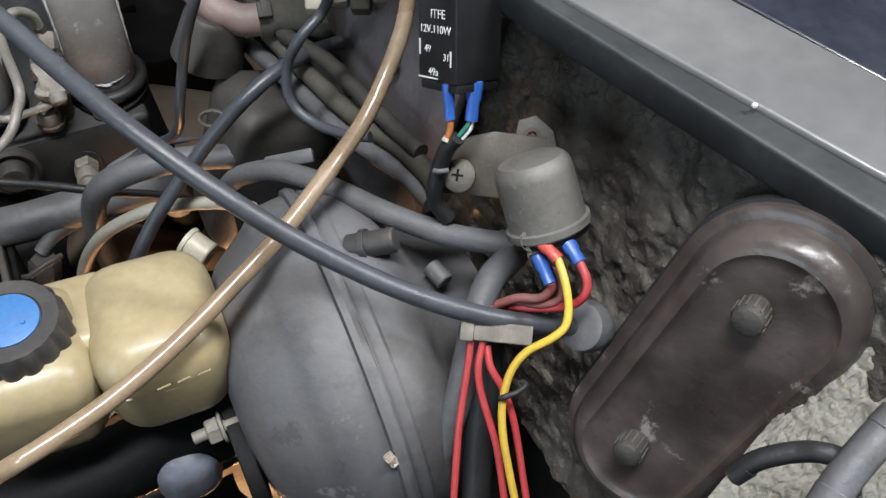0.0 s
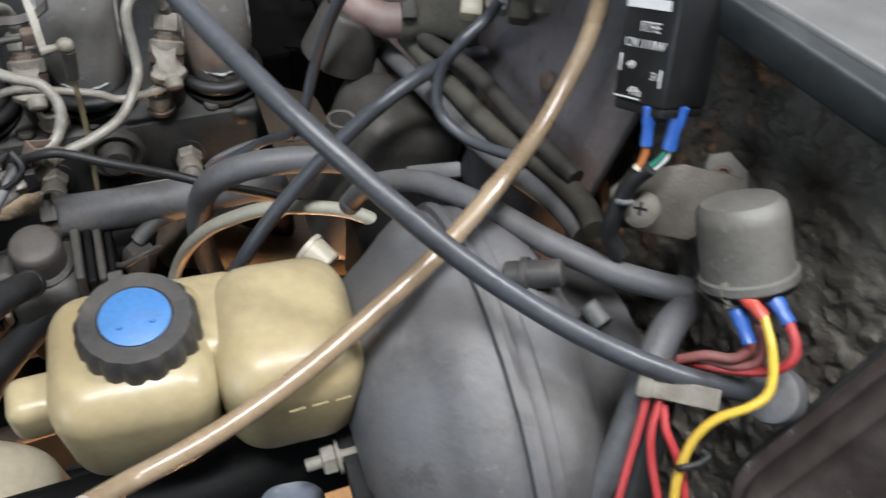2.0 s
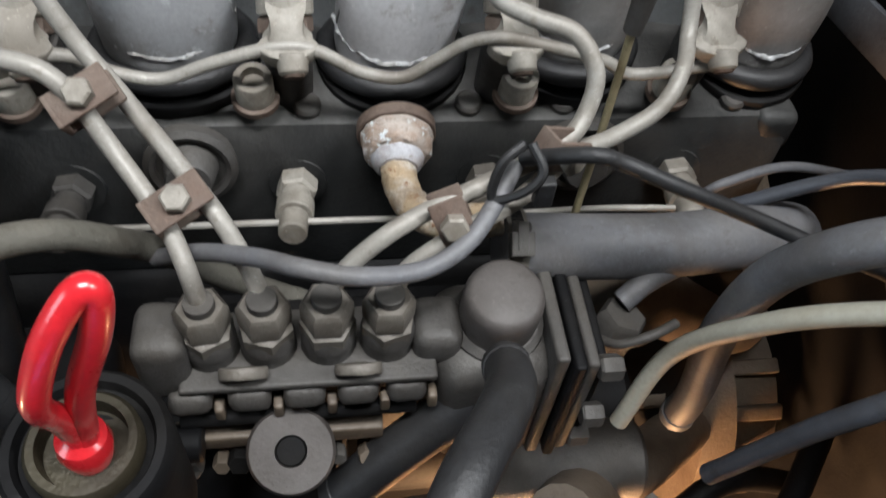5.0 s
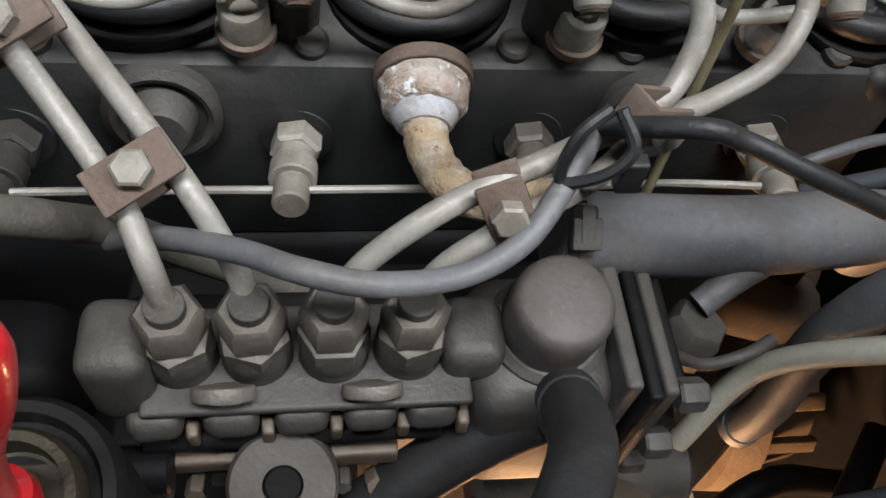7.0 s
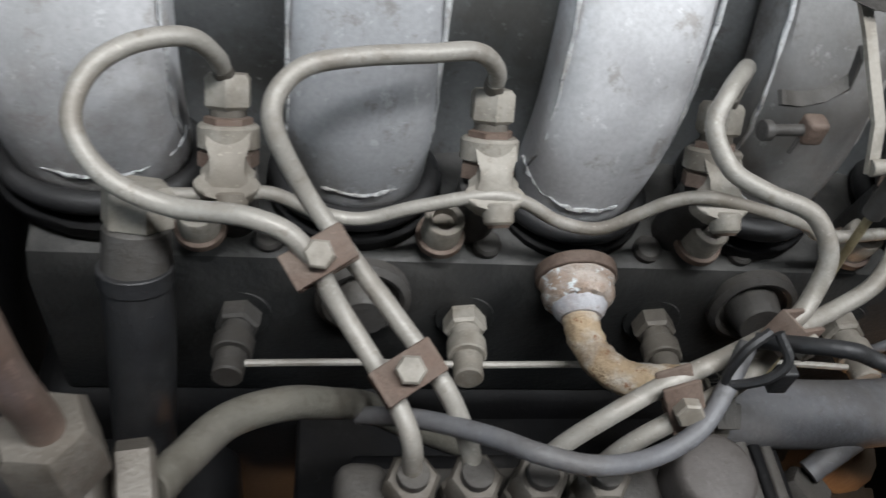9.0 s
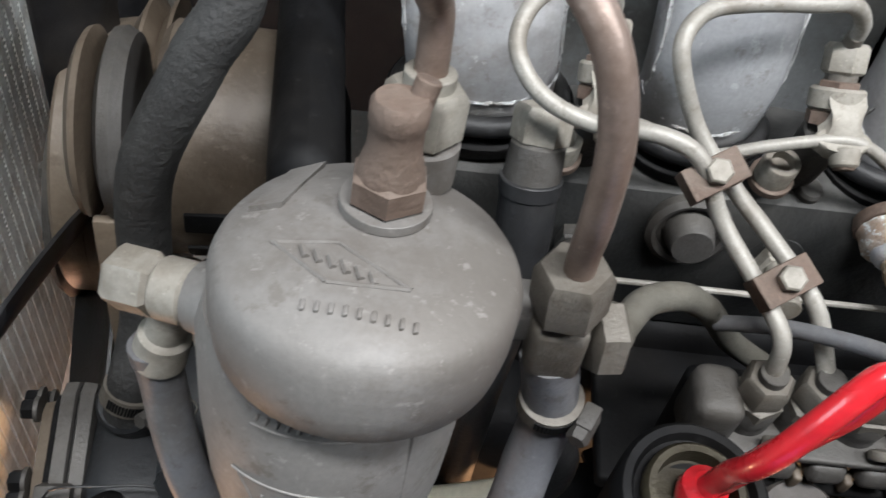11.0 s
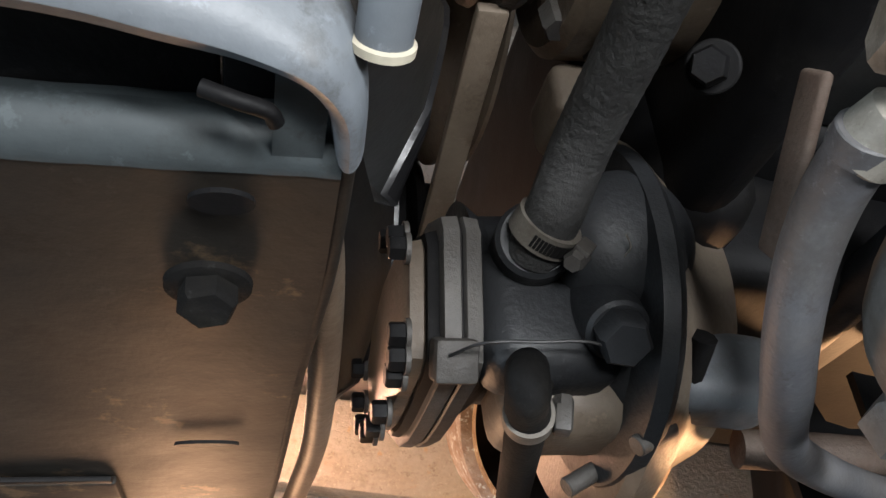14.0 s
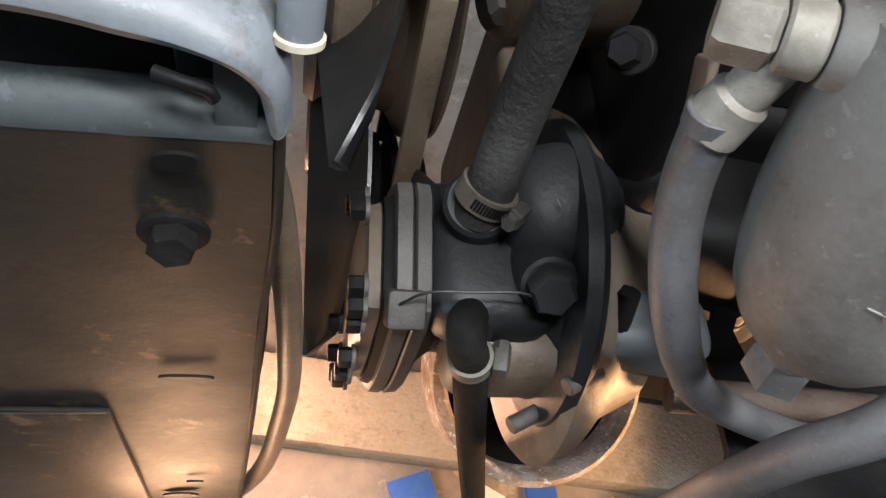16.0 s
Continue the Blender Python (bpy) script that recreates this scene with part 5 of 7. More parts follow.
for rot in (0, 90):
    part("slot", block(bmesh.new(), (0.0055, 0.0011, 0.0006), axis_frame(sc + (-A0 * 0.8 - R0 * 0.3).normalized() * 0.0040, -A0 * 0.8 - R0 * 0.3, radians(rot + 20)), 0), BLOCK, sc_, smooth=False)
lg = Vector((0.3806, -0.3125, 0.1607))
lug = part("fixing_lug", prism(bmesh.new(), [(-0.009, -0.006), (0.012, -0.006), (0.010, 0.003), (0.002, 0.010), (-0.006, 0.008)], axis_box(lg, R0, U0 - A0 * 0.25, -A0 - U0 * 0.25), 0.002, 0.0004), SOLEN, sol)
part("lug_rivet", lathe(bmesh.new(), [(0.0042, 0), (0.0040, 0.0025), (0.0022, 0.0028), (0.0018, 0.001)], axis_frame(lg - A0 * 0.0015, -A0), 16), RUST, lug)
for px in ((0.3446, -0.3716, 0.1691), (0.3570, -0.3720, 0.1714)):
    c = Vector(px)
    t_ = part("terminal_screw", lathe(bmesh.new(), [(0.0052, -0.003), (0.0052, 0.001), (0.0048, 0.0018)], axis_frame(c, -A0 - U0 * 0.4), 24), STEEL, sol, "slotted terminal screw")
    part("slot", block(bmesh.new(), (0.0088, 0.0012, 0.0006), axis_frame(c + (-A0 - U0 * 0.4).normalized() * 0.0019, -A0 - U0 * 0.4, 0.7), 0), BLOCK, t_, smooth=False)
part("terminal_plate", block(bmesh.new(), (0.016, 0.010, 0.0015), axis_box(Vector((0.3509, -0.3722, 0.1681)), R0 * 0.9 + U0 * 0.35, U0, -A0), 0.0004), STEEL, sol)


def crimp(a, b, r, material, label):
    """A spade connector: insulating sleeve with a bare blade end."""
    a, b = Vector(a), Vector(b)
    ob = base("spade_connector", a, label, "connector", "crimped connectors")
    u = (b - a).normalized()
    part("sleeve", lathe(bmesh.new(), [(r * 0.75, 0), (r * 1.05, 0.0008), (r, (b - a).length * 0.45), (r * 0.82, (b - a).length * 0.55), (r * 0.86, (b - a).length)], axis_frame(a, u), 18, 0.8), material, ob)
    part("blade", rod(bmesh.new(), a - u * 0.005, a + u * 0.001, r * 0.5), STEEL, ob, "tinned blade")
    return ob


G_W = "wires at the relay can"
crimp((0.3467, -0.3745, 0.1705), (0.3492, -0.3846, 0.1684), 0.0032, REDC, "red insulated crimp connector on the yellow wire")
crimp((0.3562, -0.3782, 0.1706), (0.3561, -0.3900, 0.1689), 0.0033, BLUEC, "blue insulated crimp connector on a red wire")
crimp((0.3460, -0.3755, 0.1631), (0.3449, -0.3883, 0.1589), 0.0032, BLUEC, "blue insulated crimp connector below the can")
tube("yellow_wire", [(0.3491, -0.3842, 0.1687), (0.3474, -0.3936, 0.1653), (0.3449, -0.4019, 0.1598), (0.3413, -0.4065, 0.1551), (0.3352, -0.4071, 0.1509), (0.3259, -0.4049, 0.1434), (0.3190, -0.4064, 0.1342), (0.3137, -0.4122, 0.1229), (0.3111, -0.4200, 0.1112), (0.3106, -0.4292, 0.0969), (0.3104, -0.4390, 0.0823)], 0.0017, YELW, "bright yellow wire looping down from the relay can", "wire", G_W)
tube("red_wire", [(0.3561, -0.3896, 0.1691), (0.3558, -0.3963, 0.1657), (0.3540, -0.3996, 0.1613), (0.3509, -0.3990, 0.1553), (0.3462, -0.3942, 0.1490), (0.3393, -0.3868, 0.1435), (0.3313, -0.3780, 0.1385)], 0.0018, REDW, "bright red wire curving from the blue connector", "wire", G_W)
tube("red_wire", [(0.3452, -0.3878, 0.1594), (0.3453, -0.3890, 0.1561), (0.3413, -0.3882, 0.1510), (0.3345, -0.3822, 0.1472), (0.3285, -0.3777, 0.1401)], 0.0020, REDD, "dusty red wire behind the yellow one", "wire", G_W)
tube("red_wire", [(0.3487, -0.3850, 0.1654), (0.3496, -0.3901, 0.1597), (0.3475, -0.3931, 0.1529), (0.3422, -0.3898, 0.1477), (0.3358, -0.3814, 0.1419), (0.3272, -0.3761, 0.1355)], 0.0018, REDD, "dusty red wire behind the yellow one", "wire", G_W)

# ---- loom below, with a ribbed metal strap ----
tube("loom_sleeve", [(0.3538, -0.3515, 0.1315), (0.3365, -0.3605, 0.1348), (0.3255, -0.3697, 0.1315), (0.3182, -0.3777, 0.1203), (0.3087, -0.3884, 0.0999), (0.2992, -0.3961, 0.0778), (0.2868, -0.4032, 0.0547), (0.2786, -0.4063, 0.0363)], 0.0066, RUBBERG, "grey dusty wiring loom sleeve", "wiring loom")
tube("loom_sleeve", [(0.3268, -0.3796, 0.1175), (0.3199, -0.3913, 0.1013), (0.3115, -0.4051, 0.0780), (0.3032, -0.4222, 0.0524)], 0.0068, RUBBER, "black wiring loom sleeve beside the red wires", "wiring loom")
for pts, rr in (([(0.3128, -0.3847, 0.1338), (0.3072, -0.3931, 0.1231), (0.2977, -0.4070, 0.1043), (0.2873, -0.4260, 0.0778)], 0.0016), ([(0.3174, -0.3871, 0.1341), (0.3116, -0.3944, 0.1266), (0.3097, -0.4027, 0.1175), (0.3096, -0.4194, 0.1007), (0.3069, -0.4364, 0.0801)], 0.0016),
                ([(0.3181, -0.3893, 0.1316), (0.3162, -0.3968, 0.1269), (0.3181, -0.4055, 0.1204), (0.3188, -0.4167, 0.1090), (0.3154, -0.4407, 0.0807)], 0.0016)):
    tube("red_wire", pts, rr, REDW, "pinkish red wire hanging below the metal strap", "wire", "red wires under the strap")
strap = base("metal_strap", (0.3215, -0.3883, 0.1375), "ribbed grey metal strap binding the loom", "strap")
sa = (Vector((0.3345, -0.3974, 0.1393)) - Vector((0.3095, -0.3806, 0.1379)))
mid = Vector((0.3219, -0.3889, 0.1386))
sx = sa.normalized()
sz = (-A0 - sx * (-A0).dot(sx)).normalized()
ms = axis_box(mid, sx, sz.cross(sx), sz)
part("plate", block(bmesh.new(), (sa.length, 0.0082, 0.0022), ms, 0.0006), STEEL, strap)
part("folded_end", block(bmesh.new(), (0.006, 0.0095, 0.0040), ms @ Matrix.Translation((-sa.length / 2 + 0.003, 0, 0.0005)), 0.0012), STEEL, strap)
for k in range(17):
    part("rib", block(bmesh.new(), (0.0007, 0.0070, 0.0007), ms @ Matrix.Translation((-sa.length / 2 + 0.010 + k * 0.00118, 0, 0.0013)), 0), STEEL, strap, smooth=False)
tube("zip_tie_tail", [(0.3126, -0.4114, 0.1268), (0.3138, -0.4125, 0.1291), (0.3192, -0.4131, 0.1297), (0.3239, -0.4118, 0.1300), (0.3235, -0.4092, 0.1290)], 0.0012, RUBBER, "black cable tie tail round the yellow wire", "cable tie")

grom = base("cable_grommet", (0.3639, -0.3974, 0.1297), "grey rubber grommet where the cable enters the firewall", "grommet")
ga = (Vector((0.3689, -0.3955, 0.1241)) - Vector((0.3459, -0.3970, 0.1418))).normalized()
part("grommet_ring", lathe(bmesh.new(), [(0.0085, -0.006), (0.0105, -0.005), (0.0115, 0.000), (0.0110, 0.004), (0.0090, 0.010)], axis_frame(Vector((0.3619, -0.3989, 0.1317)), ga), 32), RUBBERG, grom)

# ---- relay hanging on its wires ----
rc = Vector((0.3381, -0.3117, 0.2040))
eu = (U0 * 0.93 - A0 * 0.36).normalized()
er = (R0 * 0.74 + A0 * 0.67)
er = (er - eu * er.dot(eu)).normalized()
el = eu.cross(er)
relay = base("relay", rc + (el + er) * 0.014, "small black plastic plug relay hanging on its wires", "relay")
RW, RH = 0.0255, 0.050
mr = axis_box(rc + (el + er) * RW / 2 + eu * RH / 2, er, el, eu)
part("case", block(bmesh.new(), (RW, RW, RH), mr, 0.0018), BLACKP, relay)
part("base_step", block(bmesh.new(), (RW * 0.93, RW * 0.93, 0.004), mr @ Matrix.Translation((0, 0, -RH / 2 - 0.0015)), 0.0008), BLACKP, relay)


def words(text, size, at, right, up, parent, material, name="marking"):
    cu = bpy.data.curves.new(name, "FONT")
    cu.body, cu.size, cu.extrude = text, size, 0.00012
    tmp = bpy.data.objects.new("tmp", cu)
    me = bpy.data.meshes.new_from_object(tmp)
    bpy.data.objects.remove(tmp)
    bm = bmesh.new()
    bm.from_mesh(me)
    bm.transform(axis_box(at, right, up, Vector(right).cross(up)))
    return part(name, bm, material, parent, "white printed marking", smooth=False)


face = rc - er * 0.0002
for text, size, u, v in (("ITFE", 0.0052, 0.0165, 0.0265), ("12V.110W", 0.0046, 0.0235, 0.0205), ("49", 0.0042, 0.0205, 0.0125), ("31", 0.0042, 0.0085, 0.0098), ("49a", 0.0046, 0.0180, 0.0030)):
    words(text, size, face + el * u + eu * v, -el, eu, relay, WHITE)
for u0, u1, v, h in ((0.0245, 0.004, 0.0345, 0.0036), (0.0245, 0.012, 0.0015, 0.0006), (0.0240, 0.0232, 0.0110, 0.0065), (0.0040, 0.0032, 0.0075, 0.0065)):
    part("printed_bar", block(bmesh.new(), (0.0003, u0 - u1, h), axis_box(face + el * (u0 + u1) / 2 + eu * (v + h / 2), er, el, eu), 0), WHITE, relay, "white printed bar", smooth=False)
crimp((0.3383, -0.3042, 0.2002), (0.3360, -0.3121, 0.1874), 0.0026, BLUEC, "blue insulated spade connector under the relay")
crimp((0.3500, -0.3071, 0.2005), (0.3452, -0.3147, 0.1856), 0.0033, BLUEC, "blue insulated spade connector under the relay")
tube("orange_wire", [(0.3362, -0.3117, 0.1877), (0.3359, -0.3133, 0.1839), (0.3342, -0.3146, 0.1797)], 0.0014, ORNG, "short orange wire with a bare end", "wire")
lone("bare_strands", rod(bmesh.new(), (0.3344, -0.3142, 0.1800), (0.3335, -0.3147, 0.1781), 0.0015, 0.0020), CLEARW, "pale stripped wire end", "wire")
tube("green_wire", [(0.3454, -0.3143, 0.1859), (0.3424, -0.3153, 0.1826), (0.3395, -0.3152, 0.1789)], 0.0012, GRNW, "short green wire from the blue connector", "wire")
tube("white_wire", [(0.3456, -0.3149, 0.1856), (0.3443, -0.3159, 0.1818), (0.3408, -0.3159, 0.1777)], 0.0010, WHITE, "short white wire from the blue connector", "wire")
tube("taped_loom", [(0.3381, -0.3157, 0.1793), (0.3347, -0.3146, 0.1735), (0.3320, -0.3145, 0.1647), (0.3286, -0.3169, 0.1539), (0.3286, -0.3191, 0.1447), (0.3330, -0.3247, 0.1375)], 0.0038, RUBBER, "black taped wiring loom below the relay", "wiring loom")
tube("loom_tie", [(0.3276, -0.3167, 0.1639), (0.3294, -0.3194, 0.1654), (0.3328, -0.3199, 0.1652)], 0.0012, RUBBERG, "cable tie on the taped loom", "cable tie")

# ---- oblong access cover ----
k1, k2 = Vector((0.386, -0.448, 0.194)), Vector((0.360, -0.446, 0.108))
cover = base("access_cover", k2 + Vector((0.02, 0, -0.04)), "brown-black oblong metal cover with two knurled knobs", "cover plate")
up = (k1 - k2).normalized()
nrm = (-A0 * 0.90 - R0 * 0.30)
nrm = (nrm - up * nrm.dot(up)).normalized()
side = up.cross(nrm)
mc = axis_box((k1 + k2) / 2 - nrm * 0.018 - up * 0.003 - U0 * 0.006 + R0 * 0.002, side, up, nrm)


def dished(w, h, levels, m, seg=18):
    """An oblong pressing built of rising outlines."""
    bm = bmesh.new()
    rings = []
    for inset, z in levels:
        rings.append([bm.verts.new(m @ Vector((x, y, z))) for x, y in oblong(w - 2 * inset, h - 2 * inset, seg)])
    k = len(rings[0])
    for a, b in zip(rings, rings[1:]):
        for i in range(k):
            bm.faces.new((a[i], a[(i + 1) % k], b[(i + 1) % k], b[i]))
    bm.faces.new(rings[0][::-1])
    bm.faces.new(rings[-1])
    return bm


part("pressing", dished(0.067, 0.165, [(0, 0), (0.0008, 0.006), (0.003, 0.0105), (0.0055, 0.0125), (0.0085, 0.0130), (0.0100, 0.0118), (0.0115, 0.0112), (0.014, 0.0112)], mc), COVER, cover)
part("rim", dished(0.0765, 0.1745, [(0, -0.004), (0, 0.000), (0.002, 0.0012), (0.0055, 0.0014), (0.0065, 0.0006)], mc), COVER, cover)
part("gasket", dished(0.0790, 0.1770, [(0, -0.007), (0, -0.0035), (0.002, -0.0030)], mc), RUBBER, cover)
for kk in (k1 - R0 * 0.002 - U0 * 0.003, k2 - R0 * 0.002 - U0 * 0.003):
    kn = part("knob", lathe(bmesh.new(), [(0.0058, -0.009), (0.0062, -0.007), (0.0062, 0.0010), (0.0056, 0.003), (0.0040, 0.0040)], axis_frame(kk, nrm), 28), STEELDK, cover, "brown knurled thumb nut")
    for j in range(14):
        a = 2 * math.pi * j / 14
        e = side * math.cos(a) + up * math.sin(a)
        part("knurl", block(bmesh.new(), (0.0007, 0.0007, 0.0075), axis_box(kk + e * 0.0062 - nrm * 0.0025, e, nrm.cross(e), nrm), 0), STEELM, kn, smooth=False)
    part("knob_foot", rod(bmesh.new(), kk - nrm * 0.0125, kk - nrm * 0.008, 0.0078, 0.0060, 24), BLOCK, cover)

rough_sheet("torn_insulation", [(0.3450, -0.4891, 0.1188), (0.4040, -0.4698, 0.1595), (0.4313, -0.4628, 0.2285), (0.4270, -0.5500, 0.1625)], 130, 130, 0.0014, 110, INSUL,
            "torn pale insulating mat with crumbling edges beside the cover", "insulation", 5.0, kind="", chips=0.0009)
tube("corner_hose", [(0.3396, -0.4935, 0.1945), (0.3441, -0.4945, 0.2022), (0.3523, -0.4989, 0.2090), (0.3575, -0.5047, 0.2136), (0.3639, -0.5091, 0.2068), (0.3643, -0.5172, 0.1949)], 0.0032, RUBBER, "grey rubber hose looping in the corner", "hose")
tube("corner_hose", [(0.3744, -0.5067, 0.2257), (0.3648, -0.5088, 0.2203), (0.3548, -0.5120, 0.2139), (0.3480, -0.5154, 0.2086)], 0.0052, RUBBERG, "thick grey rubber hose in the corner of the bay", "hose")
lone("flaking_tar", rounded(bmesh.new(), (0.4362, -0.3437, 0.1458), (0.004, 0.030, 0.020), 0.0015, Matrix.Rotation(radians(12), 4, "X")), TAR, "loose flake of tar sealing standing off the firewall", "tar flake")

# ---- cowl ----
cowl = base("cowl", (0.45, -0.2, 0.235), "grey painted cowl panel with a dark rubber seal", "cowl panel", kind="structure")


def ledge(name, a0, a1, b0, b1, h, material, drop=0.0):
    """A strip of the cowl between two edges, drawn out past both ends."""
    a0, a1, b0, b1 = (Vector(v) for v in (a0, a1, b0, b1))
    da, db = a1 - a0, b1 - b0
    a0, a1, b0, b1 = a0 - da * 2.5, a1 + da * 1.2, b0 - db * 2.5, b1 + db * 1.2
    bm = bmesh.new()
    top = [bm.verts.new(v) for v in (a0, a1, b1, b0)]
    low = [bm.verts.new(v - Vector((0, 0, h))) for v in (a0, a1, b1, b0)]
    bm.faces.new(top)
    bm.faces.new(low[::-1])
    for i in range(4):
        bm.faces.new((top[i], top[(i + 1) % 4], low[(i + 1) % 4], low[i]))
    bmesh.ops.bevel(bm, geom=list(bm.edges), offset=0.0018, segments=3, affect="EDGES", profile=0.5)
    return part(name, bm, material, cowl)


ledge("seal", (0.3712, -0.3095, 0.2360), (0.4162, -0.4547, 0.2360), (0.3862, -0.3156, 0.2360), (0.4296, -0.4416, 0.2360), 0.016, SEALR)
ledge("lip", (0.3826, -0.3180, 0.2385), (0.4278, -0.4417, 0.2385), (0.4447, -0.3430, 0.2385), (0.4660, -0.4045, 0.2385), 0.010, COWL)
ledge("rear_panel", (0.4541, -0.3367, 0.2320), (0.4745, -0.4003, 0.2320), (0.5945, -0.3934, 0.2320), (0.5999, -0.4170, 0.2320), 0.010, NAVY)
part("lip_screw", lathe(bmesh.new(), [(0.0012, 0), (0.0011, 0.0008), (0.0005, 0.0012)], axis_frame((0.4090, -0.3970, 0.2390), (0, 0, 1)), 12), WHITE, cowl, "tiny white paint chip on the lip edge")

# ---- crossing hoses ----
amber = [(0.1182, -0.3651, 0.1326), (0.1308, -0.3530, 0.1179), (0.1484, -0.3485, 0.1182), (0.1721, -0.3404, 0.1183), (0.1988, -0.3315, 0.1241), (0.2281, -0.3198, 0.1329), (0.2596, -0.3061, 0.1440), (0.2886, -0.2879, 0.1521), (0.3130, -0.2704, 0.1577), (0.3309, -0.2565, 0.1684), (0.3442, -0.2463, 0.1836), (0.3524, -0.2370, 0.1973), (0.3597, -0.2273, 0.2136)]
ah = base("amber_hose", amber[0], "amber brown clear plastic hose crossing the bay", "hose")
part("tubing", sweep(bmesh.new(), amber, 0.0040, 16, 8), TUBEY, ah)
part("joint_ring", rod(bmesh.new(), (0.2856, -0.2896, 0.1509), (0.2918, -0.2855, 0.1525), 0.0043), TUBEY, ah, "darker joint ring")
cable = [(0.1711, -0.1874, 0.2135), (0.1832, -0.2107, 0.2076), (0.1946, -0.2361, 0.2025), (0.2086, -0.2669, 0.1974), (0.2229, -0.2904, 0.1897), (0.2380, -0.3101, 0.1798), (0.2542, -0.3269, 0.1686), (0.2716, -0.3427, 0.1584), (0.2896, -0.3589, 0.1509), (0.3082, -0.3742, 0.1456), (0.3291, -0.3864, 0.1395), (0.3529, -0.3953, 0.1330), (0.3616, -0.3966, 0.1293)]
cable = [Vector(cable[0]) * 5 - Vector(cable[1]) * 4] + [Vector(p) for p in cable]
tube("thick_cable", cable, 0.0043, CABLE, "thick dark grey cable crossing to the firewall grommet", "cable")
tube("vacuum_hose", [(0.2548, -0.1990, 0.0604), (0.2582, -0.2060, 0.0764), (0.2643, -0.2197, 0.0952), (0.2778, -0.2401, 0.1124), (0.2941, -0.2709, 0.1237), (0.3106, -0.3017, 0.1286), (0.3288, -0.3251, 0.1303), (0.3436, -0.3413, 0.1343), (0.3537, -0.3473, 0.1344)], 0.0056, RUBBERG, "purple-grey vacuum hose draped over the brake booster", "hose")
tube("control_rod", [(0.360, -0.128, 0.090)] + [(0.3461, -0.1290, 0.0906), (0.3132, -0.1491, 0.1002), (0.2841, -0.1590, 0.0914), (0.2600, -0.1590, 0.0685), (0.2382, -0.1587, 0.0428), (0.2192, -0.1644, 0.0257), (0.2004, -0.1673, -0.0009)] + [(0.186, -0.160, -0.04), (0.170, -0.15, -0.10)], 0.0046, CABLE, "slate-black sheathed control cable sloping down behind the booster", "cable")
tube("looped_wire", [(0.3301, -0.1918, 0.1742), (0.3263, -0.1864, 0.1597), (0.3119, -0.1908, 0.1506), (0.3041, -0.1891, 0.1330), (0.3021, -0.1964, 0.1155), (0.3106, -0.2117, 0.1086), (0.3229, -0.2307, 0.1121), (0.3306, -0.2396, 0.1156)], 0.0030, CABLE, "slate-grey wire bent into a loop", "wire")
tube("sensor_wire", [(0.2824, -0.1057, 0.1430), (0.2773, -0.1078, 0.1305), (0.2690, -0.1042, 0.1063), (0.2617, -0.1002, 0.0751), (0.2549, -0.1037, 0.0519), (0.2517, -0.0992, 0.0318), (0.2454, -0.0863, 0.0124), (0.2318, -0.0569, -0.0180)] + [(0.190, -0.040, -0.057)], 0.0034, CABLE, "slate-black sleeved sensor wire dropping behind the head", "wire")

# ---- heater hose and firewall pipes ----
heater = base("heater_hose", (0.32, -0.08, 0.07), "faded pinkish rubber heater hose with a worm clip", "hose")
hp = [Vector((0.268, -0.03, 0.165)), Vector((0.278, -0.050, 0.130)), Vector((0.290, -0.072, 0.104)), Vector((0.305, -0.088, 0.096)), Vector((0.322, -0.094, 0.096))]
part("rubber", sweep(bmesh.new(), hp, 0.0105, 18, 8), mat("faded_pink_rubber", (0.24, 0.16, 0.145), 0.55, 0.0, (0.20, 0.145, 0.14), 0.5, 25, 300, 0.15, dust=0.4), heater)
worm_clip(heater, (0.321, -0.094, 0.096), (0.95, -0.2, 0.0), 0.0108, (-0.3, -0.5, 0.8), 0.008)
cone = base("heater_grommet", (0.355, -0.105, 0.10), "large brown rubber grommet where the heater hose meets the bulkhead", "grommet")
part("cone", lathe(bmesh.new(), [(0.0105, 0.0), (0.0112, 0.008), (0.015, 0.018), (0.022, 0.027), (0.0235, 0.034), (0.021, 0.040)], axis_frame((0.322, -0.095, 0.096), (0.93, -0.30, 0.25)), 36), HOSEOL, cone)
tube("firewall_pipe", [(0.3244, -0.0860, 0.0778), (0.3319, -0.1394, 0.0826), (0.3393, -0.1904, 0.0890), (0.3495, -0.2320, 0.0966), (0.3531, -0.2672, 0.1034), (0.3500, -0.2853, 0.1050)], 0.0060, HOSEOL, "dusty brown pipe along the bulkhead", "pipe", "pipes along the bulkhead")
tube("firewall_pipe", [(0.3122, -0.0772, 0.0659), (0.3240, -0.1329, 0.0709), (0.3308, -0.1836, 0.0773), (0.3385, -0.2171, 0.0830), (0.3480, -0.2505, 0.0896), (0.3506, -0.2769, 0.0918)], 0.0058, RUBBERG, "grey pipe along the bulkhead", "pipe", "pipes along the bulkhead")
tube("firewall_pipe", [(0.3280, -0.1064, 0.0909), (0.3398, -0.1552, 0.1007), (0.3456, -0.1933, 0.1024), (0.3486, -0.2260, 0.1069), (0.3540, -0.2545, 0.1086)], 0.0050, STEELDK, "thin dusty pipe along the bulkhead", "pipe", "pipes along the bulkhead")
steer = base("steering_box", (0.28, -0.12, -0.10), "dark greenish cast steering gearbox behind the booster", "steering box")
part("casting", rounded(bmesh.new(), (0.300, -0.115, -0.006), (0.075, 0.070, 0.125), 0.018, Matrix.Rotation(radians(18), 4, "Y")), STEELDK, steer)
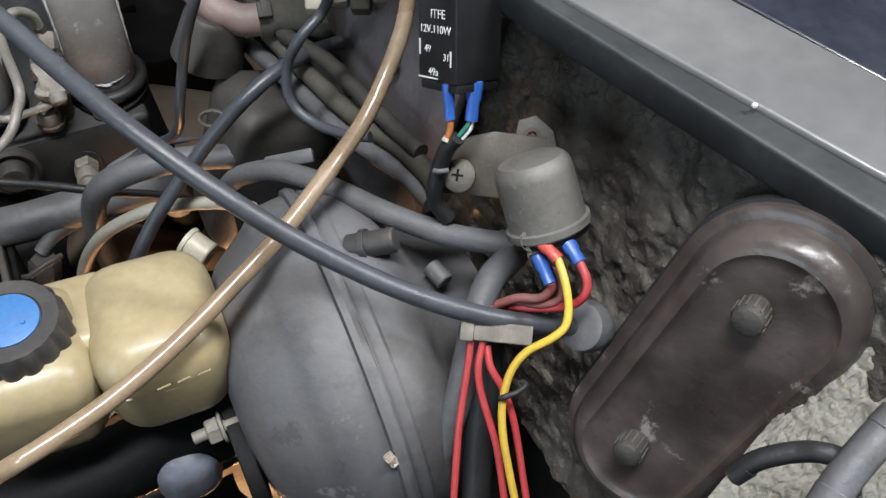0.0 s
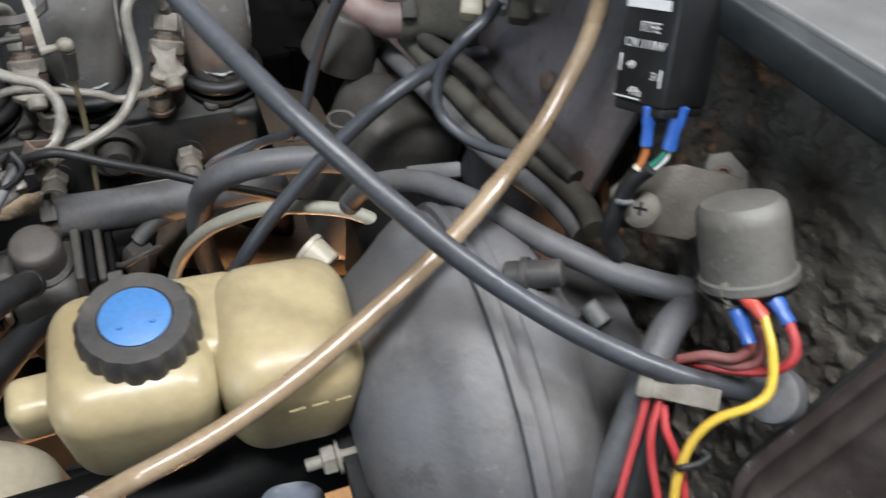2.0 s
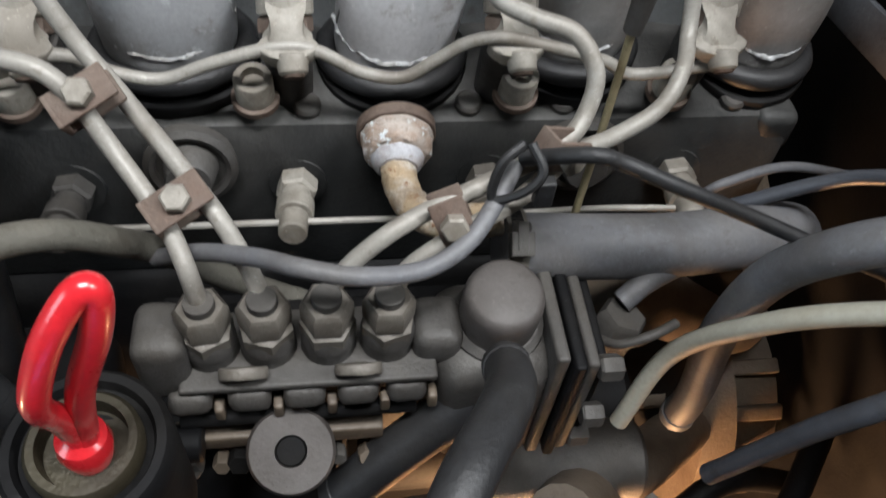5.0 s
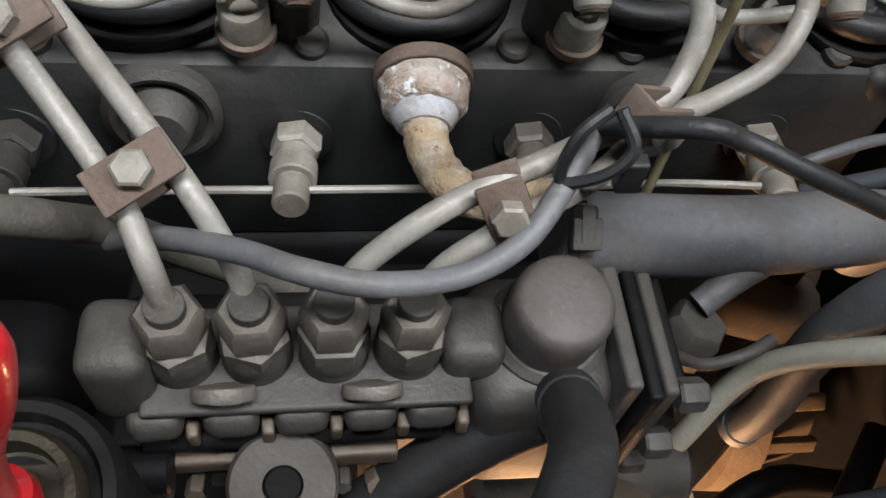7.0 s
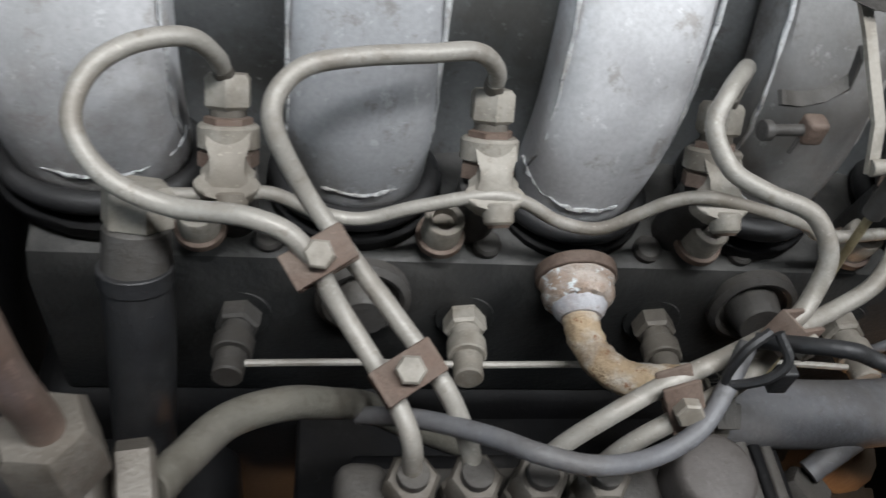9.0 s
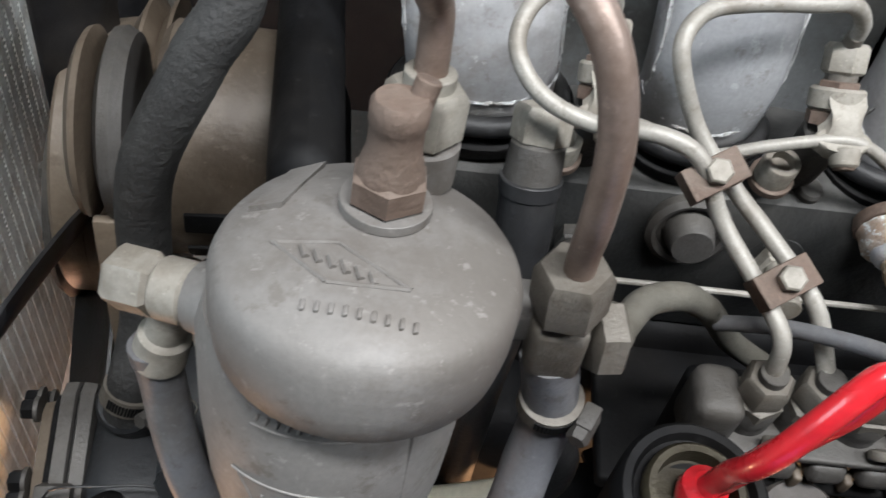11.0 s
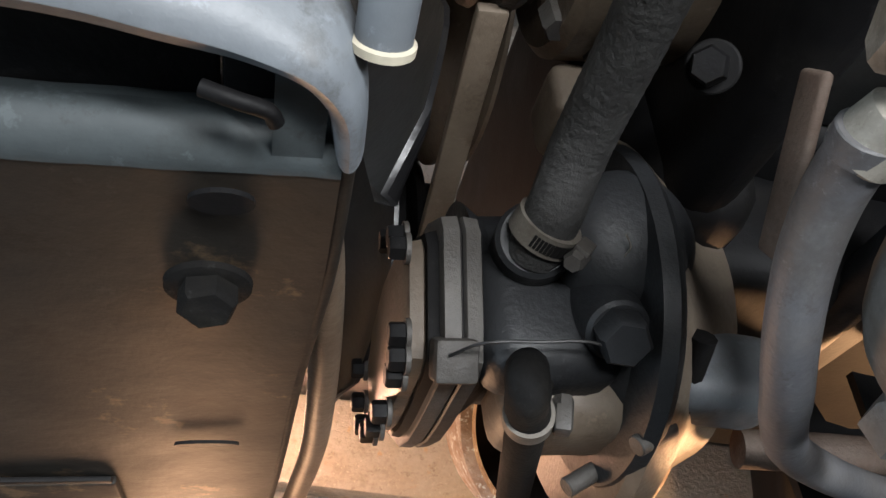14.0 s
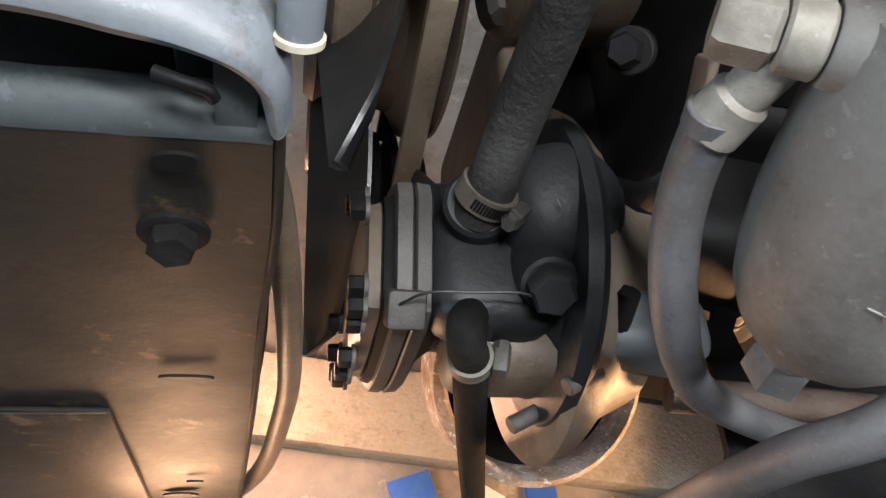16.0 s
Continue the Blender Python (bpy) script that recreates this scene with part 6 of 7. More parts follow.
part("top_cap", rod(bmesh.new(), (0.283, -0.075, 0.060), (0.295, -0.075, 0.095), 0.024, 0.020, 32), STEELDK, steer)
part("lower_casting", rounded(bmesh.new(), (0.305, -0.18, -0.03), (0.075, 0.10, 0.10), 0.02), BLOCK, steer)
ring = base("spring_clip", (0.268, -0.138, 0.066), "small bent grey spring clip ring", "clip")
part("wire_ring", sweep(bmesh.new(), [Vector((0.268, -0.138, 0.066)) + 0.008 * (math.cos(a) * R0 + 0.6 * math.sin(a) * U0) for a in (0.3 + k * 0.6 for k in range(10))], 0.0014, 8, 4), STEELDK, ring)
conn = base("loom_connector", (0.273, -0.233, 0.100), "flat grey loom connector behind the booster", "connector")
ca, cb = Vector((0.2764, -0.2234, 0.1015)), Vector((0.2995, -0.2362, 0.1113))
part("shell", block(bmesh.new(), ((cb - ca).length, 0.008, 0.006), axis_box((ca + cb) / 2, cb - ca, A0.cross(cb - ca), -A0), 0.0015), RUBBERG, conn)
bundle = base("terminal_block", (0.3513, -0.1392, 0.1295), "cluster of dusty connectors at the top of the bulkhead", "connector")
for k in range(4):
    part("plug", block(bmesh.new(), (0.012, 0.010, 0.014), axis_box(Vector((0.3392, -0.1435, 0.1343)) + R0 * (0.013 * k) + U0 * (0.004 * (k % 2)), R0, U0, -A0), 0.002), (CLEARW, STEEL, HOSEOL, STEEL)[k], bundle)

# ---- washer bottle and battery ----
jt = Vector((0.0099, -0.2447, 0.0377))
jr = Vector((0.9856, -0.1547, 0.0676))
jr = Vector((jr.x, jr.y, 0)).normalized()
jf = Vector((jr.y, -jr.x, 0))
jug = base("washer_bottle", jt - Vector((0, 0, 0.13)), "milky plastic washer bottle with sloping shoulder and open eye", "bottle")
bm = bmesh.new()
rounded(bm, (0, 0, 0), (0.088, 0.080, 0.12), 0.020, None, 7)
for v in bm.verts:
    drop = max(0.0, v.co.x + 0.030) * 0.80 * max(0.0, (v.co.z + 0.065) / 0.13)
    v.co.y *= 1 - 0.30 * max(0.0, v.co.z / 0.065)
    v.co.z -= drop
bm.transform(axis_box(jt + jr * 0.030 + jf * 0.024 - Vector((0, 0, 0.061)), jr, -jf, (0, 0, 1)))
part("shell", bm, JUG, jug)
ec = Vector((-0.0232, -0.2453, 0.0307))
e1, e2 = Vector((1.0234, 0.0468, -0.0216)), Vector((-0.1702, 0.8035, 0.6228))
bm = sweep(bmesh.new(), [ec + e1 * 0.0085 * math.cos(a) + e2 * 0.0115 * math.sin(a) for a in (2 * math.pi * k / 16 for k in range(17))], 0.0032, 12, 3)
part("eye", bm, JUG, jug, "moulded open eye")
bm = sweep(bmesh.new(), [(-0.0215, -0.2516, 0.0232), (-0.0167, -0.2573, 0.0156), (-0.0105, -0.2632, 0.0029), (-0.0046, -0.2730, -0.0144)], lambda k: 0.008 + 0.008 * k, 16, 6)
part("eye_arm", bm, JUG, jug)
batt = base("battery", (-0.06, -0.33, -0.1), "blue plastic battery case with a white label", "battery")
b1 = Vector((-0.0442, -0.2240, 0.0008))
part("case", block(bmesh.new(), (0.056, 0.050, 0.10), axis_box(b1 - jr * 0.027 + jf * 0.022 - Vector((0, 0, 0.050)), jr, -jf, (0, 0, 1)), 0.003), BLUEC, batt)
part("cover_ridge", block(bmesh.new(), (0.058, 0.052, 0.006), axis_box(b1 - jr * 0.027 + jf * 0.022 - Vector((0, 0, 0.026)), jr, -jf, (0, 0, 1)), 0.002), BLUEC, batt)
part("label", block(bmesh.new(), (0.036, 0.001, 0.02), axis_box(b1 - jr * 0.030 + jf * 0.0478 - Vector((0, 0, 0.042)), jr, -jf, (0, 0, 1)), 0), WHITE, batt, smooth=False)
# ---- fuel filter ----
FT, FB = Vector((-0.1820, -0.1440, 0.080)), Vector((-0.1910, -0.1630, -0.024))
fa = (FT - FB).normalized()
ff = base("fuel_filter", FB - fa * 0.031, "dusty grey cast fuel filter with a bolted lid", "fuel filter")
mf = axis_frame(FB, fa)
H = (FT - FB).length
FTB, FBB = Vector((-0.1915, -0.1370, 0.064)), Vector((-0.1975, -0.1660, -0.060))
fab = (FTB - FBB).normalized()
mfb = axis_frame(FBB, fab)
HB = (FTB - FBB).length
BOWL = [(0.009, -0.003), (0.0150, 0.000), (0.0215, 0.004), (0.0268, 0.010), (0.0318, 0.019), (0.0352, 0.030), (0.0385, 0.050), (0.0405, 0.075), (0.0405, HB - 0.022), (0.0380, HB - 0.014)]
part("bowl", lathe(bmesh.new(), BOWL, mfb, 64), FILTER, ff)
lid = part("lid", lathe(bmesh.new(), [(0.0380, H - 0.032), (0.0404, H - 0.029), (0.0416, H - 0.020), (0.0416, H - 0.008), (0.0402, H - 0.0045), (0.0380, H - 0.0015), (0.024, H + 0.003), (0.012, H + 0.004)], mf, 64), FILTER, ff)
part("drain_boss", rod(bmesh.new(), FBB - fab * 0.010, FBB + fab * 0.003, 0.0105, 0.013, 28), FILTER, ff)
part("drain_plug", hexa(bmesh.new(), FBB - fab * 0.024, FBB - fab * 0.009, 0.0118), FILTER, ff, "hexagon drain plug")
ct = FT + fa * 0.003 + Vector((0.0015, 0.0115, 0.0))
cb_ = part("centre_bolt", hexa(bmesh.new(), ct + fa * 0.002, ct + fa * 0.011, 0.0108), RUST, ff, "rusty hexagon centre bolt")
part("washer", rod(bmesh.new(), ct - fa * 0.001, ct + fa * 0.002, 0.0125, seg=28), FILTER, cb_)
part("bleed_screw", lathe(bmesh.new(), [(0.0092, 0), (0.0084, 0.004), (0.0072, 0.008), (0.0070, 0.015), (0.0076, 0.016), (0.0076, 0.021), (0.0066, 0.0225)], axis_frame(ct + fa * 0.010, fa), 24), RUST, cb_, "rust-brown bleed screw")
part("bleed_hole", rod(bmesh.new(), ct + fa * 0.022 + Vector((0.003, 0.003, 0)), ct + fa * 0.034 + Vector((0.006, 0.006, 0)), 0.0035), RUST, cb_)
# raised lid details: casting tab, diamond mark, text bars
def on_lid(p, lift=0.0003):
    """The place on top of the lid under or over p."""
    q = mf.inverted() @ Vector(p)
    r = math.hypot(q.x, q.y)
    prof = [(0.0, H + 0.004), (0.012, H + 0.004), (0.024, H + 0.003), (0.0380, H - 0.0015), (0.0402, H - 0.0045), (0.0408, H - 0.008), (0.09, H - 0.02)]
    for (r0, h0), (r1, h1) in zip(prof, prof[1:]):
        if r0 <= r <= r1:
            q.z = h0 + (h1 - h0) * (r - r0) / max(r1 - r0, 1e-6) + lift
            break
    return mf @ q


tab = [on_lid(p) for p in [(-0.2152, -0.1391, 0.0815), (-0.2068, -0.1381, 0.0815), (-0.1993, -0.1116, 0.0815), (-0.2089, -0.1139, 0.0815)]]
bm = bmesh.new()
v0 = [bm.verts.new(p - fa * 0.003) for p in tab]
v1 = [bm.verts.new(p + fa * 0.0016) for p in tab]
bm.faces.new(v1)
bm.faces.new(v0[::-1])
for i in range(4):
    bm.faces.new((v0[i], v0[(i + 1) % 4], v1[(i + 1) % 4], v1[i]))
part("cast_pad", bm, FILTER, lid, smooth=False)


def raised(pts, r, parent, closed=True):
    pts = [on_lid(p) for p in pts]
    for a, b in zip(pts, pts[1:] + (pts[:1] if closed else [])):
        if (a - b).length > 1e-5:
            part("raised_line", sweep(bmesh.new(), [a, b], r, 6, 2), FILTER, parent)


raised([(-0.2065, -0.1525, 0.0790), (-0.1900, -0.1500, 0.0805), (-0.1710, -0.1625, 0.0785), (-0.1915, -0.1645, 0.0780)], 0.0007, lid)
for a, b in (((-0.1990 + 0.0036 * k, -0.1535 - 0.0012 * k, 0.079), (-0.1975 + 0.0036 * k, -0.1572 - 0.0012 * k, 0.079)) for k in range(6)):
    part("raised_mark", sweep(bmesh.new(), [on_lid(a), on_lid(b)], 0.0010, 6, 2), FILTER, lid)
for k in range(9):
    a = Vector((-0.1960, -0.1725, 0.0735)).lerp(Vector((-0.1690, -0.1735, 0.0735)), k / 8)
    part("raised_mark", block(bmesh.new(), (0.0012, 0.0030, 0.0012), axis_box(on_lid(a), (1, 0.2, 0), (0, 1, 0), fa), 0.0003), FILTER, lid)


def on_bowl(ang, h, out=0.0):
    """A point on the side of the filter, by angle and height."""
    r = 0.038
    for (r0, h0), (r1, h1) in zip(BOWL, BOWL[1:]):
        if h0 <= h <= h1:
            r = r0 + (r1 - r0) * (h - h0) / (h1 - h0)
    r += out
    return mfb @ Vector((r * math.cos(ang), r * math.sin(ang), h))


A_F = math.atan2(*(mfb.inverted() @ Vector((-0.180, -0.30, 0.02))).yx)
bowl = [o for o in ff.children if o.name.startswith("bowl")][0]
for h0, da, db in ((0.105, -0.55, 0.25), (0.098, -0.52, 0.22), (0.074, -0.70, 0.15), (0.054, -0.56, 0.00)):
    part("raised_line", sweep(bmesh.new(), [on_bowl(A_F + da + (db - da) * k / 6, h0 - (0.004 * math.sin(math.pi * k / 6) if h0 < 0.05 else 0)) for k in range(7)], 0.0005, 8, 3), FILTER, bowl)
for da in (-0.60, 0.20):
    part("raised_line", sweep(bmesh.new(), [on_bowl(A_F - 0.05 + da, 0.074), on_bowl(A_F - 0.3 + (0.12 if da > 0 else -0.12), 0.052)], 0.0005, 8, 3), FILTER, bowl)
for k in range(6):
    part("raised_mark", sweep(bmesh.new(), [on_bowl(A_F - 0.46 + 0.07 * k, 0.061), on_bowl(A_F - 0.44 + 0.07 * k, 0.068)], 0.0005, 6, 2), FILTER, bowl)
for k in range(9):
    part("raised_mark", sweep(bmesh.new(), [on_bowl(A_F - 0.48 + 0.075 * k, 0.100), on_bowl(A_F - 0.46 + 0.075 * k, 0.103)], 0.0005, 6, 2), FILTER, bowl)
part("side_rib", sweep(bmesh.new(), [on_bowl(A_F + 0.62, 0.10), on_bowl(A_F + 0.62, 0.05)], 0.0012, 6, 4), FILTER, bowl)

# banjo fitting on the filter with its hose
q1 = Vector((-0.2605, -0.1330, 0.0385))
q0 = Vector((-0.2240, -0.1410, 0.0415))
qa = (q1 - q0).normalized()
banjo = base("banjo_fitting", q0, "pale grey banjo bolt and eye on the filter inlet", "banjo fitting")
part("boss", rod(bmesh.new(), q0 + qa * 0.000, q0 + qa * 0.012, 0.0125, 0.0108, 28), FILTER, banjo)
part("eye", rod(bmesh.new(), q0 + qa * 0.0125, q0 + qa * 0.0235, 0.0100, 0.0100, 32, 0.2), STEEL, banjo)
part("bolt_head", hexa(bmesh.new(), q0 + qa * 0.0240, q1 + qa * 0.002, 0.0105, 0.2), STEEL, banjo)
n0 = q0 + qa * 0.018
n1 = Vector((-0.2530, -0.1415, 0.006))
part("neck", rod(bmesh.new(), n0, n0.lerp(n1, 0.75), 0.0068), STEEL, banjo)
part("ferrule", rod(bmesh.new(), n0.lerp(n1, 0.55), n1, 0.0085, 0.0092, 28, 0.25), STEEL, banjo, "crimped pale ferrule")
tube("filter_hose", [n1 + Vector((0, 0.0006, 0.008)), (-0.2525, -0.1440, -0.006), (-0.2505, -0.1510, -0.026), (-0.2450, -0.1600, -0.048), (-0.2350, -0.1650, -0.074), (-0.2226, -0.1620, -0.1025), (-0.2057, -0.160, -0.1333), (-0.170, -0.155, -0.17), (-0.13, -0.150, -0.20)], 0.0078, RUBBERG,
     "smooth grey rubber hose dropping beside the fuel filter", "hose")

# outlet block, bronze pipe and lower hose
nutp = Vector((-0.1740, -0.1100, 0.084))
topn = base("pipe_union", nutp, "dusty hexagon pipe union on the filter lid", "pipe union")
part("collar", rod(bmesh.new(), nutp - fa * 0.010, nutp + fa * 0.004, 0.0118, seg=28), FILTER, topn)
part("nut", hexa(bmesh.new(), nutp + fa * 0.004, nutp + fa * 0.020, 0.0118, 0.3), STEEL, topn)
part("sleeve", rod(bmesh.new(), nutp + fa * 0.019, nutp + fa * 0.024, 0.0072), STEEL, topn)
ob_ = Vector((-0.1255, -0.1335, 0.045))
outb = base("outlet_block", ob_ - Vector((0, 0, 0.03)), "dusty steel outlet block with hexagon unions", "pipe union")
part("lower_body", rounded(bmesh.new(), ob_ + Vector((-0.001, 0, -0.012)), (0.018, 0.018, 0.026), 0.004), STEELM, outb)
part("top_nut", hexa(bmesh.new(), ob_ + Vector((0, 0, 0.002)), ob_ + Vector((-0.001, 0, 0.022)), 0.0118, 0.4), STEELM, outb)
part("side_nut", hexa(bmesh.new(), ob_ + Vector((0.009, 0.001, -0.012)), ob_ + Vector((0.019, 0.003, -0.013)), 0.0125, 0.2), STEELM, outb)
part("arm", rounded(bmesh.new(), ob_ + Vector((-0.020, 0.004, -0.006)), (0.026, 0.010, 0.022), 0.003), FILTER, outb)
tube("bronze_pipe", [nutp + fa * 0.020, nutp + fa * 0.040 + Vector((-0.001, 0, 0))] + [(-0.1735, -0.108, 0.136), (-0.166, -0.108, 0.151), (-0.155, -0.113, 0.156), (-0.143, -0.123, 0.151), (-0.133, -0.133, 0.140), (-0.1275, -0.138, 0.120), (-0.1262, -0.138, 0.094), (-0.1258, -0.1348, 0.075), (-0.1255, -0.1335, 0.062)],
     0.0046, BRONZE, "bronze-brown bent fuel pipe arching from the filter", "fuel pipe")
lower = base("lower_hose", (-0.120, -0.134, -0.02), "thick grey rubber hose hanging under the outlet block", "hose")
part("rubber", sweep(bmesh.new(), [ob_ + Vector((-0.001, 0, -0.022)), (-0.1215, -0.135, -0.012), (-0.1245, -0.142, -0.036), (-0.1300, -0.157, -0.060), (-0.1410, -0.172, -0.078), (-0.1550, -0.181, -0.098), (-0.1688, -0.182, -0.135), (-0.1751, -0.180, -0.205), (-0.172, -0.172, -0.30)], 0.0098, 20, 8), RUBBERG, lower)
worm_clip(lower, (-0.1220, -0.1350, -0.004), (0, -0.05, 1), 0.0100, (0.8, -0.4, 0.2), 0.008)
tube("return_pipe", [(-0.1580, -0.1200, -0.1400), (-0.1400, -0.1200, -0.1300), (-0.1200, -0.1200, -0.1170)], 0.0085, CLEARW, "pale stub pipe behind the fuel filter", "pipe")
tube("corrugated_hose", [(-0.1200, -0.1190, -0.1170), (-0.1080, -0.1180, -0.1040), (-0.1060, -0.1160, -0.0800), (-0.1180, -0.1120, -0.0600)], 0.0092, RUBBER, "black corrugated hose behind the fuel filter", "hose")

# ---- radiator support panel ----
PLACE[0] = ASKEW
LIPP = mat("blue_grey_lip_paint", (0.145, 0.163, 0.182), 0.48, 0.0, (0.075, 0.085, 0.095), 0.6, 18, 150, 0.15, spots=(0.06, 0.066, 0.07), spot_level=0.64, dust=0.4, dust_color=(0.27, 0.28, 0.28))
# The roll's light put into its paint: paler than face, darker than lip.
LIPD = mat("lit_grimy_edge_paint", (0.046, 0.055, 0.058), 0.65, 0.0, (0.026, 0.031, 0.031), 0.6, 18, 150, 0.15, spots=(0.13, 0.14, 0.14), spot_level=0.66, dust=0.2, dust_color=(0.095, 0.105, 0.105), grime=0.6, spec=0.25)
sup = base("radiator_support", (-0.45, -0.142, -0.55), "dark rusty radiator support panel with slots", "body panel")
YS = -0.143
EDGE = ((0.010, -0.3507), (-0.052, -0.3507), (-0.110, -0.3544), (-0.200, -0.3574), (-0.315, -0.3632), (-0.60, -0.378))


def edge_x(z):
    for (z0, x0), (z1, x1) in zip(EDGE, EDGE[1:]):
        if z >= z1:
            return x0 + (x1 - x0) * min(1, max(0, (z0 - z) / (z0 - z1)))
    return EDGE[-1][1]


def pressed_sheet(profile, x_left, thick, x_stop=None):
    """A sheet along x that follows a (y, z) profile, as far as the panel's edge."""
    bm = bmesh.new()
    rows_ = []
    for y, z in profile:
        x1 = edge_x(z) if x_stop is None else x_stop
        row = []
        for k in range(25):
            x = x_left + (x1 - x_left) * k / 24
            dent = 0.0011 * noise.noise(Vector((x * 22, z * 16, 3))) + 0.0005 * noise.noise(Vector((x * 70, z * 60, 1)))
            row.append(Vector((x, y + dent, z)))
        rows_.append(row)
    va = [[bm.verts.new(p) for p in r] for r in rows_]
    vb = [[bm.verts.new(p + Vector((0, thick, -0.2 * thick))) for p in r] for r in rows_]
    for i in range(len(va) - 1):
        for k in range(24):
            bm.faces.new((va[i][k], va[i][k + 1], va[i + 1][k + 1], va[i + 1][k]))
            bm.faces.new((vb[i][k], vb[i + 1][k], vb[i + 1][k + 1], vb[i][k + 1]))
        for k in (0, 24):
            bm.faces.new((va[i][k], va[i + 1][k], vb[i + 1][k], vb[i][k]))
    for i in (0, len(va) - 1):
        for k in range(24):
            bm.faces.new((va[i][k], vb[i][k], vb[i][k + 1], va[i][k + 1]))
    bmesh.ops.recalc_face_normals(bm, faces=bm.faces)
    return bm


part("face", pressed_sheet([(YS, -0.6 + 0.015 * k) for k in range(40)] + [(YS, -0.0065)], -0.51, 0.003), SUPPORT, sup)
part("edge_flange", sweep(bmesh.new(), [(x + 0.0008, YS + 0.003, z) for z, x in EDGE], 0.0022, 12, 6), SUPPORT, sup)
part("top_roll", pressed_sheet([(YS + 0.0075 - 0.0078 * math.cos(a), -0.0062 + 0.0085 * math.sin(a)) for a in (radians(8 * k) for k in range(15))], -0.51, 0.002), LIPD, sup, "grimy rolled top edge, its grey-blue set to the light on it")
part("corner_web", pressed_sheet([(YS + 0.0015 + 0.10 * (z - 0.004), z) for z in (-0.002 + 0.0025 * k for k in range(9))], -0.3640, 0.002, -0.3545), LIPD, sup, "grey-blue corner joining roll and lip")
# Black sheets added behind the gap to draw the shade inside it.
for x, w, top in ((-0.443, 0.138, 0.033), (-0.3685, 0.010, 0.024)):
    part("gap_shade_sheet", block(bmesh.new(), (w, 0.003, top + 0.016), Matrix.Translation((x, YS + 0.014, top / 2 - 0.008)), 0.0008), BLOCK, sup, "added black sheet for the shade inside the gap")
bm = bmesh.new()
nose = spline([(-0.56, YS + 0.030, 0.048), (-0.47, YS + 0.027, 0.041), (-0.405, YS + 0.024, 0.0325), (-0.380, YS + 0.020, 0.0285), (-0.366, YS + 0.016, 0.0255), (-0.3575, YS + 0.012, 0.0215), (-0.3515, YS + 0.009, 0.012), (-0.3495, YS + 0.006, -0.002)], 6)
last = None
for i, p in enumerate(nose):
    k = i / (len(nose) - 1)
    d_ = (nose[min(i + 1, len(nose) - 1)] - nose[max(i - 1, 0)]).normalized()
    n_ = Vector((-d_.z, 0, d_.x)).normalized()
    ring = [bm.verts.new(p + Vector((0, (0.030 - 0.022 * k) * math.cos(a), 0)) + n_ * ((0.0125 - 0.0095 * k) * math.sin(a))) for a in (2 * math.pi * j / 20 for j in range(20))]
    if last:
        for j in range(20):
            bm.faces.new((last[j], last[(j + 1) % 20], ring[(j + 1) % 20], ring[j]))
    else:
        bm.faces.new(ring[::-1])
    last = ring
bm.faces.new(last)
bmesh.ops.recalc_face_normals(bm, faces=bm.faces)
part("upper_lip", lumpy(bm, 0.0008, 60), LIPP, sup, "pale grey-blue painted upper lip")


# Flat black ovals draw the shade in the panel's holes and slots.
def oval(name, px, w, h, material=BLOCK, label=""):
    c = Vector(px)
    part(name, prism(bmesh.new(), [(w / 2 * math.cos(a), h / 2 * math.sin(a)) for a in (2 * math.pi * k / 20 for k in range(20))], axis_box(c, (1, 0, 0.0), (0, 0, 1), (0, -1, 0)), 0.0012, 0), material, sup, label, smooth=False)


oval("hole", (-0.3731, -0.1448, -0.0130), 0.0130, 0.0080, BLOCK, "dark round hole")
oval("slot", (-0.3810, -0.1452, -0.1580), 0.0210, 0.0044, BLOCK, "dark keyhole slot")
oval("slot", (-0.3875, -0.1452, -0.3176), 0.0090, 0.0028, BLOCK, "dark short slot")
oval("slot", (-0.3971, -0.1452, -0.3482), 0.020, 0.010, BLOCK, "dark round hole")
part("seat_ring", lathe(bmesh.new(), [(0.0100, 0), (0.0098, 0.0015), (0.0085, 0.0022), (0.0060, 0.0022)], axis_frame((-0.3768, -0.1445, -0.0475), (0, -1, 0)), 32), MATTEB, sup, "dark washer under the bolt")
part("bolt", hexa(bmesh.new(), (-0.3768, -0.1450, -0.0470), (-0.3764, -0.1535, -0.0445), 0.0068, 0.2), MATTEB, sup, "dark hexagon bolt")
part("step_plate", block(bmesh.new(), (0.085, 0.004, 0.22), axis_box(Vector((-0.4572, -0.1455, -0.3100)), (1, 0, 0), (0, 1, 0), (0, 0, 1)), 0.0015), SUPPORT, sup)
# Black strip drawn as the shade above the step.
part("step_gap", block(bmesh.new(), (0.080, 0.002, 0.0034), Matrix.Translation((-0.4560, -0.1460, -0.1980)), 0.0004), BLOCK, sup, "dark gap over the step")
lone("trim_cord", sweep(bmesh.new(), [(-0.3760, -0.1430, 0.0168), (-0.3700, -0.1450, 0.0165), (-0.3650, -0.1450, 0.0145), (-0.3635, -0.1450, 0.0115)], 0.0016, 12, 6), BLOCK, "black trim cord in the lip gap", "trim cord")
tube("cooler_pipe", [(-0.3620, -0.128, 0.0), (-0.3530, -0.126, -0.04), (-0.3469, -0.124, -0.0896), (-0.3420, -0.124, -0.174), (-0.3420, -0.124, -0.256), (-0.3546, -0.126, -0.375), (-0.3900, -0.13, -0.46)], 0.0055, IRONW, "brown steel cooler pipe beside the support panel", "pipe")
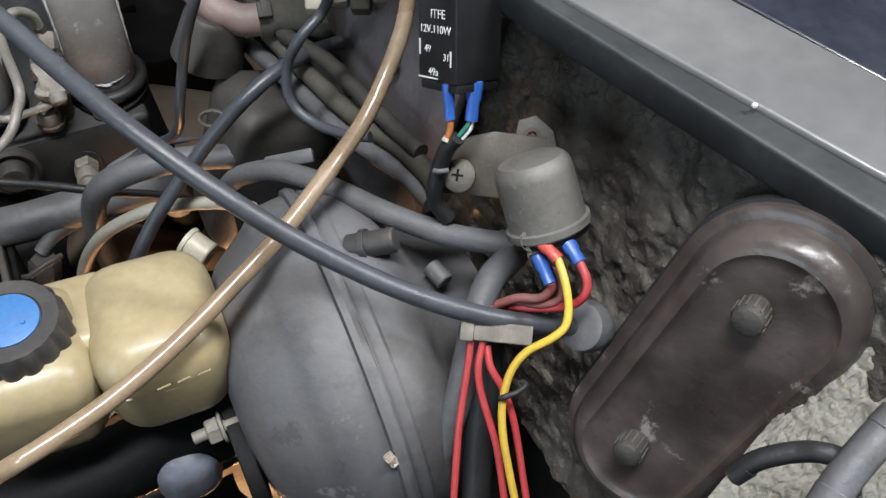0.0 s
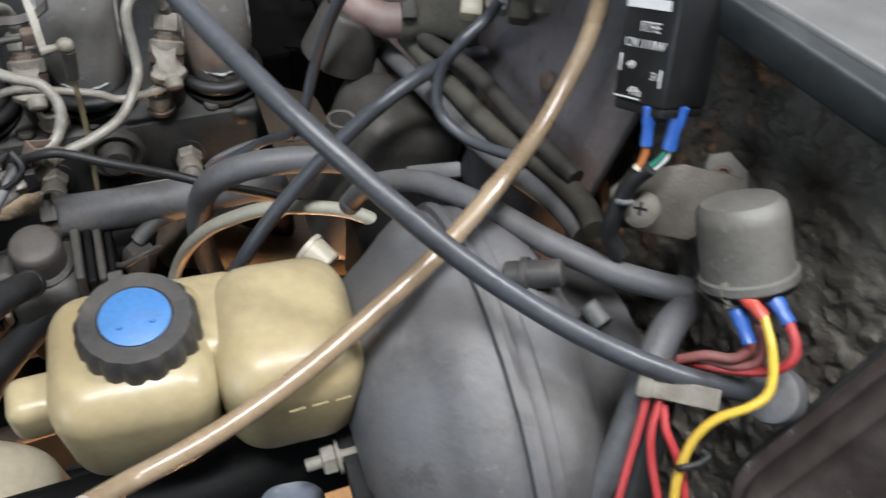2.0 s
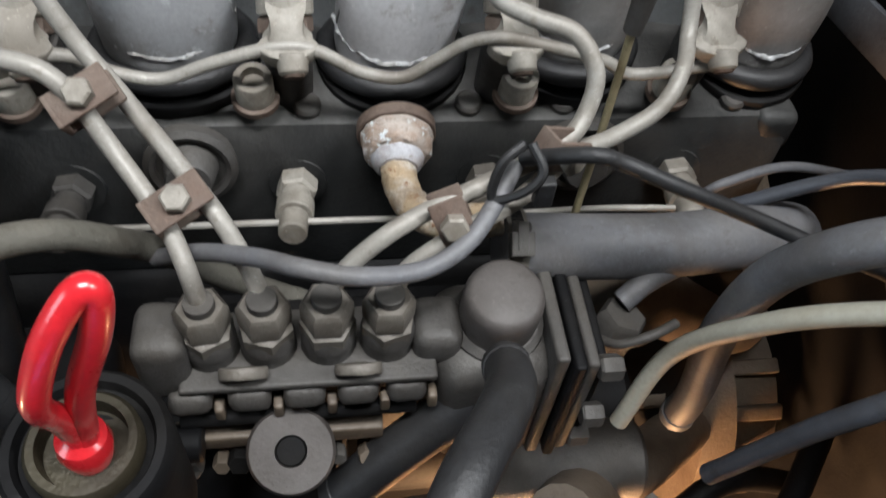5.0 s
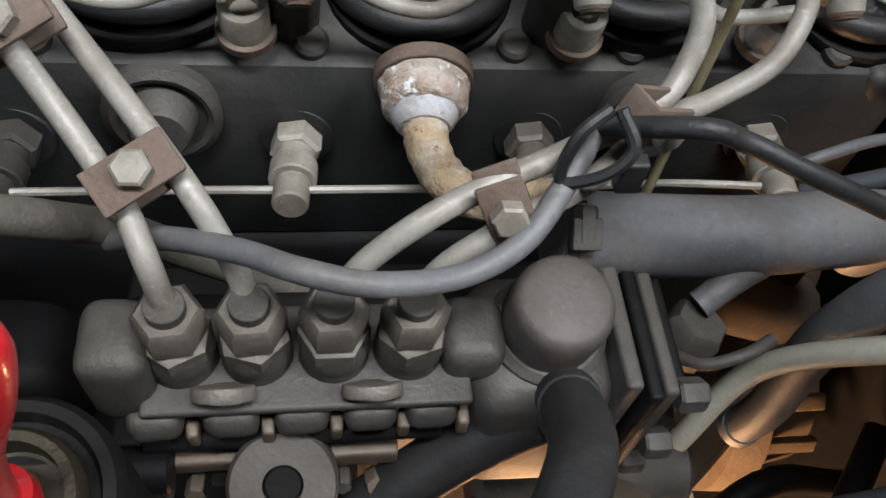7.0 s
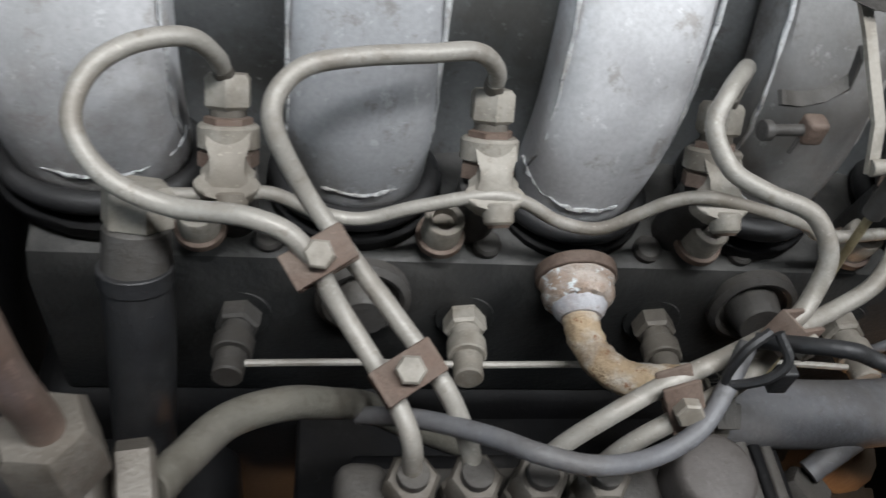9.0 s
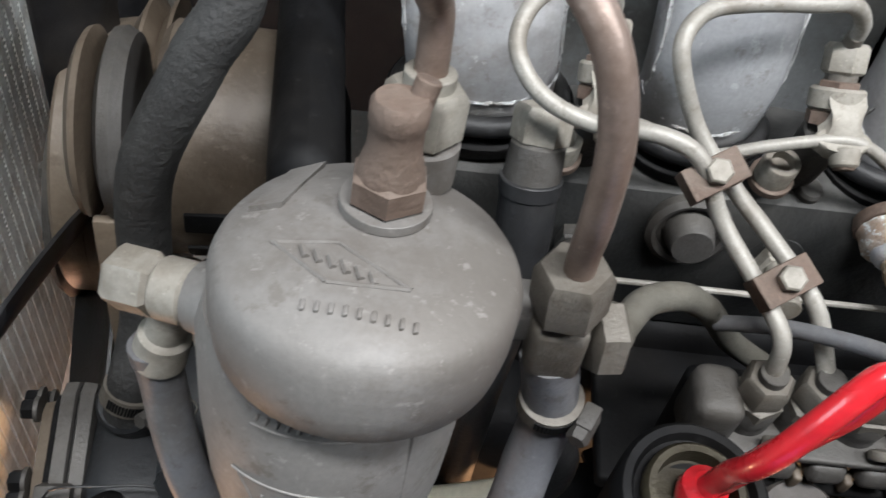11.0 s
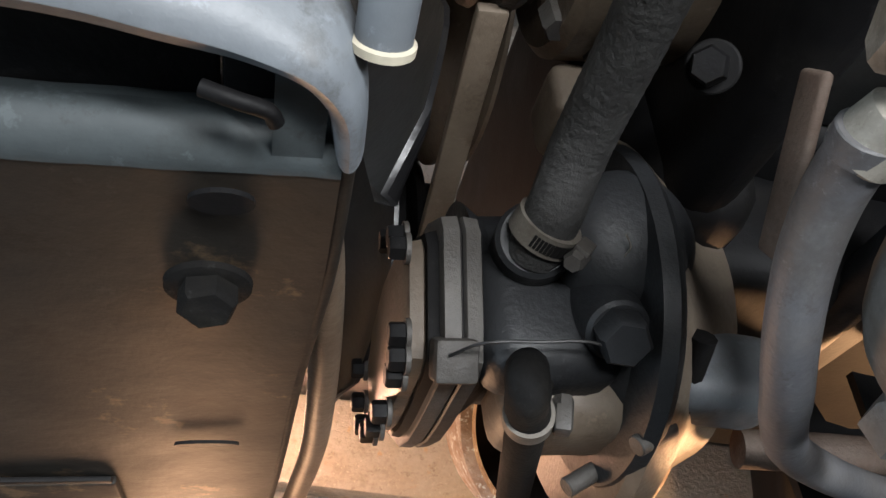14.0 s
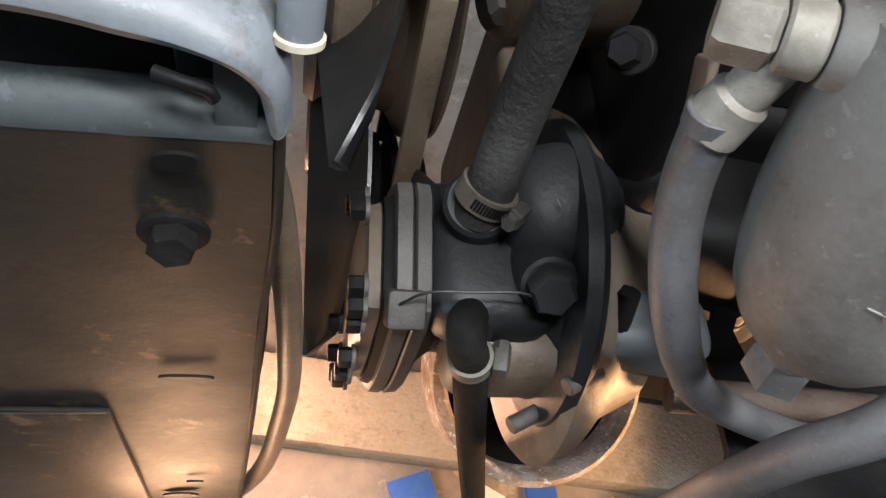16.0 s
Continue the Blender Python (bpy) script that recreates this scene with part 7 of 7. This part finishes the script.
tube("cooler_pipe", [(-0.3660, -0.118, 0.00), (-0.3590, -0.116, -0.06), (-0.3550, -0.114, -0.16), (-0.3600, -0.115, -0.26), (-0.37, -0.115, -0.36)], 0.0038, BLOCK, "black steel cooler pipe behind the support panel", "pipe")

neck = base("hose_stub", (-0.346, -0.134, 0.0205), "blue-grey hose stub with a cream ring beside the radiator", "hose stub")
part("tube", rod(bmesh.new(), (-0.3460, -0.1340, 0.0215), (-0.3440, -0.1180, 0.0720), 0.0052, seg=28), LIPP, neck)
part("ring", lathe(bmesh.new(), [(0.0050, -0.0012), (0.0060, -0.0008), (0.0060, 0.0008), (0.0052, 0.0012)], axis_frame((-0.3460, -0.1340, 0.0215), (0.04, 0.30, 0.95)), 32), CLEARW, neck, "cream plastic ring")

# ---- radiator ----
rad = base("radiator", (-0.395, 0.15, -0.42), "large grey finned radiator core with side tank", "radiator")
part("core_block", block(bmesh.new(), (0.028, 0.46, 0.46), Matrix.Translation((-0.3960, 0.135, -0.185)), 0.001), BLOCK, rad)
fins = bmesh.new()
for k in range(37):
    block(fins, (0.0014, 0.0090, 0.45), Matrix.Translation((-0.3800, -0.086 + k * 0.0122, -0.185)), 0)
part("core_tube", fins, RADC, rad, smooth=False)["kind"] = "stuff"
fins = bmesh.new()
for k in range(104):
    block(fins, (0.0014, 0.452, 0.0024), Matrix.Translation((-0.3802, 0.135, -0.408 + k * 0.0043)), 0)
part("core_fin", fins, RADC, rad, smooth=False)["kind"] = "stuff"
part("side_tank", rounded(bmesh.new(), (-0.392, -0.108, -0.185), (0.036, 0.036, 0.47), 0.006), RADC, rad)
part("top_tank", rounded(bmesh.new(), (-0.394, 0.135, 0.060), (0.044, 0.48, 0.05), 0.012), STEELDK, rad)
part("frame_strip", block(bmesh.new(), (0.008, 0.010, 0.47), Matrix.Translation((-0.3735, -0.090, -0.185)), 0.002), RADC, rad)

# ---- fan ----
FX, FY, FZC = -0.334, 0.105, -0.183
fan = base("cooling_fan", (FX + 0.03, FY, FZC), "black cooling fan with long blades", "fan")


def blade(ang, twist, length=0.217, w=0.050, material=FANP, label=""):
    bm = bmesh.new()
    m = Matrix.Translation((FX + 0.014, FY, FZC)) @ Matrix.Rotation(radians(ang), 4, "X")
    grid = []
    for i in range(13):
        k = i / 12
        z = 0.040 + (length - 0.040) * k
        ww = w * (0.95 + 0.25 * math.sin(math.pi * min(k * 0.75 + 0.1, 1))) * (1 if k < 0.55 else max(0.10, 1 - 0.55 * ((k - 0.55) / 0.45) ** 1.6)) * (1 if k < 0.93 else max(0.15, math.sqrt(max(0, 1 - ((k - 0.93) / 0.07) ** 2))))
        row = []
        for j in range(7):
            s = j / 6 - 0.5
            tw = radians(twist) * (1 - 0.25 * k)
            x, y = 0.010 * (0.25 - s * s) * 2, ww * s - (w - ww) / 2
            row.append(m @ Vector((x * math.cos(tw) - y * math.sin(tw), x * math.sin(tw) + y * math.cos(tw), z)))
        grid.append(row)
    va = [[bm.verts.new(p + Vector((0.0011, 0, 0))) for p in r] for r in grid]
    vb = [[bm.verts.new(p - Vector((0.0011, 0, 0))) for p in r] for r in grid]
    for i in range(12):
        for j in range(6):
            bm.faces.new((va[i][j], va[i][j + 1], va[i + 1][j + 1], va[i + 1][j]))
            bm.faces.new((vb[i][j], vb[i + 1][j], vb[i + 1][j + 1], vb[i][j + 1]))
        bm.faces.new((va[i][0], va[i + 1][0], vb[i + 1][0], vb[i][0]))
        bm.faces.new((va[i][6], vb[i][6], vb[i + 1][6], va[i + 1][6]))
    for i in (0, 12):
        for j in range(6):
            bm.faces.new((va[i][j], vb[i][j], vb[i][j + 1], va[i][j + 1]))
    return part("blade", bm, material, fan, label)


for k in range(6):
    blade(59 + 60 * k, -38, w=0.046)
part("hub", lathe(bmesh.new(), [(0.030, -0.006), (0.066, -0.005), (0.070, 0.0), (0.066, 0.006), (0.030, 0.008)], axis_frame((FX, FY, FZC), (1, 0, 0)), 48), STEELDK, fan)
for k in range(6):
    a = 2 * math.pi * k / 6
    part("hub_bolt", hexa(bmesh.new(), (FX - 0.005, FY + 0.040 * math.cos(a), FZC + 0.040 * math.sin(a)), (FX - 0.013, FY + 0.040 * math.cos(a), FZC + 0.040 * math.sin(a)), 0.006), STEELDK, fan)

# ---- pulleys and belt ----
PULL = "pulleys at the engine front"
fp = base("fan_pulley", (-0.30, FY, FZC), "smooth brown fan pulley lit warm by the lamp", "pulley", PULL)
part("nose", lathe(bmesh.new(), [(0.060, 0.0), (0.078, 0.001), (0.080, 0.003), (0.081, 0.018), (0.079, 0.020)], axis_frame((-0.329, FY, -0.157), (1, 0, 0)), 64), IRONW, fp)
part("cone", lathe(bmesh.new(), [(0.079, 0.0), (0.086, 0.002), (0.089, 0.018), (0.099, 0.024), (0.1025, 0.026), (0.1025, 0.028), (0.092, 0.034), (0.1025, 0.040), (0.1025, 0.042), (0.05, 0.044)], axis_frame((-0.311, FY, -0.157), (1, 0, 0)), 72), IRONW, fp)
cp = base("crank_pulley", (-0.29, 0.016, -0.285), "dark triple-grooved crankshaft pulley with a pale front disc", "pulley", PULL)
CY, CZ = 0.018, -0.285
part("front_disc", lathe(bmesh.new(), [(0.020, -0.002), (0.0465, -0.002), (0.0480, -0.001), (0.0480, 0.002), (0.020, 0.003)], axis_frame((-0.3115, CY, CZ), (1, 0, 0)), 64), IRONW, cp, "pale worn front disc")
part("wheel", lathe(bmesh.new(), [(0.034, 0.0), (0.034, 0.006), (0.046, 0.009), (0.0475, 0.012), (0.046, 0.016), (0.034, 0.019), (0.046, 0.022), (0.0475, 0.0245), (0.046, 0.027), (0.034, 0.030), (0.034, 0.045)], axis_frame((-0.3085, CY, CZ), (1, 0, 0)), 64), BLOCK, cp)
ap = base("alternator_pulley", (-0.29, 0.04, -0.06), "dark grooved alternator pulley holding the belt", "pulley", PULL)
AY, AZ = 0.0335, -0.0575
part("front_rim", lathe(bmesh.new(), [(0.012, -0.003), (0.040, -0.003), (0.045, 0.0), (0.046, 0.003), (0.036, 0.006)], axis_frame((-0.2965, AY, AZ), (1, 0, 0)), 56), IRONW, ap)
part("rear_rim", lathe(bmesh.new(), [(0.036, 0.006), (0.046, 0.010), (0.047, 0.015), (0.044, 0.020), (0.014, 0.022)], axis_frame((-0.2945, AY, AZ), (1, 0, 0)), 56), STEELDK, ap)
belt = base("drive_belt", (-0.286, 0.0, -0.2), "worn brown rubber drive belt between the pulleys", "belt")
for lab, a, b in (("near_run", (-0.2865, -0.006, -0.082), (-0.2850, -0.026, -0.268)), ("far_run", (-0.2865, 0.075, -0.070), (-0.2855, 0.060, -0.270))):
    a, b = Vector(a), Vector(b)
    part(lab, block(bmesh.new(), (0.0125, 0.006, (a - b).length), axis_box((a + b) / 2, (1, 0, 0), (a - b).cross(Vector((1, 0, 0))), a - b), 0.0015), IRONW, belt)
alt = base("alternator", (-0.225, 0.045, -0.13), "oily brown alternator with slotted end", "alternator")
part("body", rod(bmesh.new(), (-0.262, AY + 0.004, AZ - 0.010), (-0.190, AY + 0.004, AZ - 0.010), 0.058, 0.056, 40), IRONW, alt)
for k in range(6):
    a = radians(165 + k * 26)
    p = [Vector((-0.2625 + 0.002 * j, AY + 0.004 + (0.030 + 0.005 * j) * math.cos(a + 0.10 * j), AZ - 0.010 + (0.030 + 0.005 * j) * math.sin(a + 0.10 * j))) for j in range(6)]
    part("cooling_fin", sweep(bmesh.new(), p, 0.0038, 8, 3), IRONW, alt, "curved cooling fin")
    q = radians(178 + k * 26)
    part("slot", block(bmesh.new(), (0.020, 0.012, 0.006), axis_box((-0.238, AY + 0.004 + 0.0560 * math.cos(q), AZ - 0.010 + 0.0560 * math.sin(q)), (1, 0, 0), (0, -math.sin(q), math.cos(q)), (0, math.cos(q), math.sin(q))), 0.001), BLOCK, alt, "dark ventilation slot")
part("mount_ear", rounded(bmesh.new(), (-0.250, -0.022, -0.118), (0.018, 0.026, 0.034), 0.006), IRONW, alt)
part("terminal", hexa(bmesh.new(), (-0.262, 0.000, -0.085), (-0.262, -0.014, -0.083), 0.006), STEELDK, alt)

# ---- water pump housing ----
WY, WZ = -0.094, -0.177
PUMPP = mat("dusty_pump_casting", (0.014, 0.0150, 0.0165), 0.5, 0.0, (0.007, 0.0074, 0.008), 0.55, 30, 260, 0.25, dust=0.40, dust_color=(0.040, 0.042, 0.045), spec=0.35)
vp = base("water_pump", (-0.25, WY, WZ - 0.07), "black cast water pump housing with bolted flange", "water pump")
FLANGE = [(-0.066, -0.1310), (-0.074, -0.1280), (-0.112, -0.1385), (-0.1215, -0.1430), (-0.1250, -0.1530), (-0.1250, -0.2000), (-0.1235, -0.2250), (-0.1180, -0.2500), (-0.1060, -0.2720), (-0.0870, -0.2860), (-0.0660, -0.2840), (-0.0520, -0.2600), (-0.0470, -0.2050), (-0.0540, -0.1550)]


def plate_ring(x, inset):
    """The flange outline at x, drawn in towards its middle."""
    c = Vector((x, -0.086, -0.205))
    return [c + (Vector((x, y, z)) - c) * (1 - inset / 0.045) for y, z in FLANGE]


def plates(levels):
    bm = bmesh.new()
    rings = [[bm.verts.new(p) for p in plate_ring(x, inset)] for x, inset in levels]
    n_ = len(FLANGE)
    for a, b in zip(rings, rings[1:]):
        for k in range(n_):
            bm.faces.new((a[k], a[(k + 1) % n_], b[(k + 1) % n_], b[k]))
    bm.faces.new(rings[0][::-1])
    bm.faces.new(rings[-1])
    return bm


# Brown rather than black: the lamp's warm light put into the colour.
part("front_plate", plates([(-0.3120, 0.012), (-0.3110, 0.009), (-0.3060, 0.008), (-0.3050, 0.009)]), IRONW, vp)
part("cover", plates([(-0.3050, 0.006), (-0.3010, 0.005)]), BLOCK, vp)
part("flange", plates([(-0.3010, 0.002), (-0.3004, 0.0008), (-0.2944, 0.0004), (-0.2936, 0.0012)]), STEELDK, vp)
part("gasket", plates([(-0.2936, 0.0022), (-0.2928, 0.0022)]), BLOCK, vp)
part("rear_half", plates([(-0.2928, 0.0012), (-0.2920, 0.0004), (-0.2862, 0.0010), (-0.2850, 0.003)]), STEELDK, vp)
part("body", lathe(bmesh.new(), [(0.046, 0.022), (0.040, 0.030), (0.041, 0.050), (0.050, 0.068), (0.064, 0.080)], axis_frame((-0.308, -0.078, -0.185), (1, 0, 0)), 48), PUMPP, vp)
part("shoulder", lumpy(rounded(bmesh.new(), (-0.259, -0.100, -0.150), (0.056, 0.058, 0.034), 0.014), 0.001, 70), PUMPP, vp)
# Its brown carries the warm light from below, too.
part("lower_casting", lumpy(rounded(bmesh.new(), (-0.2450, -0.116, -0.178), (0.062, 0.050, 0.048), 0.014), 0.001, 60), IRONW, vp, "oily lower casting, brown for the warm lamp light on it")
part("rear_flange", lathe(bmesh.new(), [(0.064, 0.078), (0.0720, 0.080), (0.0735, 0.086), (0.070, 0.090)], axis_frame((-0.308, -0.082, -0.178), (1, 0, 0)), 56), PUMPP, vp)
part("wire_lug", block(bmesh.new(), (0.016, 0.016, 0.014), Matrix.Translation((-0.297, -0.120, -0.144)) @ Matrix.Rotation(radians(30), 4, "X"), 0.002), STEELDK, vp)
for k, c in enumerate(plate_ring(-0.3120, 0.0075)):
    if k in (11, 12):
        continue
    b_ = part("flange_bolt", hexa(bmesh.new(), c, c + Vector((-0.0075, 0, 0)), 0.0050, k), BLOCK, vp)
    part("bolt_washer", rod(bmesh.new(), c + Vector((-0.0015, 0, 0)), c + Vector((0.0005, 0, 0)), 0.0062), STEELDK, b_)
part("side_boss", rod(bmesh.new(), (-0.2400, -0.090, -0.145), (-0.2410, -0.117, -0.124), 0.015, 0.012, 28), PUMPP, vp)
part("boss_bolt", hexa(bmesh.new(), (-0.2412, -0.116, -0.124), (-0.2426, -0.126, -0.1160), 0.0098), PUMPP, vp, "hexagon plug with lock wire")
part("upper_outlet", rod(bmesh.new(), (-0.2600, -0.070, -0.165), (-0.2690, -0.083, -0.118), 0.0165, 0.0150, 32), PUMPP, vp)
part("cover_dome", lathe(bmesh.new(), [(0.030, 0.0), (0.031, 0.020), (0.030, 0.036), (0.027, 0.045), (0.022, 0.051), (0.014, 0.055), (0.005, 0.0565)], axis_frame((-0.230, -0.068, -0.165), (-0.02, -0.22, 0.95)), 36), PUMPP, vp)
part("lower_outlet", rod(bmesh.new(), (-0.268, -0.090, -0.165), (-0.2690, -0.130, -0.146), 0.0098, 0.0090, 28), MATTEB, vp)
part("sealant_trace", sweep(bmesh.new(), [(-0.2405, -0.0880, -0.1051), (-0.2372, -0.0900, -0.1101), (-0.2382, -0.0920, -0.1158), (-0.2343, -0.0940, -0.1189), (-0.2330, -0.0960, -0.1296), (-0.2347, -0.1000, -0.1375)], 0.0004, 6, 4), STEEL, vp, "thin pale squiggle of dried sealant")
tube("lock_wire", [(-0.3004, -0.1220, -0.1356), (-0.2915, -0.1240, -0.1202), (-0.2719, -0.1240, -0.1185), (-0.2564, -0.1240, -0.1176), (-0.2450, -0.1250, -0.1217)], 0.0006, RUBBER, "thin twisted lock wire to the plug", "wire", n=4, seg=6)
for p in ((-0.225, -0.147, -0.153), (-0.238, -0.150, -0.196)):
    q = Vector(p)
    lone("case_stud", rod(bmesh.new(), q + Vector((0.012, 0.006, 0)), q + Vector((-0.004, -0.002, 0)), 0.0042), STEELDK, "short dark stud on the timing case rim", "stud", "timing case studs")
hose_r = base("radiator_hose", (-0.27, -0.083, -0.118), "ribbed black fabric radiator hose with a worm clip", "hose")
part("rubber", sweep(bmesh.new(), [(-0.2690, -0.086, -0.124), (-0.2660, -0.080, -0.106), (-0.2610, -0.066, -0.085), (-0.2580, -0.059, -0.055), (-0.2540, -0.052, 0.000)] + [(-0.2344, -0.0400, 0.0440), (-0.2214, -0.0250, 0.0687)] + [(-0.235, 0.01, 0.11), (-0.24, 0.06, 0.12)], lambda k: 0.0106 + 0.00012 * math.sin(k * 420), 24, 22), BRAID, hose_r)
worm_clip(hose_r, (-0.2672, -0.0820, -0.113), (0.30, 0.30, 0.90), 0.0114, (0.8, -0.6, 0.1), 0.009)
low = base("bypass_hose", (-0.265, -0.140, -0.35), "black rubber hose with a worm clip under the pump outlet", "hose")
part("rubber", sweep(bmesh.new(), [(-0.2716, -0.1250, -0.1390), (-0.2755, -0.1330, -0.1290), (-0.2755, -0.1375, -0.1300), (-0.2735, -0.1385, -0.1390), (-0.2695, -0.1385, -0.1504), (-0.2587, -0.1380, -0.1992), (-0.2380, -0.1380, -0.290), (-0.2050, -0.1380, -0.430)], 0.0080, 20, 8), MATTEB, low)
worm_clip(low, (-0.2695, -0.1385, -0.1504), (0.22, 0.0, -1), 0.0083, (1, -0.2, 0.2), 0.008)

# ---- timing case and lower parts ----
case = base("timing_case", (-0.20, 0.0, -0.45), "oily brown timing case at the engine front", "engine cover")
part("upper", rounded(bmesh.new(), (-0.195, 0.03, -0.06), (0.030, 0.19, 0.16), 0.02), BLOCK, case)
part("main", rounded(bmesh.new(), (-0.190, 0.05, -0.28), (0.050, 0.24, 0.34), 0.03), BLOCK, case)
part("side_casting", rounded(bmesh.new(), (-0.125, -0.045, -0.215), (0.13, 0.07, 0.13), 0.02), BLOCK, case)
part("skirt", lathe(bmesh.new(), [(0.086, 0.0), (0.090, 0.004), (0.086, 0.016), (0.070, 0.030), (0.060, 0.050)], axis_frame((-0.226, -0.075, -0.205), (1, 0, 0)), 48), IRONW, case)
part("case_bolt", hexa(bmesh.new(), (-0.2254, -0.0550, -0.0540), (-0.2320, -0.0620, -0.0460), 0.0066), BLOCK, case, "large dark hexagon bolt")
part("bolt_seat", rod(bmesh.new(), (-0.2207, -0.0500, -0.0581), (-0.2263, -0.0565, -0.0520), 0.0090, seg=28), BLOCK, case)
part("case_edge", lumpy(rounded(bmesh.new(), (-0.214, -0.100, -0.046), (0.004, 0.012, 0.056), 0.0018, Matrix.Rotation(radians(-40), 4, "X")), 0.0012, 90), RUST, case, "rusty brown edge of a bracket")
part("side_rib", sweep(bmesh.new(), [(-0.205, -0.115, -0.130), (-0.207, -0.138, -0.170), (-0.206, -0.143, -0.210), (-0.205, -0.128, -0.262)], 0.0055, 10, 6), BLOCK, case)
drum = base("belt_tensioner_drum", (-0.26, -0.02, -0.42), "black drum with a pale speckled rim under the pump", "drum")
part("rim", lathe(bmesh.new(), [(0.070, 0.0), (0.0735, 0.004), (0.0735, 0.040), (0.068, 0.046), (0.064, 0.040), (0.062, 0.004)], axis_frame((-0.176, -0.052, -0.380), (0.05, -0.45, 0.85)), 56), CORR, drum, "pale speckled worn rim")
part("bowl", lathe(bmesh.new(), [(0.062, 0.002), (0.066, 0.006), (0.066, 0.020), (0.02, 0.022)], axis_frame((-0.176, -0.052, -0.380), (0.05, -0.45, 0.85)), 48), BLOCK, drum)
lone("steering_link", sweep(bmesh.new(), [(-0.165, -0.138, -0.190), (-0.12, -0.142, -0.186), (0.0, -0.150, -0.186), (0.12, -0.152, -0.19)], 0.0085, 16, 6), RUST, "oily brown steering link rod under the engine", "steering link")
lone("engine_mount_arm", lumpy(rounded(bmesh.new(), (-0.188, -0.118, -0.162), (0.060, 0.034, 0.034), 0.010, Matrix.Rotation(radians(12), 4, "Y")), 0.001, 80), LIPP, "blue-grey cast engine mount arm", "engine mount")
PLACE[0] = Matrix.Identity(4)
lone("floor_plank", block(bmesh.new(), (1.3, 0.10, 0.04), Matrix.Translation((-0.1, 0.02, FZ + 0.02)), 0.004), INSUL, "pale stained timber plank lying on the garage floor", "plank")
for x, y, mm in ((-0.30, -0.06, BLUEC), (-0.22, -0.07, WHITE), (-0.15, -0.06, BLUEC), (-0.06, -0.065, YELW)):
    lone("floor_scrap", block(bmesh.new(), (0.05, 0.035, 0.01), Matrix.Translation((x, y, FZ + 0.005)) @ Matrix.Rotation(x * 9, 4, "Z"), 0.001), mm, "small coloured scrap lying on the floor", "scrap", "scraps on the floor")

# ---- under the engine: filler parts added behind the dark gaps ----
for pts, rr, mm, lab in (
    ([(0.13, -0.13, -0.20), (0.16, -0.10, -0.24), (0.22, -0.06, -0.30), (0.30, 0.0, -0.36)], 0.020, IRONW, "brown exhaust-side pipe below the pump"),
    ([(0.16, -0.03, -0.13), (0.20, -0.02, -0.16), (0.27, 0.0, -0.22), (0.33, 0.05, -0.30)], 0.022, IRONW, "brown starter cable tube behind the pump"),
    ([(-0.10, -0.20, -0.17), (0.0, -0.19, -0.18), (0.10, -0.19, -0.19), (0.20, -0.20, -0.2)], 0.012, BLOCK, "dark tie bar below the injection pump"),
    ([(-0.05, -0.26, -0.25), (0.05, -0.24, -0.24), (0.14, -0.22, -0.22), (0.24, -0.22, -0.20)], 0.010, RUBBER, "black hose low beside the engine"),
    ([(0.10, -0.24, -0.08), (0.14, -0.22, -0.13), (0.16, -0.2, -0.22), (0.16, -0.2, -0.35)], 0.009, RUBBER, "black hose hanging under the reservoir"),
):
    tube("underbody_pipe", pts, rr, mm, lab, "pipe")
start = base("starter_motor", (0.10, -0.06, -0.30), "dark cylindrical starter motor low on the engine", "starter motor")
part("body", rod(bmesh.new(), (0.02, -0.03, -0.27), (0.20, -0.03, -0.27), 0.045, seg=36), BLOCK, start)
part("solenoid", rod(bmesh.new(), (0.08, -0.085, -0.23), (0.19, -0.085, -0.23), 0.024, seg=28), STEELDK, start)
cross = base("subframe_beam", (0.0, -0.35, -0.6), "black pressed subframe beam under the engine", "subframe")
part("beam", rounded(bmesh.new(), (0.0, -0.40, -0.42), (0.9, 0.10, 0.08), 0.01), BLOCK, cross)
part("cross_beam", rounded(bmesh.new(), (0.08, 0.0, -0.66), (0.10, 1.1, 0.07), 0.01), BLOCK, cross)
